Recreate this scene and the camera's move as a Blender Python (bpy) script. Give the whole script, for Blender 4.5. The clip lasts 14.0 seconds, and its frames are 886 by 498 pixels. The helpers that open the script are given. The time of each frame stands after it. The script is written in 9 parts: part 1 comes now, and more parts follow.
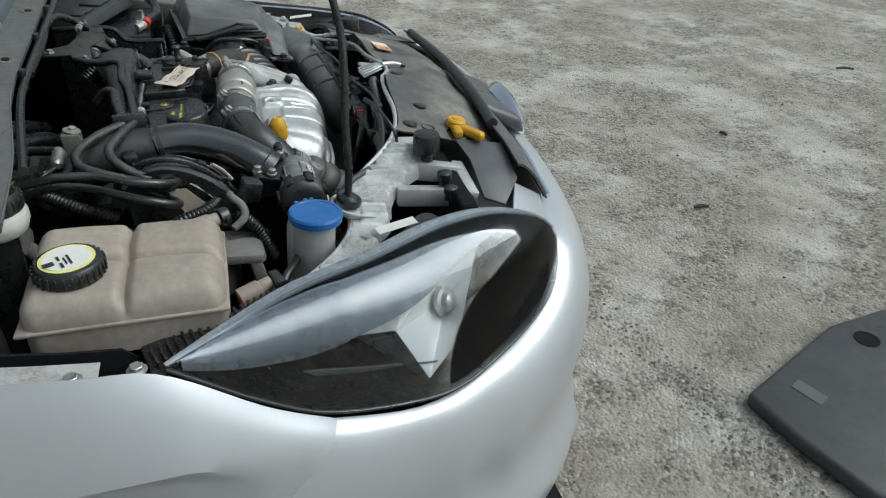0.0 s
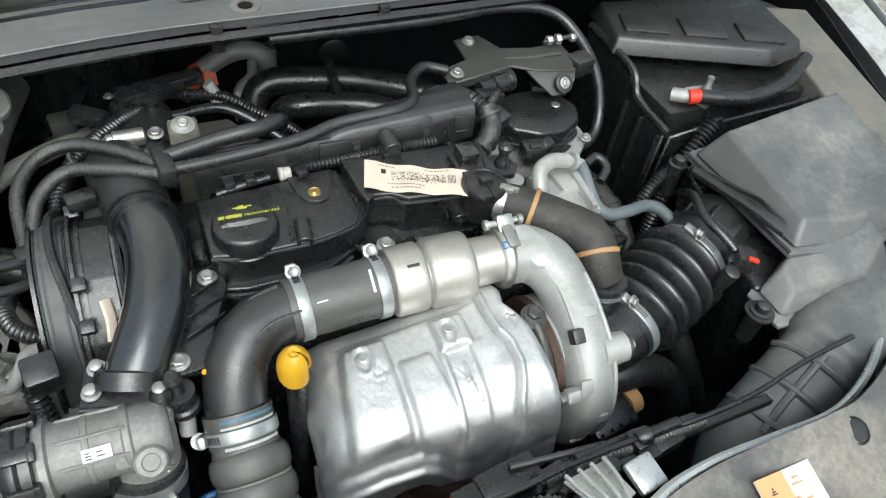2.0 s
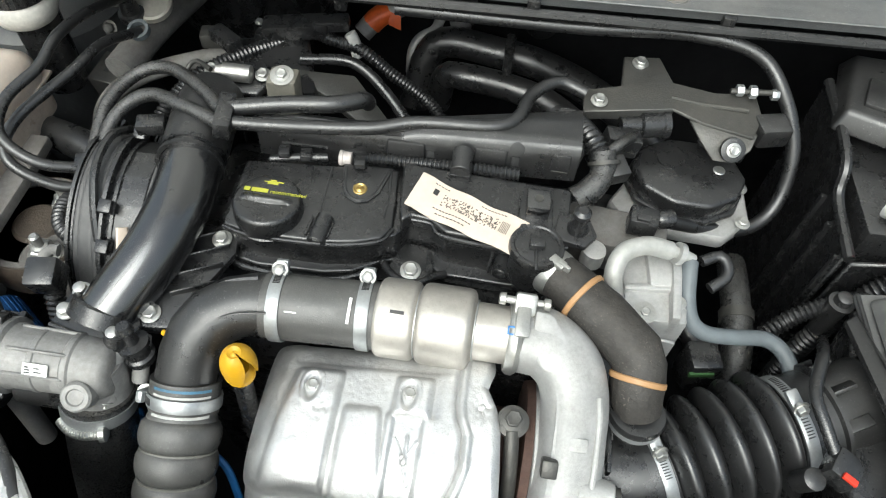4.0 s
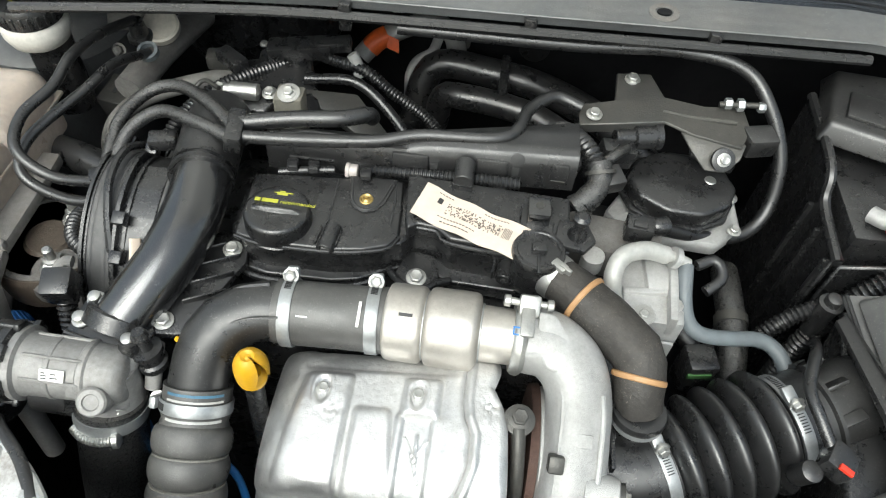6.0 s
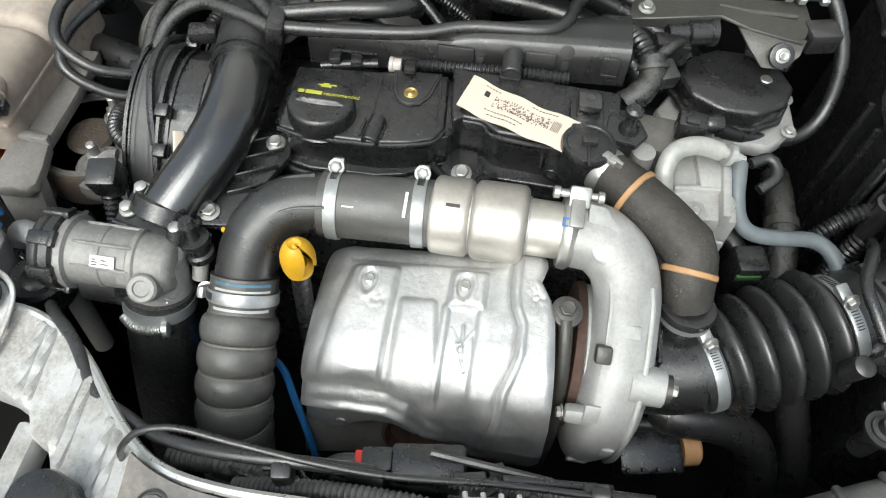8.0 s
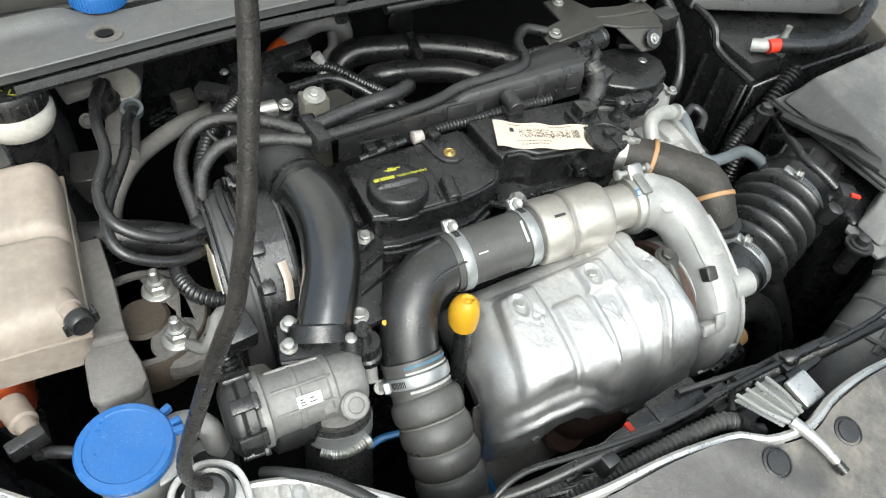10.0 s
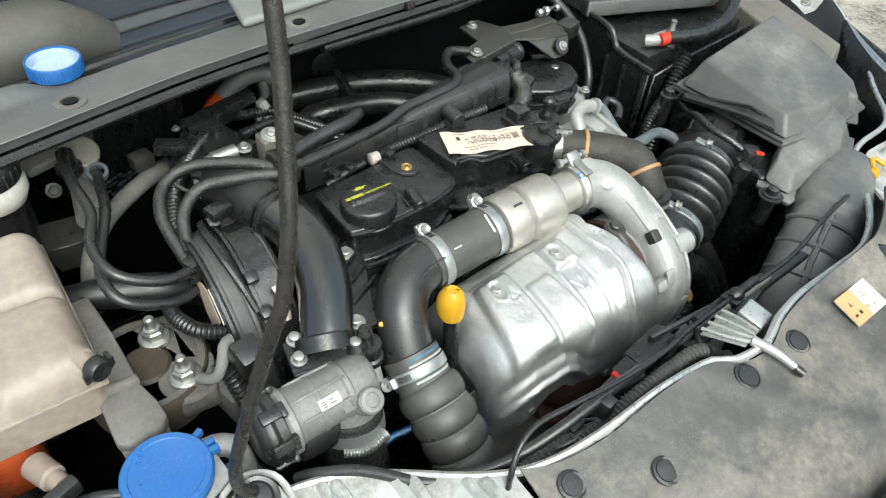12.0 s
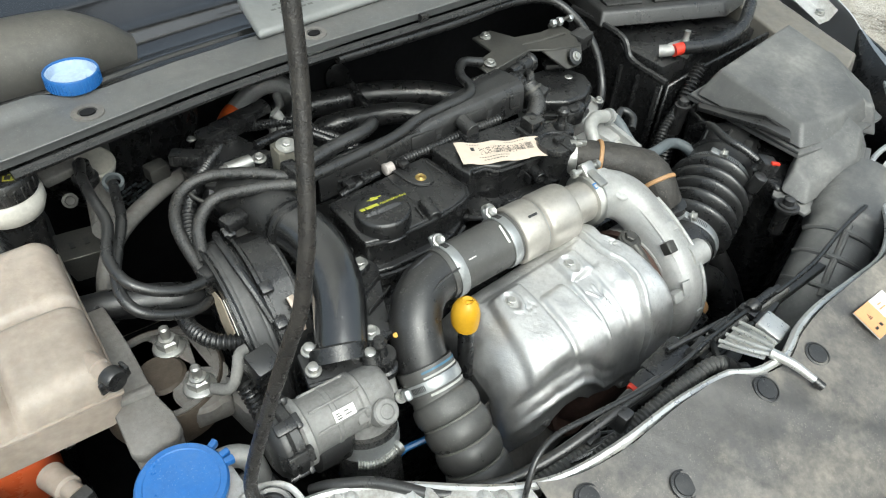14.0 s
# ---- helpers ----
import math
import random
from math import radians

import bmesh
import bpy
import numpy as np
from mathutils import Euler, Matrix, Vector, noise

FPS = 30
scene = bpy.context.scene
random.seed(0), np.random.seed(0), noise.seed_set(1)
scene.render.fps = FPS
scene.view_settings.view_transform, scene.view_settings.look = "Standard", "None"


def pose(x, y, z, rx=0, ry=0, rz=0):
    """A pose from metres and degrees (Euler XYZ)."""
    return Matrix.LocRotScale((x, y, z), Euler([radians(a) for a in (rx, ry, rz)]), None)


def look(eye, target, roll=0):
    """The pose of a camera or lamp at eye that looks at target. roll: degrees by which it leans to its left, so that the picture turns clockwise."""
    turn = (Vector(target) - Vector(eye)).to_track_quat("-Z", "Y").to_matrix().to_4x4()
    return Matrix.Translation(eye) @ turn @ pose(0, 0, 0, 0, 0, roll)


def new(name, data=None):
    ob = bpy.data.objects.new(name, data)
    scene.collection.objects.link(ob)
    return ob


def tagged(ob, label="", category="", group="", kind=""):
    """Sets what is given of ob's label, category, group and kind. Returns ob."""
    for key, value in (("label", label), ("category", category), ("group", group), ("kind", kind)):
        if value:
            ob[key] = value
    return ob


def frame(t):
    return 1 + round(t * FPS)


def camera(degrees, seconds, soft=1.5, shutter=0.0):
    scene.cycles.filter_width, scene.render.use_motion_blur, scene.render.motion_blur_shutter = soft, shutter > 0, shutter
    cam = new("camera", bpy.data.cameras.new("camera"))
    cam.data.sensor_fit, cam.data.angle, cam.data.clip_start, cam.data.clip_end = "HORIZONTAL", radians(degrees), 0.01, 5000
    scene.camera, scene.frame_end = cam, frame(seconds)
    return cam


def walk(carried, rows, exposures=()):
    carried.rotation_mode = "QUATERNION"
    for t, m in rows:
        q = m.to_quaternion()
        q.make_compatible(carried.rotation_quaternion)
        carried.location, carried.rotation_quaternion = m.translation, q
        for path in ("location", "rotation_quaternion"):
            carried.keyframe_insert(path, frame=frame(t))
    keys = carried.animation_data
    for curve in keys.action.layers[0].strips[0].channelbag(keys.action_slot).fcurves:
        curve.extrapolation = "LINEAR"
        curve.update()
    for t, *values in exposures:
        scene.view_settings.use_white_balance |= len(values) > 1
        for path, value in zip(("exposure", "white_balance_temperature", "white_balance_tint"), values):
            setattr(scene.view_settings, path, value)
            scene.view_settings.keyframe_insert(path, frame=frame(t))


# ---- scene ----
cam = camera(63.8, 14.0, 1.1)
PATH = [
    (0, (-1.52, 0.494, 1.345), (0.092, -0.011, 0.275), 2.2),
    (0.5, (-1.195, 0.246, 1.402), (0.462, 0.242, 0.283), 6.3),
    (1, (-0.878, 0.1, 1.396), (0.663, 0.547, 0.202), 12.1),
    (1.5, (-0.544, 0.086, 1.392), (0.735, 0.899, 0.086), 14.9),
    (2, (-0.347, 0.044, 1.398), (0.331, 1.259, -0.039), 9.9),
    (2.5, (-0.241, 0.071, 1.386), (0.173, 1.351, -0.094), 13.1),
    (3, (-0.172, 0.15, 1.388), (0.006, 1.356, -0.198), 9.3),
    (3.5, (-0.098, 0.163, 1.406), (-0.097, 1.334, -0.215), 7.4),
    (3.7, (-0.074, 0.168, 1.416), (-0.161, 1.317, -0.219), 5.0),
    (6, (-0.086, 0.131, 1.422), (-0.154, 1.356, -0.157), 5.3),
    (6.5, (-0.086, 0.132, 1.416), (-0.161, 1.331, -0.183), 4.5),
    (7, (-0.088, 0.133, 1.412), (-0.162, 1.312, -0.202), 4.5),
    (7.5, (-0.084, 0.127, 1.403), (-0.204, 1.24, -0.255), 3.3),
    (8, (-0.101, 0.097, 1.386), (-0.213, 1.179, -0.292), 3.6),
    (8.5, (-0.209, 0.003, 1.383), (-0.234, 1.249, -0.182), 2.9),
    (8.7, (-0.259, 0.003, 1.388), (-0.189, 1.259, -0.167), 5.4),
    (10.8, (-0.615, 0.103, 1.404), (0.258, 1.151, -0.059), 5.4),
    (11, (-0.625, 0.081, 1.405), (0.259, 1.136, -0.046), 5.2),
    (11.5, (-0.633, 0.044, 1.411), (0.281, 1.134, 0.005), 5.4),
    (12, (-0.622, 0.031, 1.413), (0.307, 1.136, 0.029), 5.1),
    (12.5, (-0.618, 0.028, 1.413), (0.315, 1.149, 0.044), 4.9),
    (13, (-0.617, 0.028, 1.413), (0.31, 1.156, 0.045), 4.7),
    (13.5, (-0.621, 0.032, 1.413), (0.302, 1.164, 0.047), 4.5),
    (14, (-0.625, 0.036, 1.412), (0.292, 1.173, 0.046), 4.4),
]
walk(cam, [(t, look(eye, target, roll)) for t, eye, target, roll in PATH],
     [(0, -0.3, 5900, 0), (0.5, -0.2, 5950, 0), (1.2, 0.36, 6000, 1), (2, 0.5, 6050, 1), (3, 0.68, 6150, 2), (6.5, 0.72, 6250, 3), (8.5, 0.58, 6250, 4), (11, 0.82, 6200, 2), (12, 0.64, 6200, 1), (14, 0.6, 6200, 1)])

# ---- world, sun ----
world = bpy.data.worlds.new("overcast_sky")
scene.world = world
world.use_nodes = True
wn, wl = world.node_tree.nodes, world.node_tree.links
sky = wn.new("ShaderNodeTexSky")
sky.sky_type, sky.sun_disc = "NISHITA", False
sky.sun_elevation, sky.sun_rotation = radians(51), radians(197)
sky.dust_density, sky.air_density, sky.ozone_density = 6.0, 1.5, 0.6
grey = wn.new("ShaderNodeHueSaturation")
grey.inputs["Saturation"].default_value = 0.55
wl.new(sky.outputs[0], grey.inputs["Color"])
wl.new(grey.outputs[0], wn["Background"].inputs["Color"])
wn["Background"].inputs["Strength"].default_value = 0.13
sun = new("sun", bpy.data.lights.new("sun", "SUN"))
sun.data.energy, sun.data.angle, sun.data.color = 1.35, radians(50), (0.97, 1.0, 1.02)
sun.matrix_world = look((-0.8, -2.2, 4.2), (0, 0.4, 0.8))


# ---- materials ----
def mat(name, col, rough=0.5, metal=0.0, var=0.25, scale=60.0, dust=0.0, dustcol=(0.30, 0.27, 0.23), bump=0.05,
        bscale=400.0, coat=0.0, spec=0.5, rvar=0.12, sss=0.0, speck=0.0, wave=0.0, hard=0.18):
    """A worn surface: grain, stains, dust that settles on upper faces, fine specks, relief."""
    m = bpy.data.materials.new(name)
    m.use_nodes = True
    n, l = m.node_tree.nodes, m.node_tree.links
    b = n["Principled BSDF"]
    geo = n.new("ShaderNodeNewGeometry")

    def noise_tex(sc, detail, ro=0.55):
        q = n.new("ShaderNodeTexNoise")
        q.inputs["Scale"].default_value, q.inputs["Detail"].default_value, q.inputs["Roughness"].default_value = sc, detail, ro
        l.new(geo.outputs["Position"], q.inputs["Vector"])
        return q.outputs["Fac"]

    def remap(f, a0, a1, b0, b1):
        q = n.new("ShaderNodeMapRange")
        for i, v in enumerate((a0, a1, b0, b1)):
            q.inputs[i + 1].default_value = v
        l.new(f, q.inputs[0])
        return q.outputs[0]

    def calc(op, f, g):
        q = n.new("ShaderNodeMath")
        q.operation = op
        for i, v in enumerate((f, g)):
            if isinstance(v, float):
                q.inputs[i].default_value = v
            else:
                l.new(v, q.inputs[i])
        return q.outputs[0]

    def blend(f, c0, c1):
        q = n.new("ShaderNodeMix")
        q.data_type = "RGBA"
        l.new(f, q.inputs[0])
        l.new(c0, q.inputs[6])
        q.inputs[7].default_value = (*c1, 1)
        return q.outputs[2]

    grain = calc("ADD", calc("MULTIPLY", noise_tex(scale * 3.0, 4), 0.4), noise_tex(scale * 0.16, 6))
    ramp = n.new("ShaderNodeValToRGB")
    lo = [c * (1 - var) for c in col]
    hi = [min(1, c * (1 + var)) for c in col]
    ramp.color_ramp.elements[0].position, ramp.color_ramp.elements[1].position = 0.5, 0.9
    ramp.color_ramp.elements[0].color, ramp.color_ramp.elements[1].color = (*lo, 1), (*hi, 1)
    l.new(grain, ramp.inputs[0])
    out = ramp.outputs[0]
    rough_out = rvar and remap(noise_tex(scale * 0.9, 6, 0.7), 0.36, 0.64, max(0.03, rough - rvar), min(1, rough + rvar))
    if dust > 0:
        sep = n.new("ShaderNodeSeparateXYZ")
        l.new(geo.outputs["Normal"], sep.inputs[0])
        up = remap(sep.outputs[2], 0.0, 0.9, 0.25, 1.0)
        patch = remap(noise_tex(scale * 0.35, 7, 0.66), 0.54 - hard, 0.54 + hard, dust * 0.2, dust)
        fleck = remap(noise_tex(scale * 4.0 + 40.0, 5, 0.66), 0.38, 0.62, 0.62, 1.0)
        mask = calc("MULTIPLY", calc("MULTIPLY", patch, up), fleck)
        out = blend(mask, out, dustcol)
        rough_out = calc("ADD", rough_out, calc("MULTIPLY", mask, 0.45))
    if speck > 0:
        dots = remap(noise_tex(520.0, 3, 0.6), 0.60, 0.66, 0.0, speck)
        out = blend(calc("MULTIPLY", dots, remap(noise_tex(30.0, 5, 0.65), 0.42, 0.62, 0.05, 1.0)), out, [min(1, c * 1.25) for c in dustcol])
    l.new(out, b.inputs["Base Color"])
    if rvar:
        l.new(rough_out, b.inputs["Roughness"])
    else:
        b.inputs["Roughness"].default_value = rough
    b.inputs["Metallic"].default_value = metal
    b.inputs["Specular IOR Level"].default_value = spec
    b.inputs["Coat Weight"].default_value = coat
    b.inputs["Coat Roughness"].default_value = 0.2
    if sss:
        b.inputs["Subsurface Weight"].default_value = sss
        b.inputs["Subsurface Radius"].default_value = (0.02, 0.012, 0.008)
        b.inputs["Subsurface Scale"].default_value = 1.0
    normal = None
    for amount, sc, dist in ((bump * 4, bscale, 0.0006), (wave, 38.0, 0.006)):
        if amount:
            bp = n.new("ShaderNodeBump")
            bp.inputs["Strength"].default_value, bp.inputs["Distance"].default_value = min(1.0, amount), dist
            l.new(noise_tex(sc, 4), bp.inputs["Height"])
            if normal:
                l.new(normal, bp.inputs["Normal"])
            normal = bp.outputs[0]
    if normal:
        l.new(normal, b.inputs["Normal"])
    return m


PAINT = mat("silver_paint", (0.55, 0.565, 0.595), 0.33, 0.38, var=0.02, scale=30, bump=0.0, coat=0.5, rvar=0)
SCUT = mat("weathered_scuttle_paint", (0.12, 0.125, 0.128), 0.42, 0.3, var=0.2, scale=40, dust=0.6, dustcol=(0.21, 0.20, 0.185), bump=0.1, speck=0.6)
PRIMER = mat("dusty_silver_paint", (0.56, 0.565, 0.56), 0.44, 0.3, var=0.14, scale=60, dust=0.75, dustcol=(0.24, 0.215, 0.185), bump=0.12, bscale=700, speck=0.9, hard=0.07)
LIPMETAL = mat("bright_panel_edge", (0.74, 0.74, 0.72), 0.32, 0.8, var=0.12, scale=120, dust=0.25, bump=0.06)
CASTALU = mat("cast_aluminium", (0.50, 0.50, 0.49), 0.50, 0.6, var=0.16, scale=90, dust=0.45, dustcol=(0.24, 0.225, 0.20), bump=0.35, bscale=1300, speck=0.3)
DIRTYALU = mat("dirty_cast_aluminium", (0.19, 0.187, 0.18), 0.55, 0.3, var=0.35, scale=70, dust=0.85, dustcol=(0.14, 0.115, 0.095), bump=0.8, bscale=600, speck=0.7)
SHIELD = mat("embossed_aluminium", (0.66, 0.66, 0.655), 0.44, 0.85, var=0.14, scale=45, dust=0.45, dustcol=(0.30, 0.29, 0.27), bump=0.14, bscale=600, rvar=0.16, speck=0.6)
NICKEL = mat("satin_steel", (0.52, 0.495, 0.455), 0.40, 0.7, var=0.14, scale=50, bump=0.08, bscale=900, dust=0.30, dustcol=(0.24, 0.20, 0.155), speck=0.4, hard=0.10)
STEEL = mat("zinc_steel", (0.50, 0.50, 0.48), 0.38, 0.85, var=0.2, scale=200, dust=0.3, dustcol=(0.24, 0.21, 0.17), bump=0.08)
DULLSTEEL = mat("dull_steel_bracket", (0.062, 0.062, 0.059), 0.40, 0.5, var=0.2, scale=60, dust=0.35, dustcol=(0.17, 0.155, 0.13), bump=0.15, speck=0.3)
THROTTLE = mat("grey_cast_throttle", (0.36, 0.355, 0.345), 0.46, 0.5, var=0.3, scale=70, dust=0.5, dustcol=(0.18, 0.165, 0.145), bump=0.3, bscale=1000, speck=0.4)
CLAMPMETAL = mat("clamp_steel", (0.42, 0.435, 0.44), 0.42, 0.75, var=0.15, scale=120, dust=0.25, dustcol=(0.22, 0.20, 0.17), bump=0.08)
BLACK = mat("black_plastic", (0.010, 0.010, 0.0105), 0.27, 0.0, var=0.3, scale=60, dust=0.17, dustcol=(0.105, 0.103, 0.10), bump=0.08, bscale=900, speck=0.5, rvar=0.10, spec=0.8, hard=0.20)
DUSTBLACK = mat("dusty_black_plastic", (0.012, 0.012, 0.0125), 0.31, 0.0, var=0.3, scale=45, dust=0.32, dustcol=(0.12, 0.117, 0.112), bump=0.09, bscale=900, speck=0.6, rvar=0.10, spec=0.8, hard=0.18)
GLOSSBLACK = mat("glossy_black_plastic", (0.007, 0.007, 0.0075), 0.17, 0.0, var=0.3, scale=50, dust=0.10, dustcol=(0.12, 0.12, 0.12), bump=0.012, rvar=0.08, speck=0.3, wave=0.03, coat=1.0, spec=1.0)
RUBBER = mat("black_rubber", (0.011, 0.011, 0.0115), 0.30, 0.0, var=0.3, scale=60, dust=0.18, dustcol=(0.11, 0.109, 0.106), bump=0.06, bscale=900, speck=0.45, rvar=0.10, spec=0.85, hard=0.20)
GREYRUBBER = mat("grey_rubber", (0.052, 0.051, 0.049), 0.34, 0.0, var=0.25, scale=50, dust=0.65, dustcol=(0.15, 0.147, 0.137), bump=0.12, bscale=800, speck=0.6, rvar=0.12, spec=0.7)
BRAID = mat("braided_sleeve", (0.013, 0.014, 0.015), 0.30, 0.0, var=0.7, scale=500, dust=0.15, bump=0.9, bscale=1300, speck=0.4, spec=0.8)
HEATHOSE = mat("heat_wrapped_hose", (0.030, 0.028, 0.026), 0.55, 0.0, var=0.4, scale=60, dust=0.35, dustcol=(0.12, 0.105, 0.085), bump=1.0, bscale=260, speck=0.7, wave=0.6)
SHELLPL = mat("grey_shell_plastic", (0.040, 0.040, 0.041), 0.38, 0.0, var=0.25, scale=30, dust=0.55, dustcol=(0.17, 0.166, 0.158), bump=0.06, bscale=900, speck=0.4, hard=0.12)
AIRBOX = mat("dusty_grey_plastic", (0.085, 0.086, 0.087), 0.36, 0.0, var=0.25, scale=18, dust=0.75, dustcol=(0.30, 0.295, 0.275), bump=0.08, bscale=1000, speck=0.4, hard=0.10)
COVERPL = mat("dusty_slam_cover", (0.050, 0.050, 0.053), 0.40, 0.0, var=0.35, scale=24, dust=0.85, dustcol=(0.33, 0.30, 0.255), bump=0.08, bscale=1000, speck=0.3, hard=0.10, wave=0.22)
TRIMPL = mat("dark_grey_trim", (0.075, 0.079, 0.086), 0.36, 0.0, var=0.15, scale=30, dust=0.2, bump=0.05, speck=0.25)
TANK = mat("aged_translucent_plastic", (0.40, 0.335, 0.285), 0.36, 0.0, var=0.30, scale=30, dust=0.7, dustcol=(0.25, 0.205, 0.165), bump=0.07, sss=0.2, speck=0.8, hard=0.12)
COOLANT = mat("orange_coolant_plastic", (0.55, 0.10, 0.03), 0.35, 0.0, var=0.15, scale=30, bump=0.03, sss=0.15)
BLUE = mat("blue_plastic", (0.016, 0.125, 0.40), 0.34, 0.0, var=0.15, scale=60, bump=0.08, dust=0.25, dustcol=(0.20, 0.27, 0.36), speck=0.4)
YELLOW = mat("yellow_plastic", (0.58, 0.32, 0.015), 0.4, 0.0, var=0.12, scale=60, bump=0.05)
WHITE = mat("white_label", (0.75, 0.74, 0.70), 0.5, 0.0, var=0.06, scale=60, bump=0.02)
CREAM = mat("cream_paper_tag", (0.62, 0.52, 0.43), 0.55, 0.0, var=0.14, scale=40, bump=0.05)
INK = mat("black_ink", (0.03, 0.03, 0.03), 0.5, 0.0, var=0.1, bump=0)
YINK = mat("yellow_green_print", (0.45, 0.45, 0.05), 0.5, 0.0, var=0.1, bump=0)
ORANGE = mat("orange_tape", (0.80, 0.14, 0.03), 0.4, 0.0, var=0.15, scale=80, bump=0.05)
AMBER = mat("orange_print", (0.70, 0.36, 0.17), 0.5, 0.0, var=0.1, bump=0)
RED = mat("red_plastic", (0.62, 0.04, 0.02), 0.4, 0.0, var=0.15, bump=0.03)
TANBAND = mat("tan_rubber_band", (0.42, 0.24, 0.11), 0.55, 0.0, var=0.15, bump=0.05)
TEAL = mat("pale_green_plastic", (0.30, 0.50, 0.42), 0.45, 0.0, var=0.1, bump=0.03)
BLUEWIRE = mat("blue_cable", (0.03, 0.17, 0.45), 0.4, 0.0, var=0.2, bump=0.03)
GREYHOSE = mat("grey_blue_hose", (0.105, 0.122, 0.132), 0.45, 0.0, var=0.25, scale=40, dust=0.3, dustcol=(0.16, 0.155, 0.15), bump=0.08, speck=0.4)
RUST = mat("rusty_cast_iron", (0.075, 0.042, 0.032), 0.75, 0.2, var=0.4, scale=60, bump=0.6, bscale=500)
FELT = mat("black_bulkhead_felt", (0.010, 0.010, 0.011), 0.85, 0.0, var=0.3, scale=40, bump=0.4, bscale=500, spec=0.2)
CHROME = mat("chrome", (0.85, 0.85, 0.86), 0.08, 1.0, var=0.02, bump=0, rvar=0.03)
BROWN = mat("brown_rubber_mount", (0.055, 0.042, 0.031), 0.6, 0.0, var=0.4, scale=60, dust=0.4, dustcol=(0.10, 0.08, 0.06), bump=0.4, speck=0.6)


def glass(name, tint, ior=1.45, rough=0.02):
    m = bpy.data.materials.new(name)
    m.use_nodes = True
    n, l = m.node_tree.nodes, m.node_tree.links
    n.remove(n["Principled BSDF"])
    tr, gl, fr, mx = n.new("ShaderNodeBsdfTransparent"), n.new("ShaderNodeBsdfGlossy"), n.new("ShaderNodeFresnel"), n.new("ShaderNodeMixShader")
    tr.inputs[0].default_value = (*tint, 1)
    gl.inputs["Roughness"].default_value = rough
    fr.inputs[0].default_value = ior
    l.new(fr.outputs[0], mx.inputs[0])
    l.new(tr.outputs[0], mx.inputs[1])
    l.new(gl.outputs[0], mx.inputs[2])
    l.new(mx.outputs[0], n["Material Output"].inputs[0])
    return m


LENS = glass("clear_lens", (0.95, 0.96, 0.97), 1.40, 0.03)
REFLECTOR = mat("silvered_reflector", (0.90, 0.90, 0.90), 0.35, 0.4, var=0.02, bump=0, rvar=0)
WINDOW = glass("windscreen_glass", (0.55, 0.60, 0.58), 1.5)

# ---- builders ----
BASE = {}


def thing(name, base, label, category, group="", kind=""):
    ob = new(name)
    ob.empty_display_size = 0.02
    ob.location = base
    BASE[ob.name] = Vector(base)
    return tagged(ob, label, category, group, kind)


def part(name, bm, material, parent, label="", smooth=True):
    bmesh.ops.recalc_face_normals(bm, faces=bm.faces)
    base = BASE[parent.name]
    bmesh.ops.translate(bm, vec=-base, verts=bm.verts)
    me = bpy.data.meshes.new(name)
    bm.to_mesh(me)
    bm.free()
    for p in me.polygons:
        p.use_smooth = smooth
    if smooth:
        me.set_sharp_from_angle(angle=radians(38))
    me.materials.append(material)
    ob = new(name, me)
    ob.parent = parent
    BASE[ob.name] = base
    return tagged(ob, label)


def single(name, bm, material, label, category, group="", kind="", smooth=True):
    bmesh.ops.recalc_face_normals(bm, faces=bm.faces)
    me = bpy.data.meshes.new(name)
    bm.to_mesh(me)
    bm.free()
    for p in me.polygons:
        p.use_smooth = smooth
    if smooth:
        me.set_sharp_from_angle(angle=radians(38))
    me.materials.append(material)
    ob = new(name, me)
    BASE[ob.name] = Vector((0, 0, 0))
    return tagged(ob, label, category, group, kind)


def spline(pts, n):
    p = [Vector(q) for q in pts]
    if len(p) == 2:
        return [p[0].lerp(p[1], i / (n - 1)) for i in range(n)]
    e = [2 * p[0] - p[1]] + p + [2 * p[-1] - p[-2]]
    dense = []
    for i in range(1, len(e) - 2):
        a, b, c, d = e[i - 1], e[i], e[i + 1], e[i + 2]
        for k in range(16):
            t = k / 16
            dense.append(0.5 * (2 * b + (c - a) * t + (2 * a - 5 * b + 4 * c - d) * t * t + (3 * b - a - 3 * c + d) * t ** 3))
    dense.append(p[-1])
    acc = [0.0]
    for a, b in zip(dense, dense[1:]):
        acc.append(acc[-1] + (b - a).length)
    out, k = [], 0
    for i in range(n):
        s = acc[-1] * i / (n - 1)
        while k < len(acc) - 2 and acc[k + 1] < s:
            k += 1
        f = (s - acc[k]) / max(1e-9, acc[k + 1] - acc[k])
        out.append(dense[k].lerp(dense[k + 1], min(1, max(0, f))))
    return out


def length(pts):
    q = spline(pts, 40)
    return sum((b - a).length for a, b in zip(q, q[1:]))


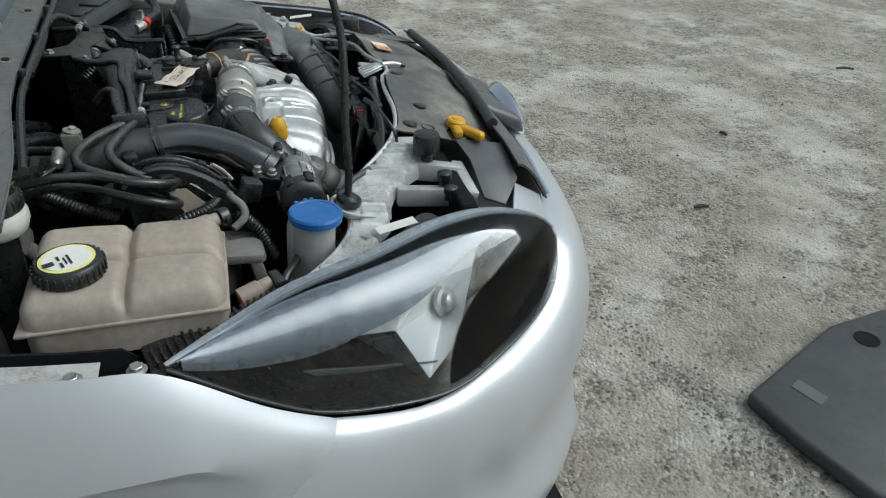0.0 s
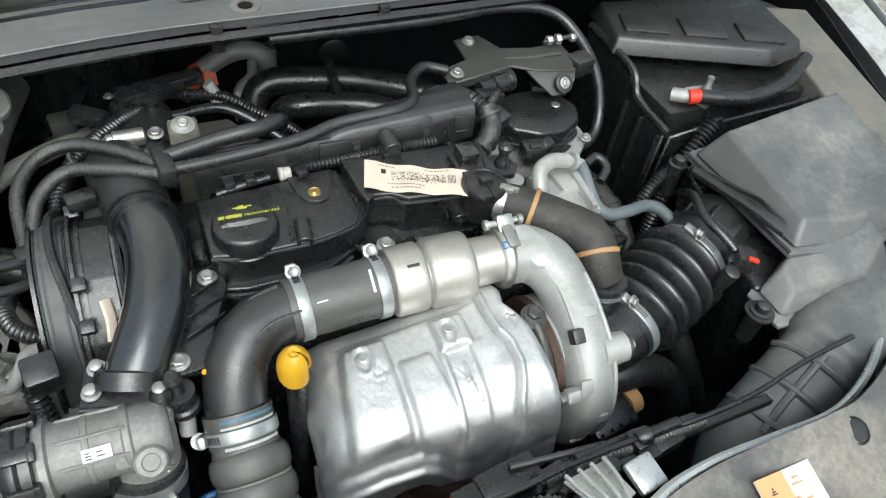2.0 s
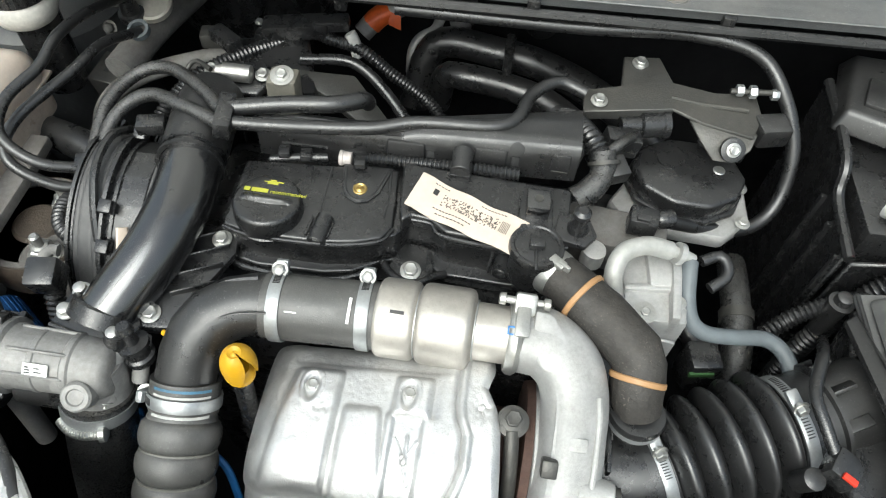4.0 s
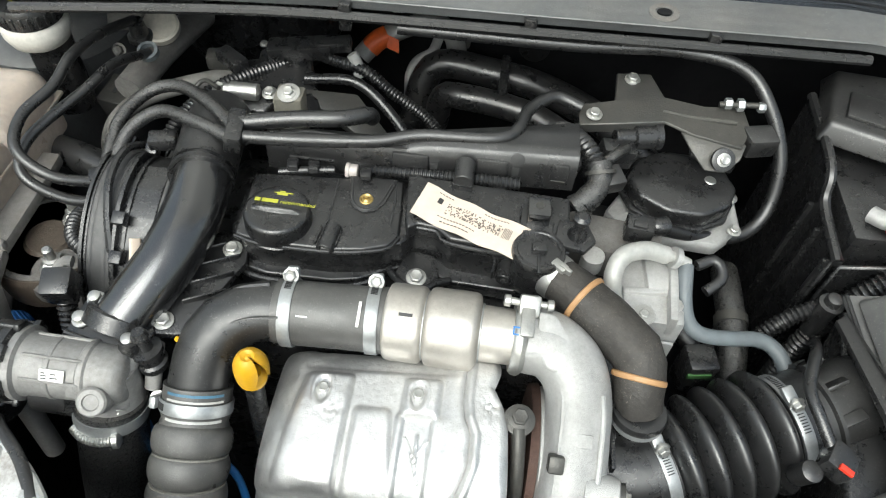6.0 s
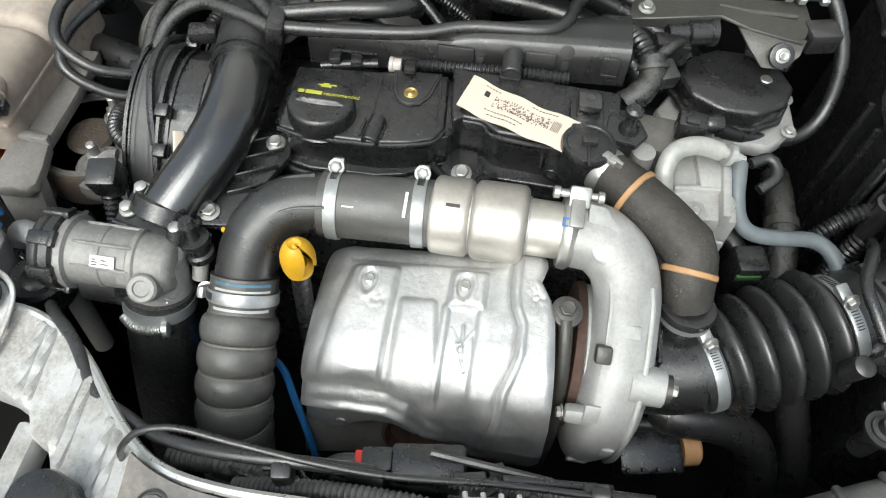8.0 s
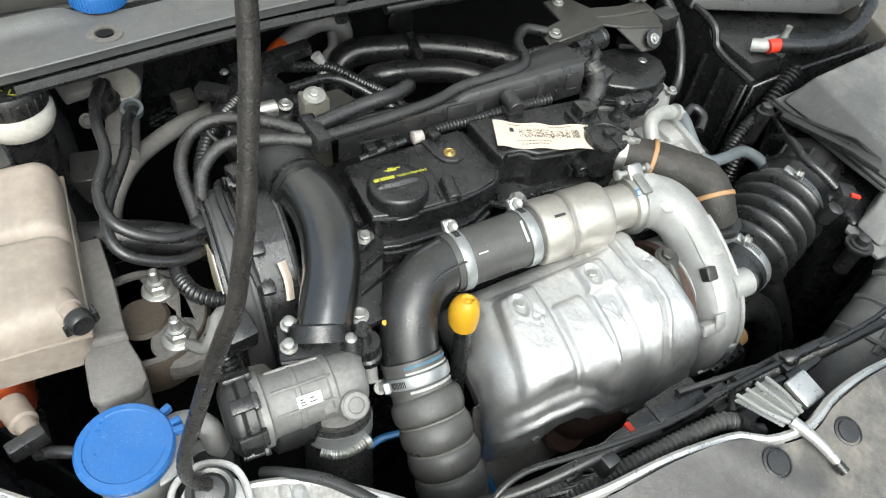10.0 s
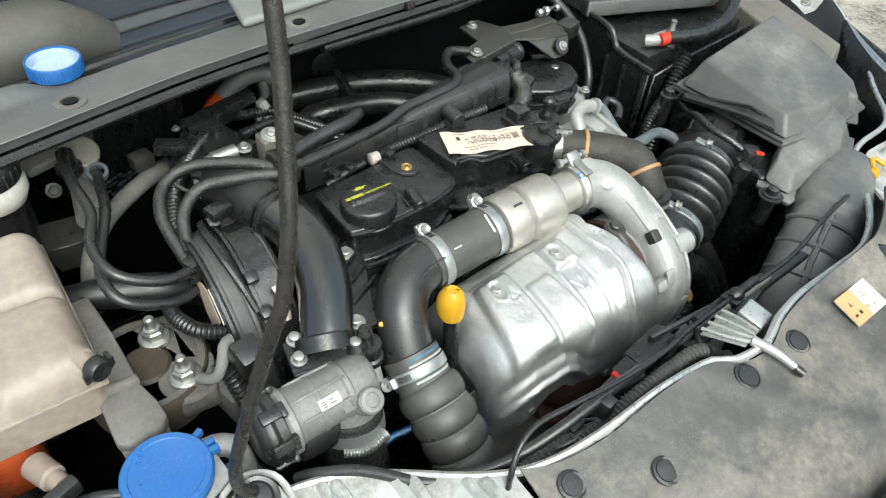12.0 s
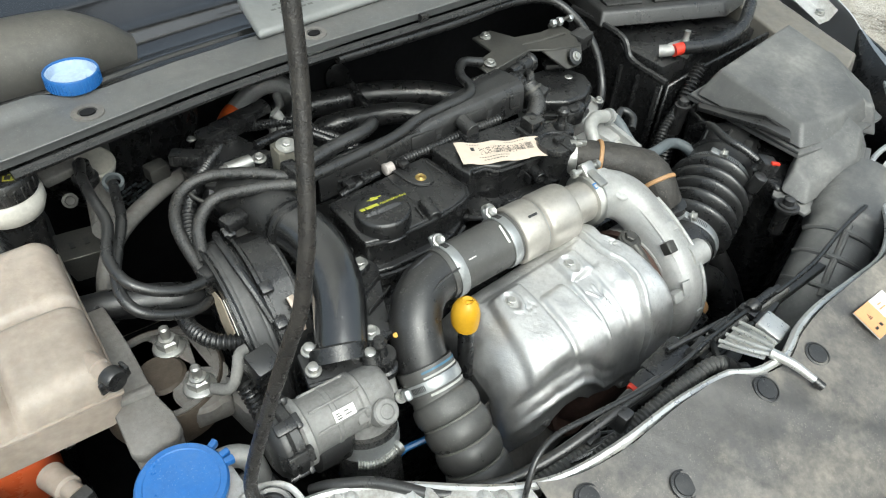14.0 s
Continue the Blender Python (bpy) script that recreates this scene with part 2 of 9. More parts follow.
def tube(pts, r, seg=12, n=0, rf=None, bm=None, flat=1.0, cap=True):
    """A tube along a smooth curve. rf(s, u): radius by metres along and fraction."""
    bm = bm or bmesh.new()
    L = length(pts)
    n = n or max(4, int(L / max(0.006, r * 0.6)))
    c = spline(pts, n)
    t0 = (c[1] - c[0]).normalized()
    nrm = t0.orthogonal().normalized()
    rings = []
    for i, p in enumerate(c):
        t = (c[min(i + 1, n - 1)] - c[max(i - 1, 0)]).normalized()
        nrm = (nrm - t * nrm.dot(t)).normalized()
        bi = t.cross(nrm)
        u = i / (n - 1)
        rr = rf(u * L, u) if rf else r
        rings.append([bm.verts.new(p + rr * (math.cos(2 * math.pi * k / seg) * nrm * flat + math.sin(2 * math.pi * k / seg) * bi)) for k in range(seg)])
    for a, b in zip(rings, rings[1:]):
        for k in range(seg):
            bm.faces.new((a[k], a[(k + 1) % seg], b[(k + 1) % seg], b[k]))
    if cap:
        bm.faces.new(rings[0][::-1])
        bm.faces.new(rings[-1])
    return bm


def sweep(pts, wf, hf, up, seg=28, n=60, power=2.6):
    """A rounded-square section swept along a curve; wf and hf give its half width and height by fraction."""
    bm, rings = bmesh.new(), []
    c = spline(pts, n)
    nrm = Vector(up)
    for i, p in enumerate(c):
        t = (c[min(i + 1, n - 1)] - c[max(i - 1, 0)]).normalized()
        nrm = (nrm - t * nrm.dot(t)).normalized()
        bi = t.cross(nrm)
        u, ring = i / (n - 1), []
        for k in range(seg):
            ca, sa = math.cos(2 * math.pi * k / seg), math.sin(2 * math.pi * k / seg)
            e = 2 / power
            ring.append(bm.verts.new(p + nrm * hf(u) * math.copysign(abs(ca) ** e, ca) + bi * wf(u) * math.copysign(abs(sa) ** e, sa)))
        rings.append(ring)
    for a, b in zip(rings, rings[1:]):
        for k in range(seg):
            bm.faces.new((a[k], a[(k + 1) % seg], b[(k + 1) % seg], b[k]))
    bm.faces.new(rings[0][::-1])
    bm.faces.new(rings[-1])
    return bm


def corrugated(pts, r, pitch, depth, seg=12, bm=None):
    L = length(pts)
    n = max(8, int(L / pitch * 6))
    return tube(pts, r, seg, n, lambda s, u: r - depth * (0.5 - 0.5 * math.cos(2 * math.pi * s / pitch)), bm)


def lathe(p, axis, prof, seg=24, bm=None, sx=1.0, cap=True):
    """A turned shape: prof is a list of (along, radius) from p along axis."""
    bm = bm or bmesh.new()
    p, a = Vector(p), Vector(axis).normalized()
    x = a.orthogonal().normalized()
    if abs(a.z) > 0.9:
        x = (Vector((1, 0, 0)) - a * a.x).normalized()
    y = a.cross(x)
    rings = []
    for d, r in prof:
        rings.append([bm.verts.new(p + a * d + max(r, 1e-5) * (math.cos(2 * math.pi * k / seg) * x * sx + math.sin(2 * math.pi * k / seg) * y)) for k in range(seg)])
    for q, s in zip(rings, rings[1:]):
        for k in range(seg):
            bm.faces.new((q[k], q[(k + 1) % seg], s[(k + 1) % seg], s[k]))
    if cap:
        bm.faces.new(rings[0][::-1])
        bm.faces.new(rings[-1])
    return bm


def box(c, size, rot=(0, 0, 0), bev=0.003, seg=2, bm=None, taper=1.0):
    bm = bm or bmesh.new()
    tmp = bmesh.new()
    bmesh.ops.create_cube(tmp, size=1)
    for v in tmp.verts:
        k = taper if v.co.z > 0 else 1.0
        v.co = Vector((v.co.x * size[0] * k, v.co.y * size[1] * k, v.co.z * size[2]))
    if bev:
        bmesh.ops.bevel(tmp, geom=tmp.edges, offset=min(bev, min(size) * 0.45), segments=seg, affect="EDGES", profile=0.5)
    bmesh.ops.transform(tmp, matrix=pose(*c, *rot), verts=tmp.verts)
    me = bpy.data.meshes.new("tmp")
    tmp.to_mesh(me)
    tmp.free()
    bm.from_mesh(me)
    bpy.data.meshes.remove(me)
    return bm


def slab(poly, vec, bev=0.002, seg=2, bm=None, smooth_n=0):
    """A polygon of 3D points extruded by vec, edges rounded."""
    bm = bm or bmesh.new()
    tmp = bmesh.new()
    f = tmp.faces.new([tmp.verts.new(p) for p in poly])
    ex = bmesh.ops.extrude_face_region(tmp, geom=[f])
    bmesh.ops.translate(tmp, vec=Vector(vec), verts=[v for v in ex["geom"] if isinstance(v, bmesh.types.BMVert)])
    bmesh.ops.recalc_face_normals(tmp, faces=tmp.faces)
    if bev:
        bmesh.ops.bevel(tmp, geom=tmp.edges, offset=bev, segments=seg, affect="EDGES", profile=0.5, clamp_overlap=True)
    me = bpy.data.meshes.new("tmp")
    tmp.to_mesh(me)
    tmp.free()
    bm.from_mesh(me)
    bpy.data.meshes.remove(me)
    return bm


def sheet(fn, nu, nv, thick=0.002, bm=None):
    """A curved panel fn(u, v) with a thickness."""
    bm = bm or bmesh.new()
    P = [[Vector(fn(i / nu, j / nv)) for j in range(nv + 1)] for i in range(nu + 1)]
    N = [[None] * (nv + 1) for _ in range(nu + 1)]
    for i in range(nu + 1):
        for j in range(nv + 1):
            a = P[min(i + 1, nu)][j] - P[max(i - 1, 0)][j]
            b = P[i][min(j + 1, nv)] - P[i][max(j - 1, 0)]
            c = a.cross(b)
            N[i][j] = c.normalized() if c.length > 1e-12 else Vector((0, 0, 1))
    A = [[bm.verts.new(P[i][j]) for j in range(nv + 1)] for i in range(nu + 1)]
    B = [[bm.verts.new(P[i][j] - N[i][j] * thick) for j in range(nv + 1)] for i in range(nu + 1)]
    for i in range(nu):
        for j in range(nv):
            bm.faces.new((A[i][j], A[i + 1][j], A[i + 1][j + 1], A[i][j + 1]))
            bm.faces.new((B[i][j], B[i][j + 1], B[i + 1][j + 1], B[i + 1][j]))
    for i in range(nu):
        bm.faces.new((A[i][0], B[i][0], B[i + 1][0], A[i + 1][0]))
        bm.faces.new((A[i][nv], A[i + 1][nv], B[i + 1][nv], B[i][nv]))
    for j in range(nv):
        bm.faces.new((A[0][j], A[0][j + 1], B[0][j + 1], B[0][j]))
        bm.faces.new((A[nu][j], B[nu][j], B[nu][j + 1], A[nu][j + 1]))
    return bm


def lerp_line(pts, x):
    """The value at x of a polyline of (x, value), rounded by easing."""
    if x <= pts[0][0]:
        return pts[0][1]
    for (a, va), (b, vb) in zip(pts, pts[1:]):
        if x <= b:
            t = (x - a) / (b - a)
            return va + (vb - va) * t
    return pts[-1][1]


def bolt(p, axis, r, parent, material=None, stud=False):
    """A flanged hexagon bolt head; p is the centre of its flange."""
    a, r = Vector(axis).normalized(), r * 0.85
    bm = lathe(p, a, [(0, r * 1.25), (r * 0.14, r * 1.25), (r * 0.22, r * 0.95)], 18)
    lathe(Vector(p) + a * r * 0.2, a, [(0, r * 0.88), (r * 0.55, r * 0.88), (r * 0.66, r * 0.72), (r * 0.60, r * 0.45)], 6, bm)
    if stud:
        lathe(Vector(p) + a * r * 0.6, a, [(0, r * 0.4), (r * 1.8, r * 0.4), (r * 2.0, r * 0.3)], 10, bm)
    return part("bolt", bm, material or STEEL, parent)


def clamp(p, axis, r, width, parent, screw, label="worm-drive steel hose clamp"):
    """A hose clamp round an axis, with its screw towards the direction screw."""
    a, s = Vector(axis).normalized(), Vector(screw).normalized()
    p = Vector(p)
    s = (s - a * s.dot(a)).normalized()
    t = a.cross(s)
    w = width / 2
    bm = lathe(p - a * w, a, [(0, r), (0, r + 0.0012), (width * 0.1, r + 0.0016), (width * 0.9, r + 0.0016), (width, r + 0.0012), (width, r)], 40, cap=False)
    band = part("hose_clamp", bm, CLAMPMETAL, parent, label)
    q = p + s * (r + 0.0048)
    part("screw_housing", box(tuple(q - s * 0.0012), (0.0001 + width, 0.019, 0.0075), tuple(math.degrees(e) for e in Matrix((a, t, s)).transposed().to_euler()), 0.0022), CLAMPMETAL, band)
    bm = lathe(q + t * 0.006, t, [(0, 0.0040), (0.003, 0.0040), (0.0032, 0.0078), (0.0050, 0.0078), (0.0056, 0.0062)], 18)
    lathe(q + t * 0.0112, t, [(0, 0.0060), (0.0046, 0.0060), (0.0054, 0.0050), (0.0042, 0.0030)], 6, bm)
    part("clamp_screw", bm, STEEL, band)
    bm = bmesh.new()
    for sg in (-1, 1):
        for k in range(9):
            ang = sg * (0.24 + k * 0.055)
            d = s * math.cos(ang) + t * math.sin(ang)
            e = a.cross(d)
            c = p + d * (r + 0.0015)
            slab([c + a * w * 0.55 + e * 0.0005, c - a * w * 0.55 + e * 0.0007, c - a * w * 0.55 - e * 0.0005, c + a * w * 0.55 - e * 0.0003], d * 0.0006, 0, 1, bm)
    part("clamp_thread", bm, INK, band, smooth=False)
    return band


def bars(origin, ux, uy, rows, parent, material=None, lift=0.0006):
    """Small printed bars in a label's plane: rows of (x0, y0, x1, y1) in its own metres."""
    o, ux, uy = Vector(origin), Vector(ux).normalized(), Vector(uy).normalized()
    nz = ux.cross(uy)
    bm = bmesh.new()
    for x0, y0, x1, y1 in rows:
        f = [o + ux * x + uy * y + nz * lift for x, y in ((x0, y0), (x1, y0), (x1, y1), (x0, y1))]
        slab(f, nz * 0.0003, 0, 1, bm)
    return part("print", bm, material or INK, parent, smooth=False)

XC = -0.005  # the car's middle


def mir(p):
    return (2 * XC - p[0], p[1], p[2])


# ---- ground ----
def ground_height(x, y):
    d = math.hypot(x, y)
    if d > 9:
        return 0.0
    h = 0.006 * noise.noise((x * 2.1, y * 2.1, 0.3)) + 0.0045 * noise.noise((x * 9, y * 9, 1.7)) + 0.003 * noise.noise((x * 28, y * 28, 4.1))
    s = (y + 0.585) * 0.985 - (x + 0.30) * 0.17  # a worn joint across the concrete
    along = (x + 0.30) * 0.985 + (y + 0.585) * 0.17
    s += 0.03 * noise.noise((along * 3, 0.5, 2.0))
    if -1.2 < along < 0.55:
        h -= 0.016 * math.exp(-(s / 0.035) ** 2) * (0.6 + 0.6 * noise.noise((along * 8, s * 20, 3)))
    return h * (1 if d < 7 else (9 - d) / 2)


def build_ground():
    ax = [-300, -120, -50, -24, -12, -7, -5] + [-3.6 + 0.03 * i for i in range(int(8.4 / 0.03))] + [4.9, 5.6, 7, 12, 24, 50, 120, 300]
    ay = [-300, -120, -50, -24, -12, -8] + [-5.6 + 0.03 * i for i in range(int(6.4 / 0.03))] + [0.9, 1.5, 3, 6, 12, 24, 50, 120, 300]
    vs = [(x, y, ground_height(x, y)) for x in ax for y in ay]
    ny = len(ay)
    fs = [(i * ny + j, (i + 1) * ny + j, (i + 1) * ny + j + 1, i * ny + j + 1) for i in range(len(ax) - 1) for j in range(ny - 1)]
    me = bpy.data.meshes.new("ground")
    me.from_pydata(vs, [], fs)
    for p in me.polygons:
        p.use_smooth = True
    m = bpy.data.materials.new("weathered_concrete")
    m.use_nodes = True
    n, l = m.node_tree.nodes, m.node_tree.links
    b = n["Principled BSDF"]
    geo = n.new("ShaderNodeNewGeometry")

    def nz(scale, detail, rough=0.6):
        q = n.new("ShaderNodeTexNoise")
        q.inputs["Scale"].default_value, q.inputs["Detail"].default_value, q.inputs["Roughness"].default_value = scale, detail, rough
        l.new(geo.outputs["Position"], q.inputs["Vector"])
        return q.outputs["Fac"]

    def ramp(f, stops):
        r = n.new("ShaderNodeValToRGB")
        while len(r.color_ramp.elements) < len(stops):
            r.color_ramp.elements.new(0.5)
        for e, (p, c) in zip(r.color_ramp.elements, stops):
            e.position, e.color = p, (*c, 1)
        l.new(f, r.inputs[0])
        return r.outputs[0]

    def mix(f, a, c, how="MIX"):
        x = n.new("ShaderNodeMix")
        x.data_type, x.blend_type = "RGBA", how
        if isinstance(f, float):
            x.inputs[0].default_value = f
        else:
            l.new(f, x.inputs[0])
        l.new(a, x.inputs[6])
        l.new(c, x.inputs[7])
        return x.outputs[2]

    base = ramp(nz(1.3, 9, 0.75), [(0.34, (0.25, 0.22, 0.175)), (0.47, (0.51, 0.465, 0.395)), (0.60, (0.71, 0.675, 0.61))])
    vor = n.new("ShaderNodeTexVoronoi")
    vor.inputs["Scale"].default_value = 95
    l.new(geo.outputs["Position"], vor.inputs["Vector"])
    agg = ramp(vor.outputs["Color"], [(0.08, (0.07, 0.06, 0.048)), (0.42, (0.32, 0.28, 0.225)), (0.9, (0.62, 0.58, 0.51))])
    vor2 = n.new("ShaderNodeTexVoronoi")
    vor2.inputs["Scale"].default_value = 30
    l.new(geo.outputs["Position"], vor2.inputs["Vector"])
    agg2 = ramp(vor2.outputs["Color"], [(0.15, (0.20, 0.18, 0.155)), (0.8, (0.50, 0.46, 0.40))])
    worn = ramp(nz(2.2, 9, 0.78), [(0.45, (0, 0, 0)), (0.54, (1, 1, 1))])
    c = mix(worn, base, mix(0.35, agg, agg2))
    c = mix(0.5, c, ramp(nz(70, 7, 0.75), [(0.34, (0.18, 0.17, 0.16)), (0.47, (1, 1, 1)), (0.8, (1.0, 1.0, 1.0))]), "MULTIPLY")
    l.new(c, b.inputs["Base Color"])
    b.inputs["Roughness"].default_value = 0.9
    b.inputs["Specular IOR Level"].default_value = 0.25
    hsum = n.new("ShaderNodeMath")
    hsum.operation = "MULTIPLY_ADD"
    l.new(vor.outputs["Distance"], hsum.inputs[0])
    hsum.inputs[1].default_value = -0.7
    l.new(nz(90, 8, 0.75), hsum.inputs[2])
    bp = n.new("ShaderNodeBump")
    bp.inputs["Strength"].default_value, bp.inputs["Distance"].default_value = 1.0, 0.012
    l.new(hsum.outputs[0], bp.inputs["Height"])
    l.new(bp.outputs[0], b.inputs["Normal"])
    me.materials.append(m)
    tagged(new("ground", me), "weathered concrete yard with worn exposed gravel", "ground", kind="structure")


build_ground()


def build_gravel():
    rnd = random.Random(5)
    vs, fs = [], []
    for k in range(5200):
        if k % 4 == 0:
            a, s = rnd.uniform(-1.2, 0.55), rnd.gauss(0, 0.032)
            x, y = -0.30 + 0.985 * a - 0.17 * s, -0.585 + 0.17 * a + 0.985 * s
        else:
            x, y = rnd.uniform(-1.2, 3.2), rnd.uniform(-3.6, 0.0)
        if x < 0.9 and y > -0.25:
            continue
        r = rnd.uniform(0.0025, 0.007) * (1.7 if rnd.random() < 0.06 else 1)
        z = ground_height(x, y) + r * 0.2
        o = len(vs)
        an = rnd.random() * 6.28
        for i in range(5):
            q = an + i * 1.2566
            w = rnd.uniform(0.7, 1.2)
            vs.append((x + r * w * math.cos(q), y + r * w * math.sin(q), z))
        vs.append((x + r * 0.2, y, z + r * rnd.uniform(0.5, 0.9)))
        vs.append((x, y, z - r * 0.6))
        for i in range(5):
            j = (i + 1) % 5
            fs.append((o + i, o + j, o + 5))
            fs.append((o + j, o + i, o + 6))
    me = bpy.data.meshes.new("loose_gravel")
    me.from_pydata(vs, [], fs)
    m = mat("gravel_stone", (0.30, 0.27, 0.23), 0.9, var=0.5, scale=300, bump=0.2)
    n, l = m.node_tree.nodes, m.node_tree.links
    g = n.new("ShaderNodeNewGeometry")
    r = n.new("ShaderNodeValToRGB")
    r.color_ramp.elements[0].color, r.color_ramp.elements[1].color = (0.13, 0.115, 0.095, 1), (0.50, 0.47, 0.42, 1)
    l.new(g.outputs["Random Per Island"], r.inputs[0])
    l.new(r.outputs[0], n["Principled BSDF"].inputs["Base Color"])
    me.materials.append(m)
    tagged(new("loose_gravel", me), "small loose grey and brown stones on the concrete", "gravel", kind="stuff")


build_gravel()
for (x, y, a, L) in ((1.90, -3.19, 20, 0.10), (0.55, -1.25, -30, 0.06), (1.2, -1.75, 60, 0.04)):
    bm = tube([(x, y, 0.012), (x + L * 0.5 * math.cos(a), y + L * 0.5 * math.sin(a), 0.016), (x + L * math.cos(a), y + L * math.sin(a), 0.011)], 0.009, 6, rf=lambda s, u: 0.009 - 0.005 * abs(u - 0.5))
    single("twig", bm, BROWN, "short dark dry twig lying on the concrete", "twig", "twigs on the ground")

# ---- car body ----
car = thing("car", (XC, 0.9, 0.0), "silver hatchback car with its bonnet open", "car")


def plan_x(y):
    """Half width of the outer skin, by y."""
    return lerp_line([(-0.14, 0.0), (-0.135, 0.2), (-0.12, 0.38), (-0.09, 0.52), (-0.04, 0.62), (0.03, 0.70), (0.12, 0.775), (0.24, 0.835), (0.40, 0.885), (0.6, 0.915), (0.9, 0.925), (2.0, 0.925)], y)


STN = [(0.0, -0.190), (0.20, -0.186), (0.36, -0.174), (0.48, -0.154), (0.58, -0.116), (0.67, -0.050), (0.75, 0.055), (0.82, 0.19), (0.868, 0.33), (0.895, 0.42)]


def station(u):
    """Plan point of the bumper's widest line, u from the middle to the side."""
    q = spline([(a, b, 0) for a, b in STN], 41)
    f = u * 40
    i = min(39, int(f))
    return q[i].lerp(q[i + 1], f - i)


TOPS = spline([(0.0, -0.103, 0.700), (0.20, -0.098, 0.700), (0.36, -0.080, 0.70), (0.47, -0.045, 0.705), (0.545, -0.012, 0.700), (0.60, -0.002, 0.655), (0.665, 0.05, 0.628), (0.745, 0.15, 0.622), (0.808, 0.256, 0.622), (0.842, 0.410, 0.658)], 41)


def bumper_pt(side):
    def fn(u, v):
        w, t = station(u), TOPS[min(40, int(round(u * 40)))]
        top = Vector((t.x, t.y, t.z))
        out = Vector((w.x, w.y, 0))
        if v < 0.35:
            k = v / 0.35
            z = top.z + (0.50 - top.z) * (k ** 2.0)
            p = top.lerp(out, math.sin(k * math.pi / 2) ** 0.8)
            p.z = z
        else:
            k = (v - 0.35) / 0.65
            z = 0.50 - 0.41 * k
            inn = -0.012 * math.sin(min(1, k * 1.6) * math.pi) + 0.012 * math.sin(max(0, k - 0.35) / 0.65 * math.pi) - 0.05 * max(0, k - 0.6)
            d = Vector((w.x, w.y - 0.6, 0)).normalized()
            p = out + d * inn
            p.z = z
        w8 = u ** 7 * min(0.2, max(0.0, 0.66 - p.z))
        if w8 > 0:
            p.x += plan_x(p.y + w8) - plan_x(p.y)
            p.y += w8
        p.y -= 0.05 * side * p.x * min(1.0, max(0.0, (0.88 - p.x) / 0.2))
        return (XC + side * p.x, p.y, p.z)
    return fn


bumper = part("bumper", sheet(bumper_pt(-1), 40, 22, 0.003, sheet(bumper_pt(1), 40, 22, 0.003)), PAINT, car, "silver painted front bumper")

WTOP = spline([(0.846, 0.416, 0.660), (0.862, 0.50, 0.715), (0.874, 0.610, 0.803), (0.895, 0.69, 0.832), (0.905, 0.80, 0.858), (0.90, 1.0, 0.905), (0.88, 1.25, 0.955)], 41)


def wing_pt(side):
    def fn(u, v):
        t = WTOP[min(40, int(round(u * 40)))]
        y = t.y
        w = plan_x(y)
        k = v
        f = min(1.0, max(0.0, (y - 0.45) / 0.14))
        wx, zc = w + 0.012 * f, 0.62 + 0.08 * f
        if k < 0.3:
            q = k / 0.3
            x = t.x + (wx - t.x) * (f * q ** 0.75 + (1 - f) * math.sin(q * math.pi / 2))
            z = t.z + (zc - t.z) * (f * q ** 1.1 + (1 - f) * (1 - math.cos(q * math.pi / 2)) ** 0.9)
        else:
            q = (k - 0.3) / 0.7
            x = wx - 0.03 * q * q - 0.016 * f * min(1.0, q * 5)
            z = zc - (zc - 0.22) * q
            if 0.45 < y < 1.2:
                arch = 0.35 + math.sqrt(max(0, 0.30 ** 2 - (y - 0.80) ** 2)) - 0.02
                if abs(y - 0.80) < 0.30:
                    z = zc - (zc - arch) * q
        sh = (1 - u) ** 4 * min(0.2, max(0.0, 0.66 - z))
        return (XC + side * (x + max(0.0, plan_x(y + sh) - w)), y + sh + 0.003 * (1 - u) ** 8, z)
    return fn


for sd, nm in ((-1, "wing"), (1, "wing")):
    wing = part(nm, sheet(wing_pt(sd), 40, 16, 0.002), PAINT, car, "silver painted front wing")
    # folded flange of the wing under the bonnet's edge
    def flange(u, v, sd=sd):
        t = WTOP[min(40, int(round((0.36 + 0.64 * u) * 40)))]
        return (XC + sd * (t.x - 0.004 - 0.055 * v), t.y, t.z - 0.012 - 0.018 * min(1, v * 3))
    part("wing_flange", sheet(flange, 24, 6, 0.002), PRIMER, wing, "dusty silver inner flange")
    for fy, fr in ((0.70, 0.011), (0.93, 0.011)):
        xx = lerp_line([(a.y, a.x) for a in WTOP], fy) - 0.032
        zz = lerp_line([(a.y, a.z) for a in WTOP], fy) - 0.030
        bolt((XC + sd * xx, fy, zz), (0, 0, 1), fr, wing)

# upper bumper corners beside the grille
for sd in (-1, 1):
    bm = slab([(XC + sd * 0.545, 0.070, 0.757), (XC + sd * 0.462, 0.036, 0.772), (XC + sd * 0.446, -0.045 - 0.02 * sd, 0.732), (XC + sd * 0.545, -0.008, 0.712), (XC + sd * 0.565, 0.005, 0.730)], (0, 0, -0.02), 0.006, 3)
    part("bumper_corner", bm, PAINT, car, "silver bumper corner piece")


# grille top trim, chrome strip, badge
def trim_pt(u, v):
    x = XC + (u - 0.5) * 0.88
    a = abs(x - XC)
    y0 = 0.018 + 0.05 * max(0, a - 0.36)
    z0 = 0.800 - 0.10 * max(0, a - 0.34)
    y1 = -0.082 - 0.05 * (x - XC) + 0.10 * max(0, a - 0.25)
    z1 = 0.715
    k = v
    return (x, y0 + (y1 - y0) * k, z0 + (z1 - z0) * (k ** 1.7))


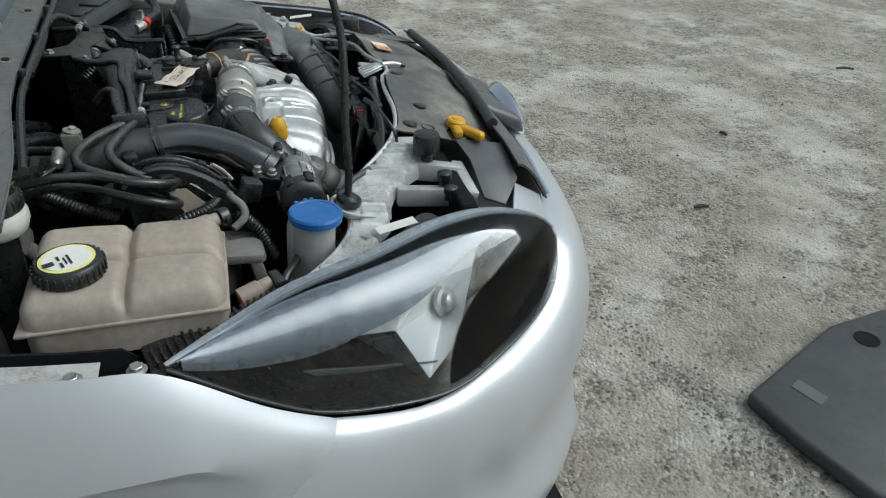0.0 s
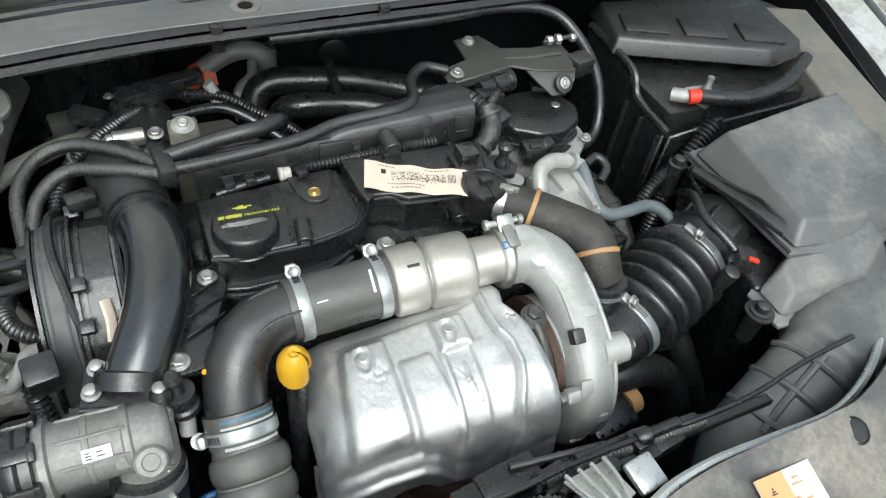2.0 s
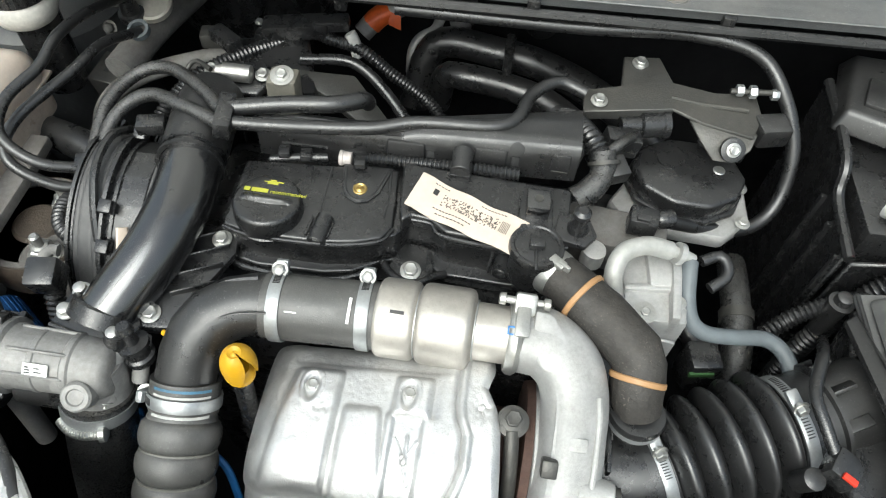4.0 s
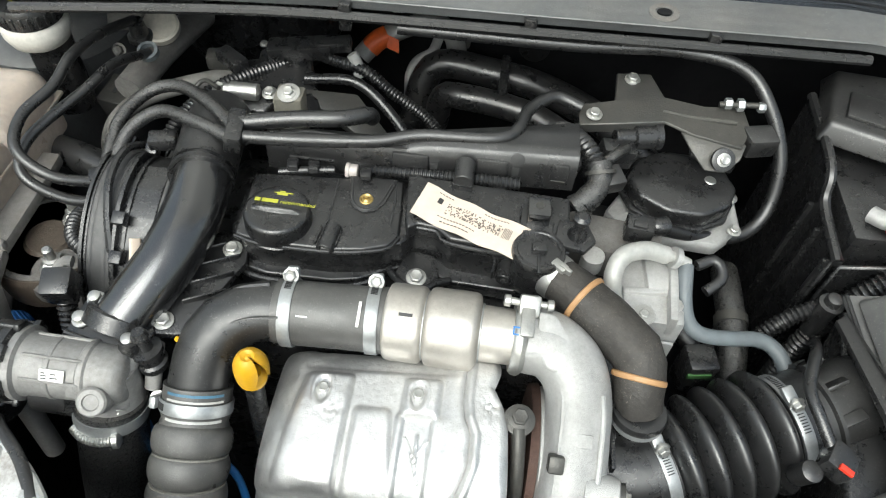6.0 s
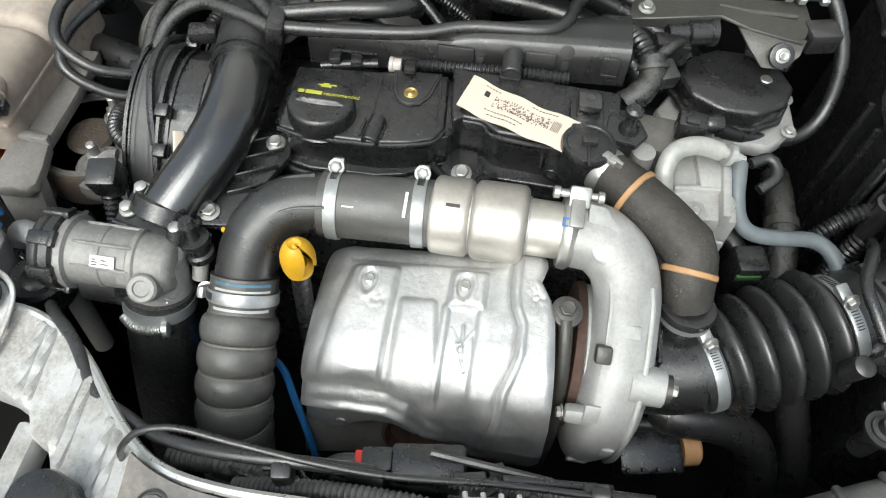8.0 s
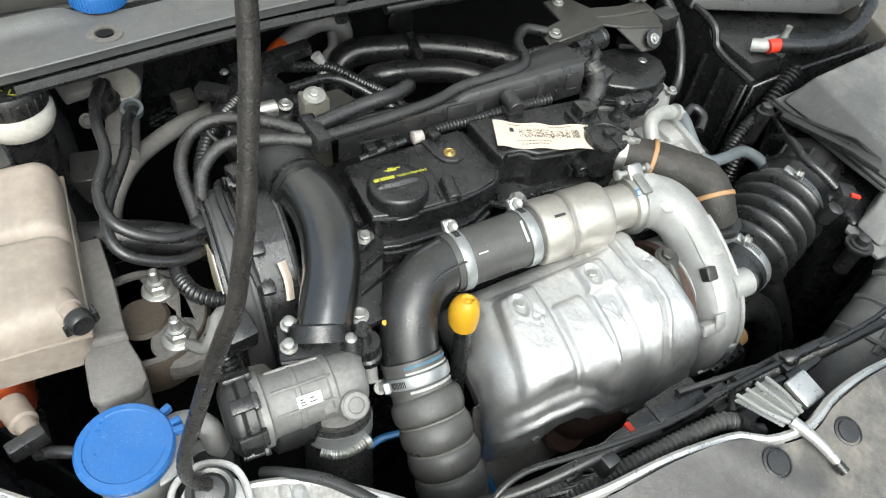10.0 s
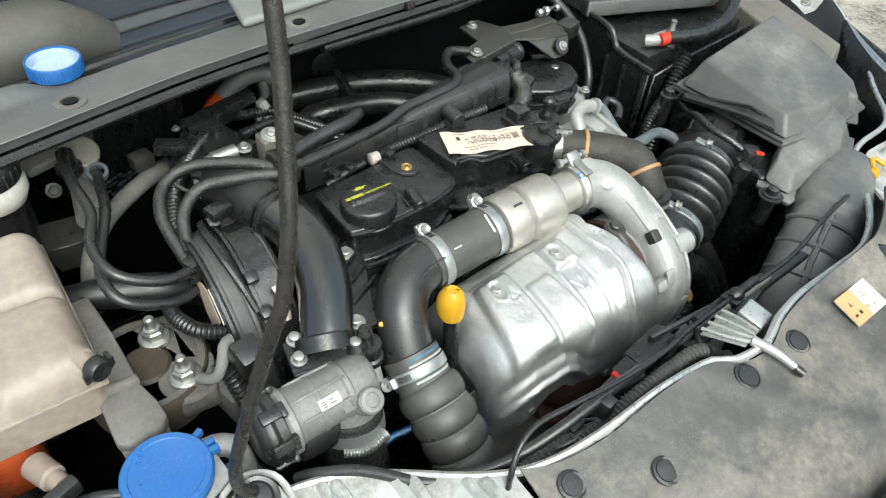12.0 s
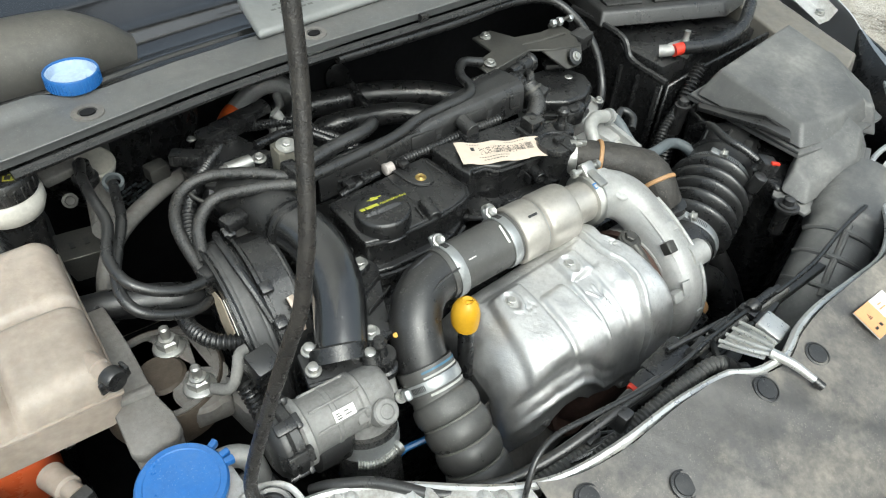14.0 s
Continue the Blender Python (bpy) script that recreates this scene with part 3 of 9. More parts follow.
grille = thing("grille_trim", (XC, -0.05, 0.70), "dark grey plastic grille surround with chrome strip and badge", "grille")
part("trim_panel", sheet(trim_pt, 40, 10, 0.004), TRIMPL, grille)
for sd in (-1, 1):
    part("chrome_strip", tube([(XC + sd * a, -0.088 - 0.05 * sd * a + 0.10 * max(0, a - 0.25), 0.714) for a in (0.155, 0.25, 0.34, 0.43)], 0.008, 8, flat=0.6), CHROME, grille, "chrome strip")
bm = slab([(XC - 0.125, 0.002, 0.796), (XC + 0.125, 0.002, 0.796), (XC + 0.125, -0.118, 0.745), (XC - 0.125, -0.118, 0.745)], (0, -0.012, -0.045), 0.016, 4)
part("badge_housing", bm, TRIMPL, grille, "dark grey badge housing")
bm = lathe((XC, -0.100, 0.712), (0, -1, 0.25), [(0.0, 0.05), (0.022, 0.058), (0.030, 0.058), (0.034, 0.054)], 40, sx=1.0)
for v in bm.verts:
    v.co.x = XC + (v.co.x - XC) * 1.9
badge = part("badge", bm, CHROME, grille, "oval chrome badge rim")
bm = lathe((XC, -0.131, 0.720), (0, -1, 0.25), [(0.0, 0.047), (0.004, 0.046), (0.007, 0.03)], 40)
for v in bm.verts:
    v.co.x = XC + (v.co.x - XC) * 1.95
part("badge_plate", bm, INK, badge, "dark oval plate")
single("bonnet_seal", tube([(XC - 0.285, 0.017, 0.808), (XC - 0.15, 0.010, 0.815), (XC, 0.008, 0.818), (XC + 0.15, 0.010, 0.815), (XC + 0.345, 0.026, 0.812)], 0.011, 12), DUSTBLACK,
       "black rubber bonnet seal along the slam panel", "seal")

# ---- slam panel ----
LIP = spline([(-0.80, 0.53, 0.795), (-0.75, 0.462, 0.795), (-0.66, 0.385, 0.79), (-0.584, 0.350, 0.787), (-0.51, 0.348, 0.787), (-0.445, 0.318, 0.792), (-0.369, 0.250, 0.812), (-0.32, 0.220, 0.828),
              (-0.259, 0.209, 0.842), (-0.183, 0.208, 0.85), (-0.118, 0.200, 0.855), (-0.095, 0.186, 0.857), (-0.05, 0.182, 0.858), (-0.010, 0.195, 0.857), (0.05, 0.204, 0.852), (0.13, 0.207, 0.845), (0.22, 0.215, 0.83),
              (0.31, 0.247, 0.812), (0.39, 0.294, 0.797), (0.458, 0.346, 0.79), (0.506, 0.362, 0.79), (0.608, 0.375, 0.79), (0.70, 0.45, 0.79), (0.80, 0.53, 0.795)], 160)
front = thing("radiator_crossmember", (XC, 0.2, 0.6), "silver painted radiator crossmember with ribs", "car panel")
part("panel_lip", tube([tuple(p) for p in LIP[::2]], 0.0046, 8, 150), LIPMETAL, front, "bright metal edge of the crossmember")


def cover_z(x, y):
    a = abs(x - XC)
    z = 0.861 - 0.18 * max(0, a - 0.15) - (0.195 - y) * 0.26 - 0.9 * max(0, 0.065 - y) ** 1.3
    z += 0.0035 * noise.noise((x * 9, y * 12, 0.0)) + 0.002 * noise.noise((x * 22, y * 26, 5.0))
    for x0, k, w, h in ((-0.205, 0.55, 0.006, 0.0045), (-0.125, -0.75, 0.005, 0.004), (0.02, 0.9, 0.006, 0.004), (0.10, -0.5, 0.007, 0.005), (0.215, 0.7, 0.006, 0.004), (-0.29, -0.3, 0.006, 0.004)):
        z += h * math.exp(-abs(x - x0 - (0.15 - y) * k - 0.012 * noise.noise((y * 14, x0 * 9, 1.0))) / w) * (0.5 + noise.noise((y * 9, x0 * 30, 0.0)))
    z += 0.004 * math.exp(-((x + 0.10 - (0.15 - y) * 0.9) / 0.02) ** 2) + 0.004 * math.exp(-((x - 0.14 + (0.15 - y) * 0.9) / 0.02) ** 2)
    return z


def lip_y(x):
    return lerp_line([(p.x, p.y) for p in LIP], x)


def cover_pt(u, v):
    x = -0.345 + 0.69 * u
    y1 = lip_y(x) - 0.006
    y = 0.012 + (y1 - 0.012) * v
    return (x, y, cover_z(x, y))


slam = thing("slam_panel_cover", (XC, 0.1, 0.78), "dusty dark grey plastic cover over the slam panel", "panel cover")
part("cover", sheet(cover_pt, 170, 56, 0.003), COVERPL, slam)
for sd in (-1, 1):
    bm = slab([(XC + sd * 0.335, 0.110, 0.806), (XC + sd * 0.335, 0.012, 0.788), (XC + sd * 0.45, 0.025, 0.772), (XC + sd * 0.525, 0.075, 0.764), (XC + sd * 0.50, 0.105, 0.766), (XC + sd * 0.40, 0.100, 0.792)], (0, 0, -0.004), 0.001, 1)
    part("corner_flap", bm, COVERPL if sd > 0 else TRIMPL, slam)
for (x, y) in ((-0.016, 0.165), (-0.103, 0.167), (-0.315, 0.190), (0.20, 0.185), (-0.235, 0.150)):
    bm = lathe((x, y, cover_z(x, y) - 0.0006), (0, -0.27, 1), [(0, 0.0140), (0.0018, 0.0138), (0.0022, 0.0125), (0.0012, 0.0118), (0.0014, 0.0105), (0.0026, 0.0100), (0.0030, 0.004)], 24)
    part("push_clip", bm, DUSTBLACK, slam, "round black push clip")
x, y = -0.315, 0.157
bm = lathe((x, y, cover_z(x, y) - 0.0045), (0, -0.27, 1), [(0, 0.012), (0.006, 0.0135), (0.0062, 0.0125), (0.001, 0.011)], 20)
part("rubber_hole", bm, FELT, slam, "open round hole")
# warning label
x0, y0 = 0.062, 0.139
o = Vector((x0, y0, cover_z(x0, y0) + 0.0050))
ux, uy = Vector((1.0, 0.03, -0.02)).normalized(), Vector((-0.03, 1.0, 0.26)).normalized()
lab = part("warning_label", slab([o, o + ux * 0.064, o + ux * 0.064 + uy * 0.036, o + uy * 0.036], (0, 0, 0.0006), 0), WHITE, slam, "white and orange warning label", False)
bars(o + Vector((0, 0, 0.001)), ux, uy, [(0.0, 0.0, 0.031, 0.036)], lab, AMBER)
bars(o + Vector((0, 0, 0.0016)), ux, uy, [(0.006, 0.008, 0.011, 0.011), (0.016, 0.008, 0.020, 0.012), (0.010, 0.020, 0.016, 0.021), (0.011, 0.022, 0.015, 0.023), (0.0125, 0.024, 0.0135, 0.026)], lab, INK)
bars(o + Vector((0, 0, 0.0016)), ux, uy, [(0.032, 0.008, 0.036, 0.012), (0.041, 0.007, 0.048, 0.0085), (0.034, 0.021, 0.046, 0.0225), (0.037, 0.026, 0.044, 0.0275)], lab, AMBER)

def bumpy(x, c, w):
    return 1 / (1 + math.exp(max(-60, min(60, -(x - c) / w))))


# aluminium-painted crossmember to the headlamp on each side
def member(sd):
    M = lambda p: p if sd < 0 else mir(p)
    top = thing("headlamp_crossmember", M((-0.5, 0.29, 0.74)), "silver painted ribbed metal headlamp support panel", "car panel")
    edge = [(-0.80, 0.47), (-0.735, 0.392), (-0.69, 0.345), (-0.645, 0.320), (-0.61, 0.318), (-0.586, 0.309), (-0.576, 0.292), (-0.530, 0.288), (-0.522, 0.278), (-0.491, 0.272), (-0.464, 0.260), (-0.452, 0.240), (-0.431, 0.232), (-0.41, 0.200), (-0.36, 0.165), (-0.345, 0.16)]
    back = [(p.x, p.y) for p in LIP]
    lipz = [(p.x, p.z) for p in LIP]

    def plate(u, v):
        x = -0.79 + 0.445 * u
        yb, yf = lerp_line(back, x) - 0.003, lerp_line(edge, x)
        if v > 0.9:  # folded front face
            k = (v - 0.9) / 0.1
            y, drop = yf - 0.002 * k, 0.024 * k
        else:
            y, drop = yb + (yf - yb) * v / 0.9, 0.0
        z = lerp_line(lipz, x) - 0.001 - 0.006 * min(1.0, v * 1.2)
        inner = bumpy(v, 0.04, 0.01) * (1 - bumpy(v, 0.86, 0.01))
        for rx, sl in ((-0.482, 0.05), (-0.424, 0.02), (-0.375, 0.05), (-0.640, 0.1), (-0.695, 0.1)):
            c = rx + sl * (yb - y)
            for off in (-0.0060, 0.0060):
                z += 0.0065 * math.exp(-((x - c - off) / 0.0021) ** 2) * inner
            z -= 0.0030 * math.exp(-((x - c) / 0.0030) ** 2) * inner
        # saddle under the prop
        z += 0.010 * (bumpy(x, -0.577, 0.002) - bumpy(x, -0.528, 0.002)) * bumpy(v, 0.22, 0.02)
        z += 0.003 * (bumpy(x, -0.573, 0.0012) - bumpy(x, -0.567, 0.0012) + bumpy(x, -0.538, 0.0012) - bumpy(x, -0.532, 0.0012)) * bumpy(v, 0.22, 0.02)
        z += 0.0010 * noise.noise((x * 45, y * 45, 0.0)) + 0.0015 * noise.noise((x * 15, y * 15, 4.0))
        return M((x, y, z - drop))

    part("panel_plate", sheet(plate, 420, 36, 0.004), PRIMER, top, "silver pressed plate with raised ribs")
    # two arms forward to the buffers
    for (p, q, w) in (((-0.40, 0.215, 0.80), (-0.408, 0.115, 0.783), 0.026), ((-0.463, 0.25, 0.782), (-0.47, 0.115, 0.770), 0.020)):
        P, Q = Vector(M(p)), Vector(M(q))
        bm = slab([P + Vector((w / 2, 0, 0)), P - Vector((w / 2, 0, 0)), Q - Vector((w / 2, 0, 0)), Q + Vector((w / 2, 0, 0))], (0, 0, -0.035), 0.004, 2)
        part("arm", bm, PRIMER, top)
    bm = slab([M(p) for p in ((-0.385, 0.130, 0.785), (-0.49, 0.130, 0.772), (-0.49, 0.108, 0.768), (-0.385, 0.108, 0.781))], (0, 0, -0.02), 0.003, 2)
    part("arm", bm, PRIMER, top)
    for (x, y, z, r) in ((-0.463, 0.165, 0.778, 0.013), (-0.500, 0.165, 0.768, 0.012)):
        bm = lathe(M((x, y, z)), (0, 0, 1), [(0, r * 0.8), (0.012, r * 0.8), (0.013, r), (0.022, r), (0.025, r * 0.6)], 18)
        part("rubber_plug", bm, RUBBER, top)
    bolt(M((-0.630, 0.335, 0.790)), (0, 0, 1), 0.009, top, PRIMER)
    bm = lathe(M((-0.395, 0.180, 0.793)), (0, 0, 1), [(-0.02, 0.012), (0.012, 0.012), (0.016, 0.019), (0.020, 0.024), (0.046, 0.024), (0.052, 0.022), (0.054, 0.016)], 28)
    tagged(single("bonnet_buffer", bm, RUBBER, "round black rubber bonnet stop buffer", "rubber buffer", "bonnet buffers"))
    bm = lathe(M((-0.512, 0.140, 0.745)), (0, 0, 1), [(-0.05, 0.016), (0.0, 0.016), (0.004, 0.012), (0.018, 0.012), (0.020, 0.014), (0.030, 0.013), (0.032, 0.008)], 20)
    single("lamp_adjuster", bm, DUSTBLACK, "black plastic headlamp adjuster stalk", "adjuster", "lamp adjusters")


member(-1)
member(1)


# ---- headlamps ----
BEZEL = mat("blue_grey_bezel", (0.13, 0.145, 0.168), 0.28, 0.35, var=0.25, scale=30, bump=0.02, rvar=0.1)
LAMPEDGE = mat("pale_lamp_flange", (0.30, 0.325, 0.355), 0.25, 0.0, var=0.15, scale=30, bump=0.02, coat=0.4)
INNERBLACK = mat("black_lamp_inner", (0.010, 0.010, 0.011), 0.3, 0.0, var=0.2, bump=0.02)


def headlamp(sd):
    M = lambda p: p if sd < 0 else mir(p)
    hl = thing("headlamp", M((-0.70, 0.25, 0.65)), "large swept-back clear headlamp with chrome reflector", "headlamp", "headlamps")
    up = spline([(-0.870, 0.607, 0.808), (-0.806, 0.537, 0.806), (-0.748, 0.462, 0.806), (-0.692, 0.350, 0.806), (-0.630, 0.236, 0.806), (-0.592, 0.140, 0.795), (-0.572, 0.06, 0.768), (-0.566, 0.000, 0.728)], 65)
    lo = spline([(-0.871, 0.606, 0.803), (-0.862, 0.50, 0.718), (-0.845, 0.409, 0.664), (-0.808, 0.256, 0.628), (-0.745, 0.150, 0.628), (-0.665, 0.052, 0.636), (-0.605, 0.002, 0.660), (-0.570, -0.004, 0.715)], 65)

    def lens(u, v, inset=0.0):
        i = min(64, int(round(u * 64)))
        a, b = up[i], lo[i]
        p = a.lerp(b, v)
        d = Vector((-0.66, -0.38, 0.65)).normalized()
        chord = (a - b).length
        p = p + d * (math.sin(math.pi * v ** 0.66) * min(0.05, chord * 0.26) - inset * math.sin(math.pi * min(1, v * 6 + 0.03) / 2))
        return M(tuple(p))

    def bezel(u, v):
        w = lerp_line([(0, 0.66), (0.25, 0.54), (0.45, 0.42), (0.62, 0.28), (0.8, 0.18), (1, 0.12)], u)
        return lens(0.03 + 0.93 * u, 0.02 + w * v, 0.010)

    def bowl(u, v):
        i = min(64, int(round(u * 64)))
        a, b = up[i], lo[i]
        deep = min(0.10, (a - b).length * 0.55)
        p = a.lerp(b, v) + Vector((0.45, 0.40, -0.35)).normalized() * math.sin(math.pi * v) ** 0.6 * deep
        return M(tuple(p))

    part("housing", sheet(bowl, 64, 14, 0.003), INNERBLACK, hl, "black headlamp housing")
    part("bezel", sheet(bezel, 64, 8, 0.002), BEZEL, hl, "blue-grey silvered inner bezel")
    ln = part("lens", sheet(lens, 64, 20, 0.0025), LENS, hl, "clear plastic lens")
    ln.visible_shadow = False
    part("rim", tube([M(tuple(p)) for p in lo[::4]], 0.0034, 8, 70), RUBBER, hl, "black rubber rim")
    part("edge_flange", sheet(lambda u, v: M(tuple(up[min(64, int(round(u * 64)))] + Vector((-0.012, -0.008, 0.004 * math.sin(math.pi * v))) * v * (0.25 + min(1.0, u * 5)) * min(1.0, 0.1 + (1 - u) * 5))), 64, 6, 0.003), LAMPEDGE, hl, "pale grey lens flange")
    # faceted chrome reflector with a bulb
    tip, knurl, crest = (-0.796, 0.380, 0.746), (-0.765, 0.321, 0.719), (-0.700, 0.255, 0.749)
    peak, high = (-0.690, 0.186, 0.757), (-0.645, 0.164, 0.772)
    right, low, deep = (-0.768, 0.230, 0.684), (-0.798, 0.279, 0.650), (-0.690, 0.225, 0.700)
    th = (0.004 if sd < 0 else -0.004, 0.004, -0.003)
    for k, f in enumerate(((tip, knurl, crest), (knurl, deep, crest), (crest, deep, peak, high), (peak, deep, right), (right, deep, low), (knurl, low, deep), (tip, low, knurl))):
        bm = slab([M(p) for p in f], th, 0.0012, 1)
        part("reflector_facet", bm, INNERBLACK if k == 6 else REFLECTOR, hl, "black inner facet" if k == 6 else "bright silvered reflector facet", False)
    bm = bmesh.new()
    K, T = Vector(knurl), Vector(tip)
    for q in range(7):
        c = K.lerp(T, 0.05 + 0.05 * q) + Vector((-0.004, -0.002, 0.006))
        tube([M(tuple(c)), M(tuple(c + Vector((0.020, -0.012, 0.018))))], 0.0011, 6, 4, bm=bm)
    part("knurled_edge", bm, REFLECTOR, hl)
    ax = Vector((-0.62, -0.62, 0.35)).normalized()
    av = tuple(ax) if sd < 0 else (-ax.x, ax.y, ax.z)
    bm = lathe(M((-0.705, 0.240, 0.712)), av, [(0, 0.018), (0.004, 0.022), (0.010, 0.022), (0.012, 0.016), (0.020, 0.013), (0.024, 0.006)], 20)
    part("bulb", bm, STEEL, hl, "bulb shield")
    # dark vane beside the reflector, bezel lines and the ribbed side marker
    part("dark_vane", slab([M(p) for p in ((-0.683, 0.172, 0.760), (-0.668, 0.150, 0.752), (-0.745, 0.190, 0.672), (-0.760, 0.216, 0.680))], th, 0.001, 1), INNERBLACK, hl)
    for q in range(4):
        part("bezel_step", tube([M((-0.835 + 0.012 * q, 0.455 - 0.005 * q, 0.735 - 0.014 * q)), M((-0.800 + 0.012 * q, 0.340, 0.690 - 0.012 * q)), M((-0.765 + 0.012 * q, 0.235, 0.655 - 0.008 * q)), M((-0.690, 0.130, 0.652 - 0.004 * q))], 0.0016, 6), TRIMPL, hl)
    part("bezel_line", tube([M((-0.640, 0.090, 0.772)), M((-0.665, 0.092, 0.735)), M((-0.690, 0.110, 0.690)), M((-0.715, 0.135, 0.655))], 0.0025, 8), TRIMPL, hl)
    bm = bmesh.new()
    for k in range(10):
        f = k / 9
        tube([M((-0.640 - 0.020 * f, 0.078 + 0.012 * f, 0.752 - 0.040 * f)), M((-0.626 - 0.012 * f, 0.056 + 0.020 * f, 0.742 - 0.040 * f))], 0.0018, 6, 4, bm=bm)
    part("side_marker", bm, REFLECTOR, hl, "ribbed side marker")
    # back shell seen from above, with its white label
    bm = slab([M(p) for p in ((-0.600, 0.165, 0.795), (-0.598, 0.235, 0.788), (-0.612, 0.290, 0.776), (-0.640, 0.310, 0.776), (-0.69, 0.342, 0.780), (-0.735, 0.392, 0.782), (-0.80, 0.475, 0.785), (-0.806, 0.52, 0.800), (-0.748, 0.45, 0.801), (-0.688, 0.345, 0.801), (-0.627, 0.236, 0.801))], (0, 0, -0.05), 0.006, 2)
    part("back_shell", bm, AIRBOX, hl, "dark plastic back shell")
    o = Vector(M((-0.610, 0.318, 0.7935)))
    ux = Vector((0.15 * -sd, -0.98, 0.12)) if sd < 0 else Vector((-0.15, -0.98, 0.12))
    uy = Vector((-0.98, -0.15, 0.05)) if sd < 0 else Vector((0.98, -0.15, 0.05))
    a = part("paper_label", slab([o, o + ux * 0.062, o + ux * 0.062 + uy * 0.022, o + uy * 0.022], (0, 0, 0.001), 0), WHITE, hl, "white paper label", False)
    # bulb cap behind
    bm = lathe(M((-0.572, 0.240, 0.735)), (0.75 * -sd, 0.55, 0.1) if sd < 0 else (-0.75, 0.55, 0.1), [(-0.04, 0.052), (0.0, 0.052), (0.006, 0.050), (0.006, 0.040), (-0.02, 0.038), (-0.021, 0.0)], 36)
    part("bulb_cover", bm, DUSTBLACK, hl, "round black bulb cover")


headlamp(-1)
headlamp(1)

# ---- bulkhead, floor and side walls of the engine bay ----
bay = thing("engine_bay", (XC, 0.7, 0.3), "dark engine bay with black bulkhead lining and side walls", "engine bay")
part("bulkhead", slab([(-0.86, 1.19, 0.20), (0.86, 1.19, 0.20), (0.86, 1.17, 0.93), (-0.86, 1.17, 0.93)], (0, 0.03, 0), 0.003, 1), FELT, bay, "black felt bulkhead lining")
part("bay_floor", slab([(-0.80, -0.02, 0.20), (0.80, -0.02, 0.20), (0.82, 1.19, 0.20), (-0.82, 1.19, 0.20)], (0, 0, -0.01), 0, 1), FELT, bay, "black undertray")
for sd in (-1, 1):
    def wall(u, v, sd=sd):
        y = 0.32 + 0.90 * u
        x = lerp_line([(0.32, 0.60), (0.52, 0.66), (0.62, 0.80), (0.9, 0.83), (1.22, 0.84)], y)
        z = 0.21 + (lerp_line([(0.32, 0.56), (0.54, 0.58), (0.64, 0.79), (0.7, 0.80), (0.9, 0.85), (1.22, 0.90)], y) - 0.21) * v
        return (XC + sd * x, y, z)
    part("side_wall", sheet(wall, 16, 8, 0.004), FELT, bay, "dark inner wing wall")
    # strut tower
    bm = lathe((XC + sd * 0.735, 0.93, 0.42), (sd * -0.05, 0.02, 1), [(0, 0.13), (0.33, 0.125), (0.372, 0.115), (0.386, 0.095), (0.388, 0.065), (0.398, 0.05), (0.402, 0.03), (0.415, 0.012)], 36)
    part("strut_tower", bm, SCUT, bay, "grey weathered strut tower")
part("radiator_wall", slab([(-0.55, 0.13, 0.22), (0.55, 0.13, 0.22), (0.55, 0.13, 0.78), (-0.55, 0.13, 0.78)], (0, 0.03, 0), 0.004, 1), FELT, bay, "black radiator fan shroud")

# ---- scuttle ----
scuttle = thing("scuttle_panel", (XC, 0.85, 0.9), "silver scuttle panel edge dusty with bolt slots", "scuttle panel")


FRONT_EDGE = [(-0.78, 0.745), (-0.62, 0.764), (-0.41, 0.806), (-0.28, 0.823), (0.0, 0.842), (0.33, 0.866), (0.78, 0.82)]


def scut(u, v):
    x = -0.78 + 1.56 * u
    y0 = lerp_line(FRONT_EDGE, x)
    deep = lerp_line([(-0.78, 0.075), (-0.56, 0.072), (-0.50, 0.052), (0.78, 0.052)], x)
    if v < 0.12:
        k = v / 0.12
        return (x, y0 + 0.003 * (1 - k), 0.944 + 0.012 * math.sin(k * math.pi / 2))
    q = (v - 0.12) / 0.88
    lift = 0.010 * bumpy(q, 0.82, 0.04) * bumpy(-x, 0.555, 0.006)
    return (x, y0 + deep * q, 0.956 + 0.008 * q + lift + 0.0006 * noise.noise((x * 30, q * 5, 0)))


part("front_flange", sheet(scut, 120, 24, 0.003), SCUT, scuttle, "dusty silver scuttle flange")


def scut2(u, v):
    x = -0.78 + 1.56 * u
    y0 = lerp_line(FRONT_EDGE, x) + lerp_line([(-0.78, 0.075), (-0.56, 0.072), (-0.50, 0.052), (0.78, 0.052)], x)
    steps = 0.006 * (bumpy(v, 0.16, 0.006) - bumpy(v, 0.24, 0.006)) + 0.010 * (bumpy(v, 0.38, 0.008) - bumpy(v, 0.46, 0.008))
    return (x, y0 + 0.26 * v, 0.962 - 0.030 * math.sin(min(1, v * 1.6) * math.pi) ** 0.8 + 0.05 * v + steps)


part("flange_lip", tube([(x, y + 0.001, 0.9555) for x, y in FRONT_EDGE[:6]], 0.0016, 6, 80), SCUT, scuttle, "bare metal edge")
part("water_tray", sheet(scut2, 60, 90, 0.003), GLOSSBLACK, scuttle, "glossy black plastic water tray")
for x in (-0.526, -0.220, 0.10, 0.38):
    y = lerp_line(FRONT_EDGE, x) + 0.022
    bm = lathe((x, y, 0.9585), (0, -0.15, 1), [(0, 0.0145), (0.0025, 0.0140), (0.0028, 0.0085), (-0.002, 0.0080)], 30, sx=1.25, cap=False)
    slot = part("slot_boss", bm, DIRTYALU, scuttle, "dull pressed ring round a slot")
    part("slot_hole", lathe((x, y, 0.9597), (0, -0.15, 1), [(0, 0.0055), (0.0018, 0.0055)], 24, sx=1.55), FELT, slot, "dark slot")
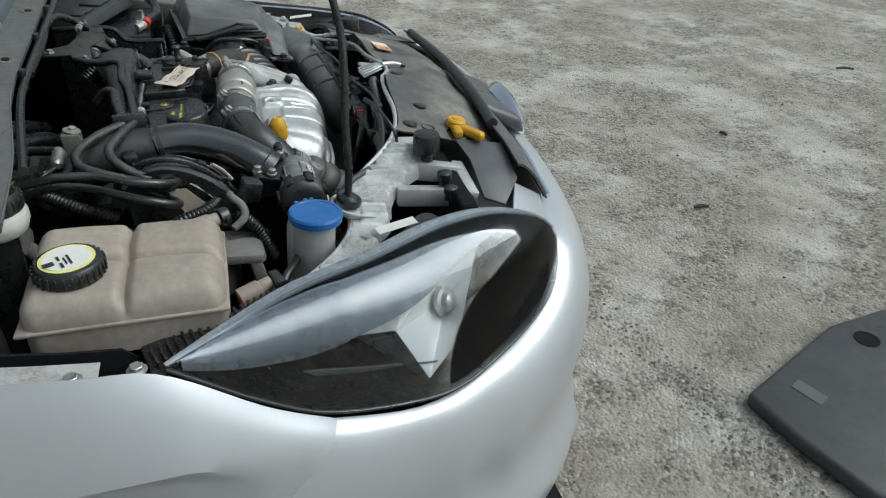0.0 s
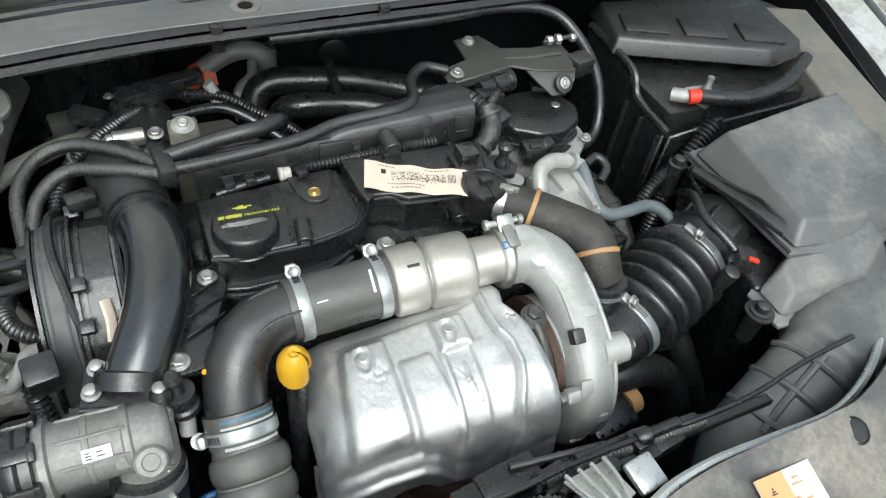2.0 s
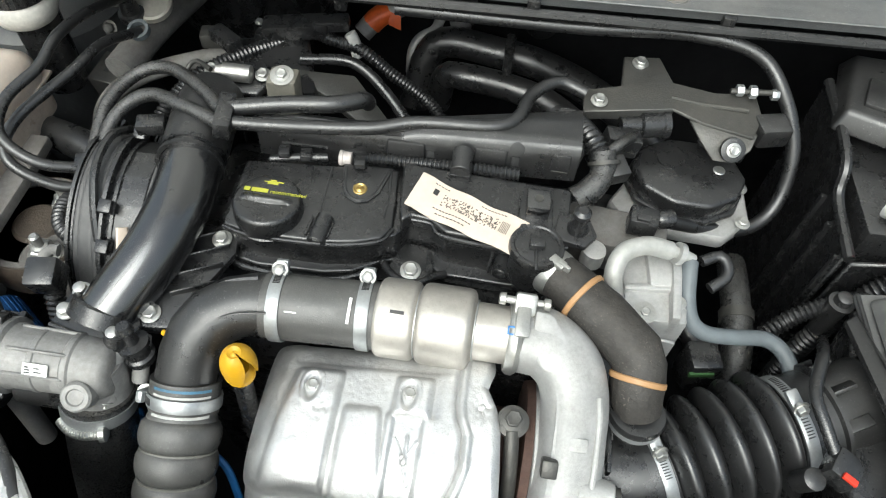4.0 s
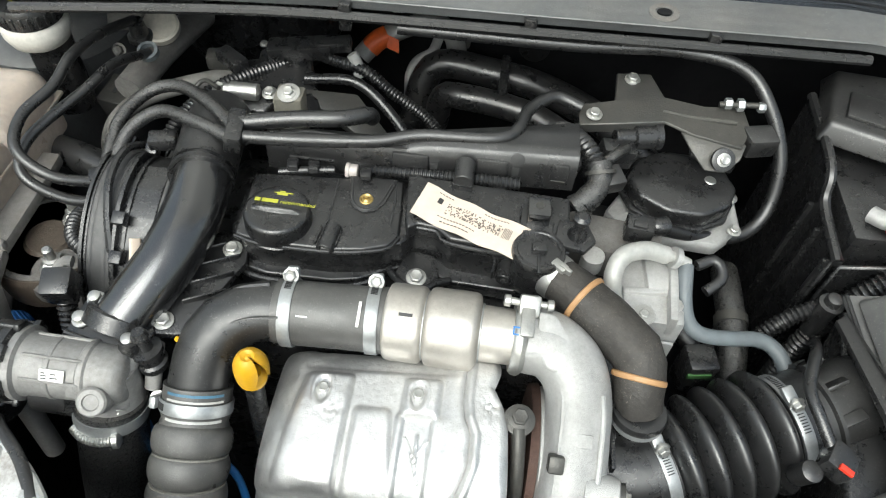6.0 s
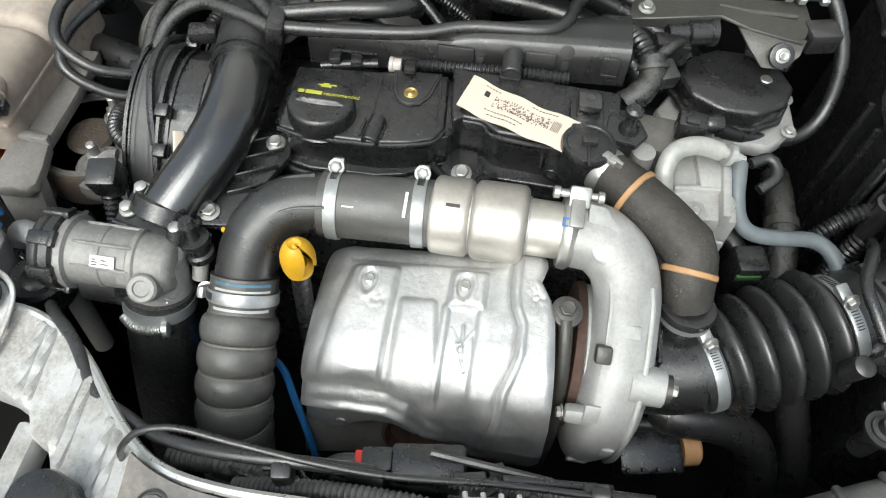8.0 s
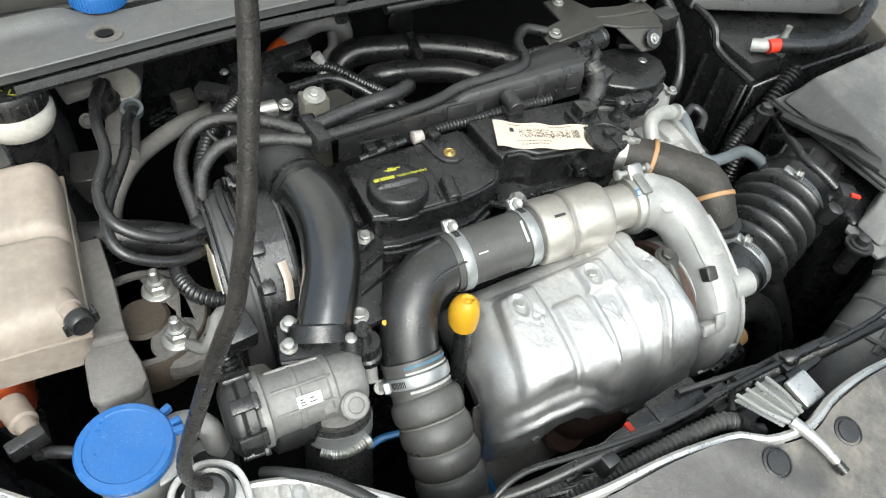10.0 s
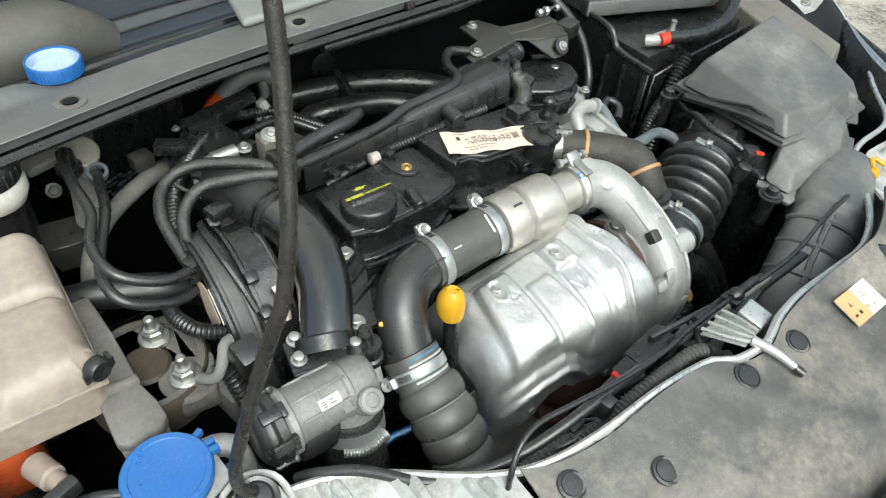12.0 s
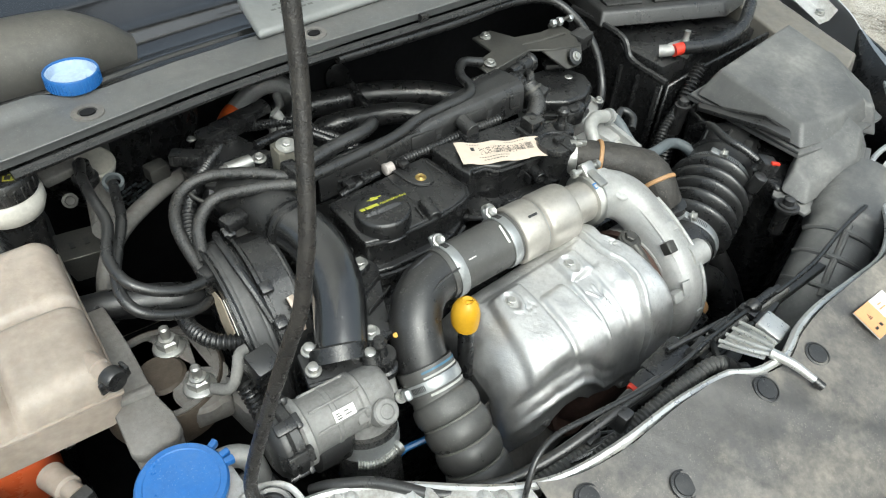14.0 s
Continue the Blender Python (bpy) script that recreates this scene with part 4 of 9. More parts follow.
bm = tube([(-0.80, 0.925, 0.958), (-0.66, 0.930, 0.968), (-0.56, 0.938, 0.970), (-0.49, 0.944, 0.962), (-0.44, 0.948, 0.940)], 0.05, 28, 40, rf=lambda q, u: 0.050 * (1 - max(0, u - 0.8) * 2.2))
part("cowl", bm, mat("dusty_brown_grey_plastic", (0.065, 0.063, 0.058), 0.5, var=0.2, scale=25, dust=0.75, dustcol=(0.16, 0.15, 0.132), bump=0.08, speck=0.4), scuttle, "dusty grey rounded cowl")
part("pale_strip", tube([(-0.80, 0.965, 1.020), (-0.62, 0.985, 1.030), (-0.50, 1.005, 1.030)], 0.008, 8), PRIMER, scuttle, "pale trim strip")
part("rubber_strip", tube([(-0.62, 0.757, 0.940), (-0.41, 0.798, 0.940), (-0.28, 0.815, 0.940), (0.0, 0.834, 0.940), (0.34, 0.858, 0.940)], 0.006, 8), RUBBER, scuttle, "black rubber strip")
for x in (-0.26, -0.05, 0.16):
    y = lerp_line(FRONT_EDGE, x)
    part("edge_clip", box((x, y - 0.004, 0.938), (0.014, 0.010, 0.035), bev=0.002), BLACK, scuttle)
for x0, x1, z0 in ((-0.216, -0.124, 0.909), (-0.095, 0.007, 0.918), (0.05, 0.15, 0.924)):
    part("sealing_strip", slab([(x0, 0.880, z0), (x1, 0.884, z0 + 0.006), (x1, 0.884, z0 + 0.034), (x0, 0.880, z0 + 0.028)], (0, 0.003, 0), 0.001, 1), PRIMER, scuttle, "pale metal strip below the scuttle")
# raised data plate on the scuttle
bm = slab([(-0.295, 0.858, 0.962), (-0.03, 0.888, 0.964), (-0.03, 0.968, 0.976), (-0.285, 0.945, 0.976)], (0, 0, 0.013), 0.009, 3)
plate = part("raised_plate", bm, mat("pale_scuttle_paint", (0.26, 0.27, 0.27), 0.42, 0.3, var=0.12, scale=40, dust=0.4, dustcol=(0.24, 0.23, 0.21), bump=0.08, speck=0.4), scuttle, "raised silver plate with stamped print")
o = Vector((-0.262, 0.879, 0.9775))
bars(o, (0.994, 0.11, 0.01), (-0.11, 0.97, 0.14), [(0.004 + 0.011 * i + 0.003 * (j % 2), 0.006 + 0.010 * j, 0.004 + 0.011 * i + 0.003 * (j % 2) + 0.0075, 0.0095 + 0.010 * j) for i in range(13) for j in range(5) if (i * 7 + j * 3) % 6], plate, SCUT)
# rounded silver body pressing behind, and the windscreen's foot
def hump(u, v):
    x = -0.85 + 1.7 * u
    y = 1.10 + 0.14 * v
    return (x, y, 0.985 + 0.06 * math.sin(v * math.pi / 2) - 0.03 * (x / 0.85) ** 2)


part("windscreen_base", sheet(hump, 40, 8, 0.004), GLOSSBLACK, scuttle, "black windscreen foot")


def screen(u, v):
    x = (-0.72 + 1.44 * u)
    return (x * (1 - 0.12 * v), 1.24 + 0.75 * v, 1.045 + 0.50 * v - 0.03 * (x / 0.72) ** 2)


ws = part("windscreen", sheet(screen, 20, 10, 0.005), WINDOW, car, "raked glass windscreen")
ws.visible_shadow = False


def dash(u, v):
    x = -0.75 + 1.5 * u
    return (x, 1.26 + 0.65 * v, 0.985 + 0.04 * v)


part("dashboard", sheet(dash, 12, 8, 0.01), BLACK, car, "dark dashboard behind the windscreen")


# bonnet held open above
def bonnet(u, v):
    x = -0.80 + 1.6 * u
    a = radians(66)
    d = 1.02 * v
    sag = 0.05 * math.sin(v * math.pi * 0.9) - 0.03 * (x / 0.8) ** 2
    return (XC + x * (1 - 0.10 * v * v), 0.98 - math.cos(a) * d - math.sin(a) * (-sag), 1.06 + math.sin(a) * d + math.cos(a) * sag)


hood = part("bonnet", sheet(bonnet, 30, 20, 0.012), PAINT, car, "silver bonnet propped open")
def inner_frame(u, v):
    """Painted inner panel with pressed pockets between its ribs."""
    p = Vector(bonnet(0.04 + 0.92 * u, 0.03 + 0.93 * v))
    pocket = max(0.0, math.sin(u * 4 * math.pi)) ** 0.5 * max(0.0, math.sin((v - 0.08) * 2.2 * math.pi)) ** 0.5
    return tuple(p + Vector((0, -0.91, -0.41)) * (0.026 - 0.012 * pocket))


part("inner_frame", sheet(inner_frame, 60, 40, 0.003), PRIMER, hood, "silver painted inner frame of the bonnet")


def roof(u, v):
    x = (-0.66 + 1.32 * u)
    return (XC + x * (1 - 0.1 * math.sin(v * 3.14)), 1.99 + 2.1 * v, 1.545 + 0.06 * math.sin(v * math.pi) - 0.03 * (x / 0.66) ** 2)


part("roof", sheet(roof, 12, 12, 0.01), PAINT, car, "silver roof")
for sd in (-1, 1):
    def flank(u, v, sd=sd):
        return (XC + sd * (0.925 - 0.03 * v ** 2 - (0.24 * max(0, v - 0.62) / 0.38)), 1.25 + 2.85 * u, 0.22 + 1.33 * v)
    part("body_side", sheet(flank, 12, 14, 0.01), PAINT, car, "silver body side")
    for wy in (0.80, 3.40):
        bm = lathe((XC + sd * 0.70, wy, 0.31), (sd, 0, 0), [(0, 0.24), (0.01, 0.30), (0.03, 0.315), (0.17, 0.315), (0.195, 0.30), (0.20, 0.25), (0.19, 0.22)], 40)
        wh = part("wheel", bm, RUBBER, car, "black tyre")
        bm = lathe((XC + sd * 0.86, wy, 0.31), (sd, 0, 0), [(0, 0.215), (0.02, 0.21), (0.022, 0.06), (0.034, 0.05)], 40)
        part("rim", bm, CASTALU, wh, "alloy wheel rim")

# rear end, side windows and floor pan
def tail(u, v):
    w = 0.925 - 0.03 * v ** 2 - 0.24 * max(0, v - 0.62) / 0.38
    return (XC + (2 * u - 1) * w, 4.10 + 0.05 * math.sin(u * math.pi) - 0.28 * max(0, v - 0.62) / 0.38, 0.22 + 1.33 * v)


part("tailgate", sheet(tail, 16, 14, 0.01), PAINT, car, "silver tailgate")


def rear_glass(u, v):
    p = tail(0.14 + 0.72 * u, 0.66 + 0.27 * v)
    return (p[0], p[1] + 0.006, p[2] + 0.003)


part("rear_window", sheet(rear_glass, 12, 6, 0.004), GLOSSBLACK, car, "dark rear window")
for sd in (-1, 1):
    for y0, y1 in ((1.75, 2.62), (2.70, 3.60)):
        def pane(u, v, sd=sd, y0=y0, y1=y1):
            k = 0.66 + 0.27 * v
            lean = 0.42 * v if y0 < 2 else 0.0
            return (XC + sd * (0.929 - 0.03 * k ** 2 - 0.24 * max(0, k - 0.62) / 0.38), y0 + lean * (1 - u) + (y1 - y0) * u, 0.22 + 1.33 * k)
        part("side_window", sheet(pane, 8, 6, 0.004), GLOSSBLACK, car, "dark side window")
part("floor_pan", slab([(-0.85, 1.22, 0.21), (0.85, 1.22, 0.21), (0.85, 4.08, 0.21), (-0.85, 4.08, 0.21)], (0, 0, -0.012), 0.002, 1), FELT, car, "dark floor pan")

# pressed tabs along the crossmember's edge
for k in range(26):
    q = LIP[34 + 3 * k]
    t = (LIP[35 + 3 * k] - LIP[33 + 3 * k]).normalized()
    part("edge_tab", box(tuple(q + Vector((0, -0.002, -0.007))), (0.012, 0.005, 0.008), (0, 0, math.degrees(math.atan2(t.y, t.x))), 0.001), LIPMETAL, front)

# ---- engine ----
engine = thing("engine", (-0.15, 0.60, 0.30), "black plastic covered diesel engine", "engine")
part("engine_block", box((-0.14, 0.62, 0.56), (0.50, 0.26, 0.42), bev=0.02), BLACK, engine, "dark engine block")


def vcover(poly, z0, z1, bev):
    return slab([(x, y, z0) for x, y in poly], (0, 0, z1 - z0), bev, 3)


BODY = [(-0.316, 0.558), (-0.318, 0.638), (-0.165, 0.654), (0.012, 0.650), (0.012, 0.586), (-0.036, 0.575), (-0.104, 0.579), (-0.120, 0.592), (-0.143, 0.594), (-0.153, 0.576), (-0.168, 0.569), (-0.192, 0.560), (-0.222, 0.5545), (-0.290, 0.5525)]
PLATE_A = [(-0.321, 0.556), (-0.323, 0.640), (-0.164, 0.656), (-0.160, 0.620), (-0.157, 0.582), (-0.166, 0.566), (-0.190, 0.557), (-0.222, 0.5515), (-0.290, 0.5495)]
PLATE_B = [(-0.159, 0.656), (0.015, 0.652), (0.015, 0.584), (-0.036, 0.572), (-0.105, 0.5755), (-0.120, 0.588), (-0.140, 0.590), (-0.149, 0.582), (-0.154, 0.600)]
FOOT = [(-0.324, 0.550), (-0.326, 0.648), (0.022, 0.660), (0.024, 0.578), (0.000, 0.562), (-0.106, 0.563), (-0.120, 0.574), (-0.142, 0.578), (-0.170, 0.566), (-0.194, 0.551), (-0.222, 0.5445), (-0.290, 0.5425)]
part("valve_cover", vcover(BODY, 0.772, 0.849, 0.003), BLACK, engine, "matt black plastic valve cover")
part("cover_flange", vcover(FOOT, 0.802, 0.811, 0.003), BLACK, engine)
part("cover_plate", vcover(PLATE_A, 0.8475, 0.8550, 0.0028), BLACK, engine, "flat cover plate with rounded rim")
part("cover_plate", vcover(PLATE_B, 0.8475, 0.8675, 0.0030), BLACK, engine, "raised cover plate with rounded rim")
part("cover_bead", tube([(x, y - 0.0012, 0.8515) for x, y in (PLATE_A[0], PLATE_A[8], PLATE_A[7], PLATE_A[6], PLATE_A[5], PLATE_A[4])], 0.0022, 8, 60), BLACK, engine)
part("cover_bead", tube([(x, y - 0.0012, 0.8610) for x, y in (PLATE_B[2], PLATE_B[3], PLATE_B[4], PLATE_B[5], PLATE_B[6])], 0.0022, 8, 60), BLACK, engine)
part("panel_seam", tube([(-0.233, 0.646, 0.8552), (-0.232, 0.610, 0.8552), (-0.231, 0.578, 0.8552)], 0.0012, 6), INK, engine)
part("panel_seam", tube([(-0.172, 0.653, 0.8552), (-0.168, 0.622, 0.8552), (-0.168, 0.590, 0.8552)], 0.0012, 6), INK, engine)
# round breather housing with its connector
bm = lathe((-0.0165, 0.566, 0.835), (0, 0.05, 1), [(0, 0.024), (0.034, 0.024), (0.036, 0.0265), (0.041, 0.0268), (0.044, 0.0255), (0.0445, 0.0225), (0.0435, 0.021), (0.0445, 0.018), (0.0455, 0.004)], 40)
part("breather_housing", bm, BLACK, engine, "round black breather housing")
part("breather_connector", box((-0.0170, 0.565, 0.8840), (0.0150, 0.0100, 0.0085), (4, 0, 4), 0.002), BLACK, engine)
part("breather_rib", box((-0.0165, 0.550, 0.8800), (0.003, 0.024, 0.004), (4, 0, 4), 0.001), BLACK, engine)
part("sensor_block", box((-0.0195, 0.6150, 0.8760), (0.0230, 0.0250, 0.0280), (0, 0, 2), 0.002), GLOSSBLACK, engine, "glossy black square sensor")
part("sensor_face", lathe((-0.0195, 0.6150, 0.8902), (0, 0, 1), [(0, 0.0045), (0.0008, 0.0042)], 16), DULLSTEEL, engine)
part("sensor_skirt", box((-0.0195, 0.6060, 0.8700), (0.0330, 0.0500, 0.0080), (0, 0, 2), 0.002), BLACK, engine)
part("vacuum_foot", slab([(-0.002, 0.586, 0.862), (0.030, 0.580, 0.862), (0.042, 0.596, 0.862), (0.034, 0.616, 0.862), (0.004, 0.620, 0.862)], (0, 0, 0.008), 0.002, 2), BLACK, engine)
part("vacuum_valve", lathe((0.0220, 0.600, 0.868), (0, 0, 1), [(0, 0.010), (0.004, 0.0105), (0.010, 0.0075), (0.014, 0.0060), (0.022, 0.0060), (0.024, 0.0085), (0.029, 0.0085), (0.032, 0.005)], 18), BLACK, engine)
# boss with a gold stud, hollow posts and the front bolt
part("cover_boss", slab([(-0.222, 0.652, 0.8548), (-0.217, 0.622, 0.8548), (-0.210, 0.608, 0.8548), (-0.199, 0.603, 0.8548), (-0.187, 0.607, 0.8548), (-0.178, 0.620, 0.8548), (-0.170, 0.655, 0.8548)], (0, 0, 0.0022), 0.001, 2), BLACK, engine)
part("boss_groove", tube([(-0.218, 0.648, 0.8568), (-0.2135, 0.622, 0.8568), (-0.207, 0.611, 0.8568), (-0.198, 0.607, 0.8568), (-0.189, 0.611, 0.8568), (-0.182, 0.622, 0.8568), (-0.175, 0.650, 0.8568)], 0.0013, 6, 50), INK, engine)
bm = lathe((-0.1985, 0.6210, 0.8560), (0, -0.02, 1), [(0, 0.0074), (0.0020, 0.0074), (0.0026, 0.0064), (0.0014, 0.0046), (0.0030, 0.0022), (0.0055, 0.0018)], 24)
part("cover_stud", bm, mat("gold_zinc", (0.50, 0.36, 0.13), 0.4, 0.8, bump=0.03), engine, "gold zinc ring with a stud")
for x, y, z, L in ((-0.2270, 0.5480, 0.8560, 0.030), (-0.0460, 0.5560, 0.8360, 0.022)):
    bm = lathe((x, y, z), (0.12, 1, 0.10), [(0.004, 0.0052), (0.0005, 0.0055), (0, 0.0078), (0.001, 0.0088), (L, 0.0086), (L + 0.001, 0.006)], 24)
    post = part("cover_post", bm, BLACK, engine, "hollow black post")
    part("post_hole", lathe((x, y + 0.004, z + 0.0004), (0.12, 1, 0.10), [(0, 0.0054), (0.002, 0.0054)], 18), INK, post)
    for sg in (-1, 1):
        part("post_web", box((x + sg * 0.0105, y + 0.018, z - 0.004), (0.003, 0.022, 0.012), (0, 0, -6), 0.001), BLACK, engine)
part("front_ear", slab([(-0.158, 0.560, 0.812), (-0.150, 0.548, 0.812), (-0.134, 0.543, 0.812), (-0.118, 0.549, 0.812), (-0.112, 0.562, 0.812), (-0.122, 0.590, 0.812), (-0.148, 0.592, 0.812)], (0, 0, 0.006), 0.002, 2), BLACK, engine)
part("ear_rim", tube([(-0.165, 0.566, 0.815), (-0.156, 0.552, 0.820), (-0.146, 0.543, 0.823), (-0.134, 0.539, 0.824), (-0.122, 0.543, 0.823), (-0.112, 0.553, 0.820), (-0.100, 0.562, 0.815)], 0.0040, 10, 50), BLACK, engine)
bolt((-0.1345, 0.5560, 0.8200), (0, -0.15, 1), 0.0100, engine)
part("sensor_plug", lathe((-0.2290, 0.6600, 0.8560), (1, 0.02, 0), [(0, 0.0068), (0.001, 0.0082), (0.004, 0.0082), (0.005, 0.0074), (0.013, 0.0074), (0.014, 0.0055)], 20), mat("white_plug", (0.50, 0.45, 0.42), 0.5, bump=0.03), engine, "pale plug")
part("sensor_loom", corrugated([(-0.214, 0.6605, 0.856), (-0.190, 0.6640, 0.858), (-0.150, 0.6640, 0.860), (-0.100, 0.6620, 0.866), (-0.040, 0.6600, 0.870)], 0.0072, 0.0046, 0.0016), BLACK, engine)
part("injector_rail", tube([(-0.300, 0.648, 0.852), (-0.270, 0.652, 0.856), (-0.240, 0.656, 0.858)], 0.0045, 10), BLACK, engine)
for x in (-0.285, -0.262, -0.205, -0.150, -0.060):
    part("rail_lug", box((x, 0.652, 0.862), (0.012, 0.014, 0.008), (0, 0, 8), 0.002), BLACK, engine)
part("side_step", slab([(-0.322, 0.575, 0.800), (-0.337, 0.580, 0.800), (-0.337, 0.640, 0.800), (-0.322, 0.640, 0.800)], (0, 0, 0.030), 0.004, 2), BLACK, engine)
part("seam_pipe", tube([(-0.340, 0.560, 0.806), (-0.300, 0.5400, 0.805), (-0.225, 0.5400, 0.805), (-0.196, 0.546, 0.806), (-0.172, 0.558, 0.808)], 0.0035, 8), BLACK, engine)

# oil filler cap
cap = thing("oil_filler_cap", (-0.281, 0.582, 0.83), "black round oil filler cap with yellow print", "oil cap")
CAP0, CAPN = Vector((-0.2815, 0.5790, 0.842)), Vector((0, 0.05, 1)).normalized()
bm = lathe(CAP0, CAPN, [(0, 0.0345), (0.005, 0.0345), (0.007, 0.0325), (0.0085, 0.0325), (0.0095, 0.0345), (0.026, 0.0338), (0.029, 0.0325), (0.0305, 0.0300), (0.0300, 0.020)], 56)
part("cap_body", bm, BLACK, cap)


def captop(u, v):
    """Flat crown with a finger bar between two dished hollows."""
    r, a = 0.0302 * u, 2 * math.pi * v
    x, y = r * math.cos(a), r * math.sin(a)
    in_x = 1 / (1 + math.exp((abs(x) - 0.0235) / 0.0012))
    h = 0.0012 * (1 - u * u)
    h += 0.0030 * math.exp(-((y + 0.0020) / 0.0030) ** 4) * in_x
    h -= 0.0048 * math.exp(-((y + 0.0135 - 3.0 * x * x) / 0.0060) ** 4) * in_x
    return CAP0 + CAPN * (0.0298 + h) + Vector((x, y, -0.05 * y))


part("crown", sheet(captop, 26, 64, 0.001), BLACK, cap, "crown with a raised grip bar")
# print on the cap: plain marks for the maker, the readable word, and an oil-can sign
o = Vector((-0.3065, 0.5862, 0.8712))
bars(o, (1, 0, 0), (0, 0.99, -0.1), [(0.0, 0.0, 0.006, 0.005), (0.0075, 0.0, 0.024, 0.0052)], cap, YINK, 0.0016)
bars(o, (1, 0, 0), (0, 0.99, -0.1), [(0.020, 0.0125, 0.031, 0.0165), (0.030, 0.0155, 0.036, 0.017), (0.022, 0.017, 0.028, 0.0185), (0.0165, 0.015, 0.020, 0.016)], cap, YINK, 0.0016)
fc = bpy.data.curves.new("word", "FONT")
fc.body, fc.size, fc.extrude = "recommended", 0.0062, 0.0002
fo = new("print_word", fc)
fo.parent = cap
fo.matrix_local = Matrix.Translation(Vector((-0.2805, 0.5868, 0.8730)) - BASE[cap.name]) @ pose(0, 0, 0, -3, 0, 0)
fc.materials.append(YINK)

# rear rail cover of the intake
def railcov(u, v):
    x = -0.318 + 0.336 * u
    y0 = 0.670 + 0.008 * u
    pr = [(0.0, -0.004, 0.838), (0.22, -0.002, 0.870), (0.34, 0.004, 0.880), (0.5, 0.012, 0.883), (0.75, 0.045, 0.880), (0.9, 0.070, 0.872), (1.0, 0.078, 0.850)]
    y = lerp_line([(a, b) for a, b, c in pr], v)
    y = min(y, 0.012) + max(0.0, y - 0.012) * lerp_line([(0, 0.10), (0.25, 0.25), (0.6, 0.55), (1, 1.0)], u)
    z = lerp_line([(a, c) for a, b, c in pr], v)
    z += 0.018 * u - 0.006 * math.exp(-((u - 0.35) / 0.12) ** 2) * (v > 0.3)
    return (x, y0 + y, z)


rail = thing("intake_rail_cover", (-0.15, 0.69, 0.84), "long black plastic rail cover behind the valve cover", "engine cover")
part("rail_shell", sheet(railcov, 60, 24, 0.003), DUSTBLACK, rail)
for x, z, w in ((-0.134, 0.868, 0.009), (-0.046, 0.876, 0.009)):
    y = 0.6685 + 0.024 * (x + 0.318) / 0.336 * 0.33
    slot = part("slot", slab([(x - w / 2, y, z - 0.020), (x + w / 2, y, z - 0.020), (x + w / 2, y + 0.001, z + 0.004), (x - w / 2, y + 0.001, z + 0.004)], (0, -0.003, 0.001), 0.002, 2), INK, rail, "dark keyhole slot")
    part("slot_eye", lathe((x, y + 0.006, z + 0.010), (0, -0.9, 0.45), [(0, 0.0078), (0.0050, 0.0078), (0.0056, 0.006)], 20), INK, slot)
for x, w in ((-0.160, 0.040), (-0.072, 0.034), (0.000, 0.020)):
    y = 0.6700 + 0.008 * (x + 0.318) / 0.336
    part("front_pad", box((x, y - 0.002, 0.862 + 0.018 * (x + 0.318) / 0.336), (w, 0.006, 0.022), (-8, 0, 1), 0.003), DUSTBLACK, rail, "raised rectangular pad")
    part("pad_rib", box((x, y - 0.005, 0.852 + 0.018 * (x + 0.318) / 0.336), (w * 0.8, 0.004, 0.003), (0, 0, 1), 0.001), DULLSTEEL, rail)
for x, w in ((-0.268, 0.05), (-0.215, 0.03)):
    part("recess_rib", box((x, 0.668, 0.858), (w, 0.004, 0.003), (0, 0, 2), 0.001), BLACK, rail)
part("rail_ridge", tube([(-0.315, 0.676, 0.882), (-0.20, 0.686, 0.884), (-0.08, 0.706, 0.888), (0.012, 0.710, 0.892)], 0.0022, 8), DUSTBLACK, rail)
part("rail_end", slab([(0.016, 0.690, 0.846), (0.020, 0.690, 0.880), (0.020, 0.745, 0.886), (0.016, 0.760, 0.85)], (0.004, 0, 0), 0.002, 1), DUSTBLACK, rail)
bm = lathe((-0.1000, 0.6420, 0.8800), (0, 1, 0.12), [(0, 0.0060), (0.0, 0.0095), (0.001, 0.0105), (0.026, 0.0105), (0.027, 0.0085)], 24)
clp = part("clip", bm, DUSTBLACK, rail, "round black clip")
part("clip_mouth", lathe((-0.1000, 0.6415, 0.8800), (0, 1, 0.12), [(0, 0.0060), (0.002, 0.0060)], 20), INK, clp)
part("clip_foot", box((-0.1000, 0.6520, 0.8680), (0.022, 0.022, 0.016), bev=0.002), BLACK, rail)

# paper tag on the cover
tag = thing("paper_tag", (-0.086, 0.597, 0.873), "creased cream paper tag printed with a code block", "paper tag")


def tagf(u, v):
    a, b = Vector((-0.149, 0.598, 0.869)), Vector((-0.038, 0.556, 0.873))
    w = Vector((0.013, 0.040, 0.003))
    p = a.lerp(b, u) + w * v
    z = 0.0015 * math.sin(u * 5.0 + 1) * (0.4 + v) + 0.0012 * math.sin(u * 17) + 0.004 * max(0, 0.16 - u) / 0.16
    return (p.x, p.y, p.z + z)


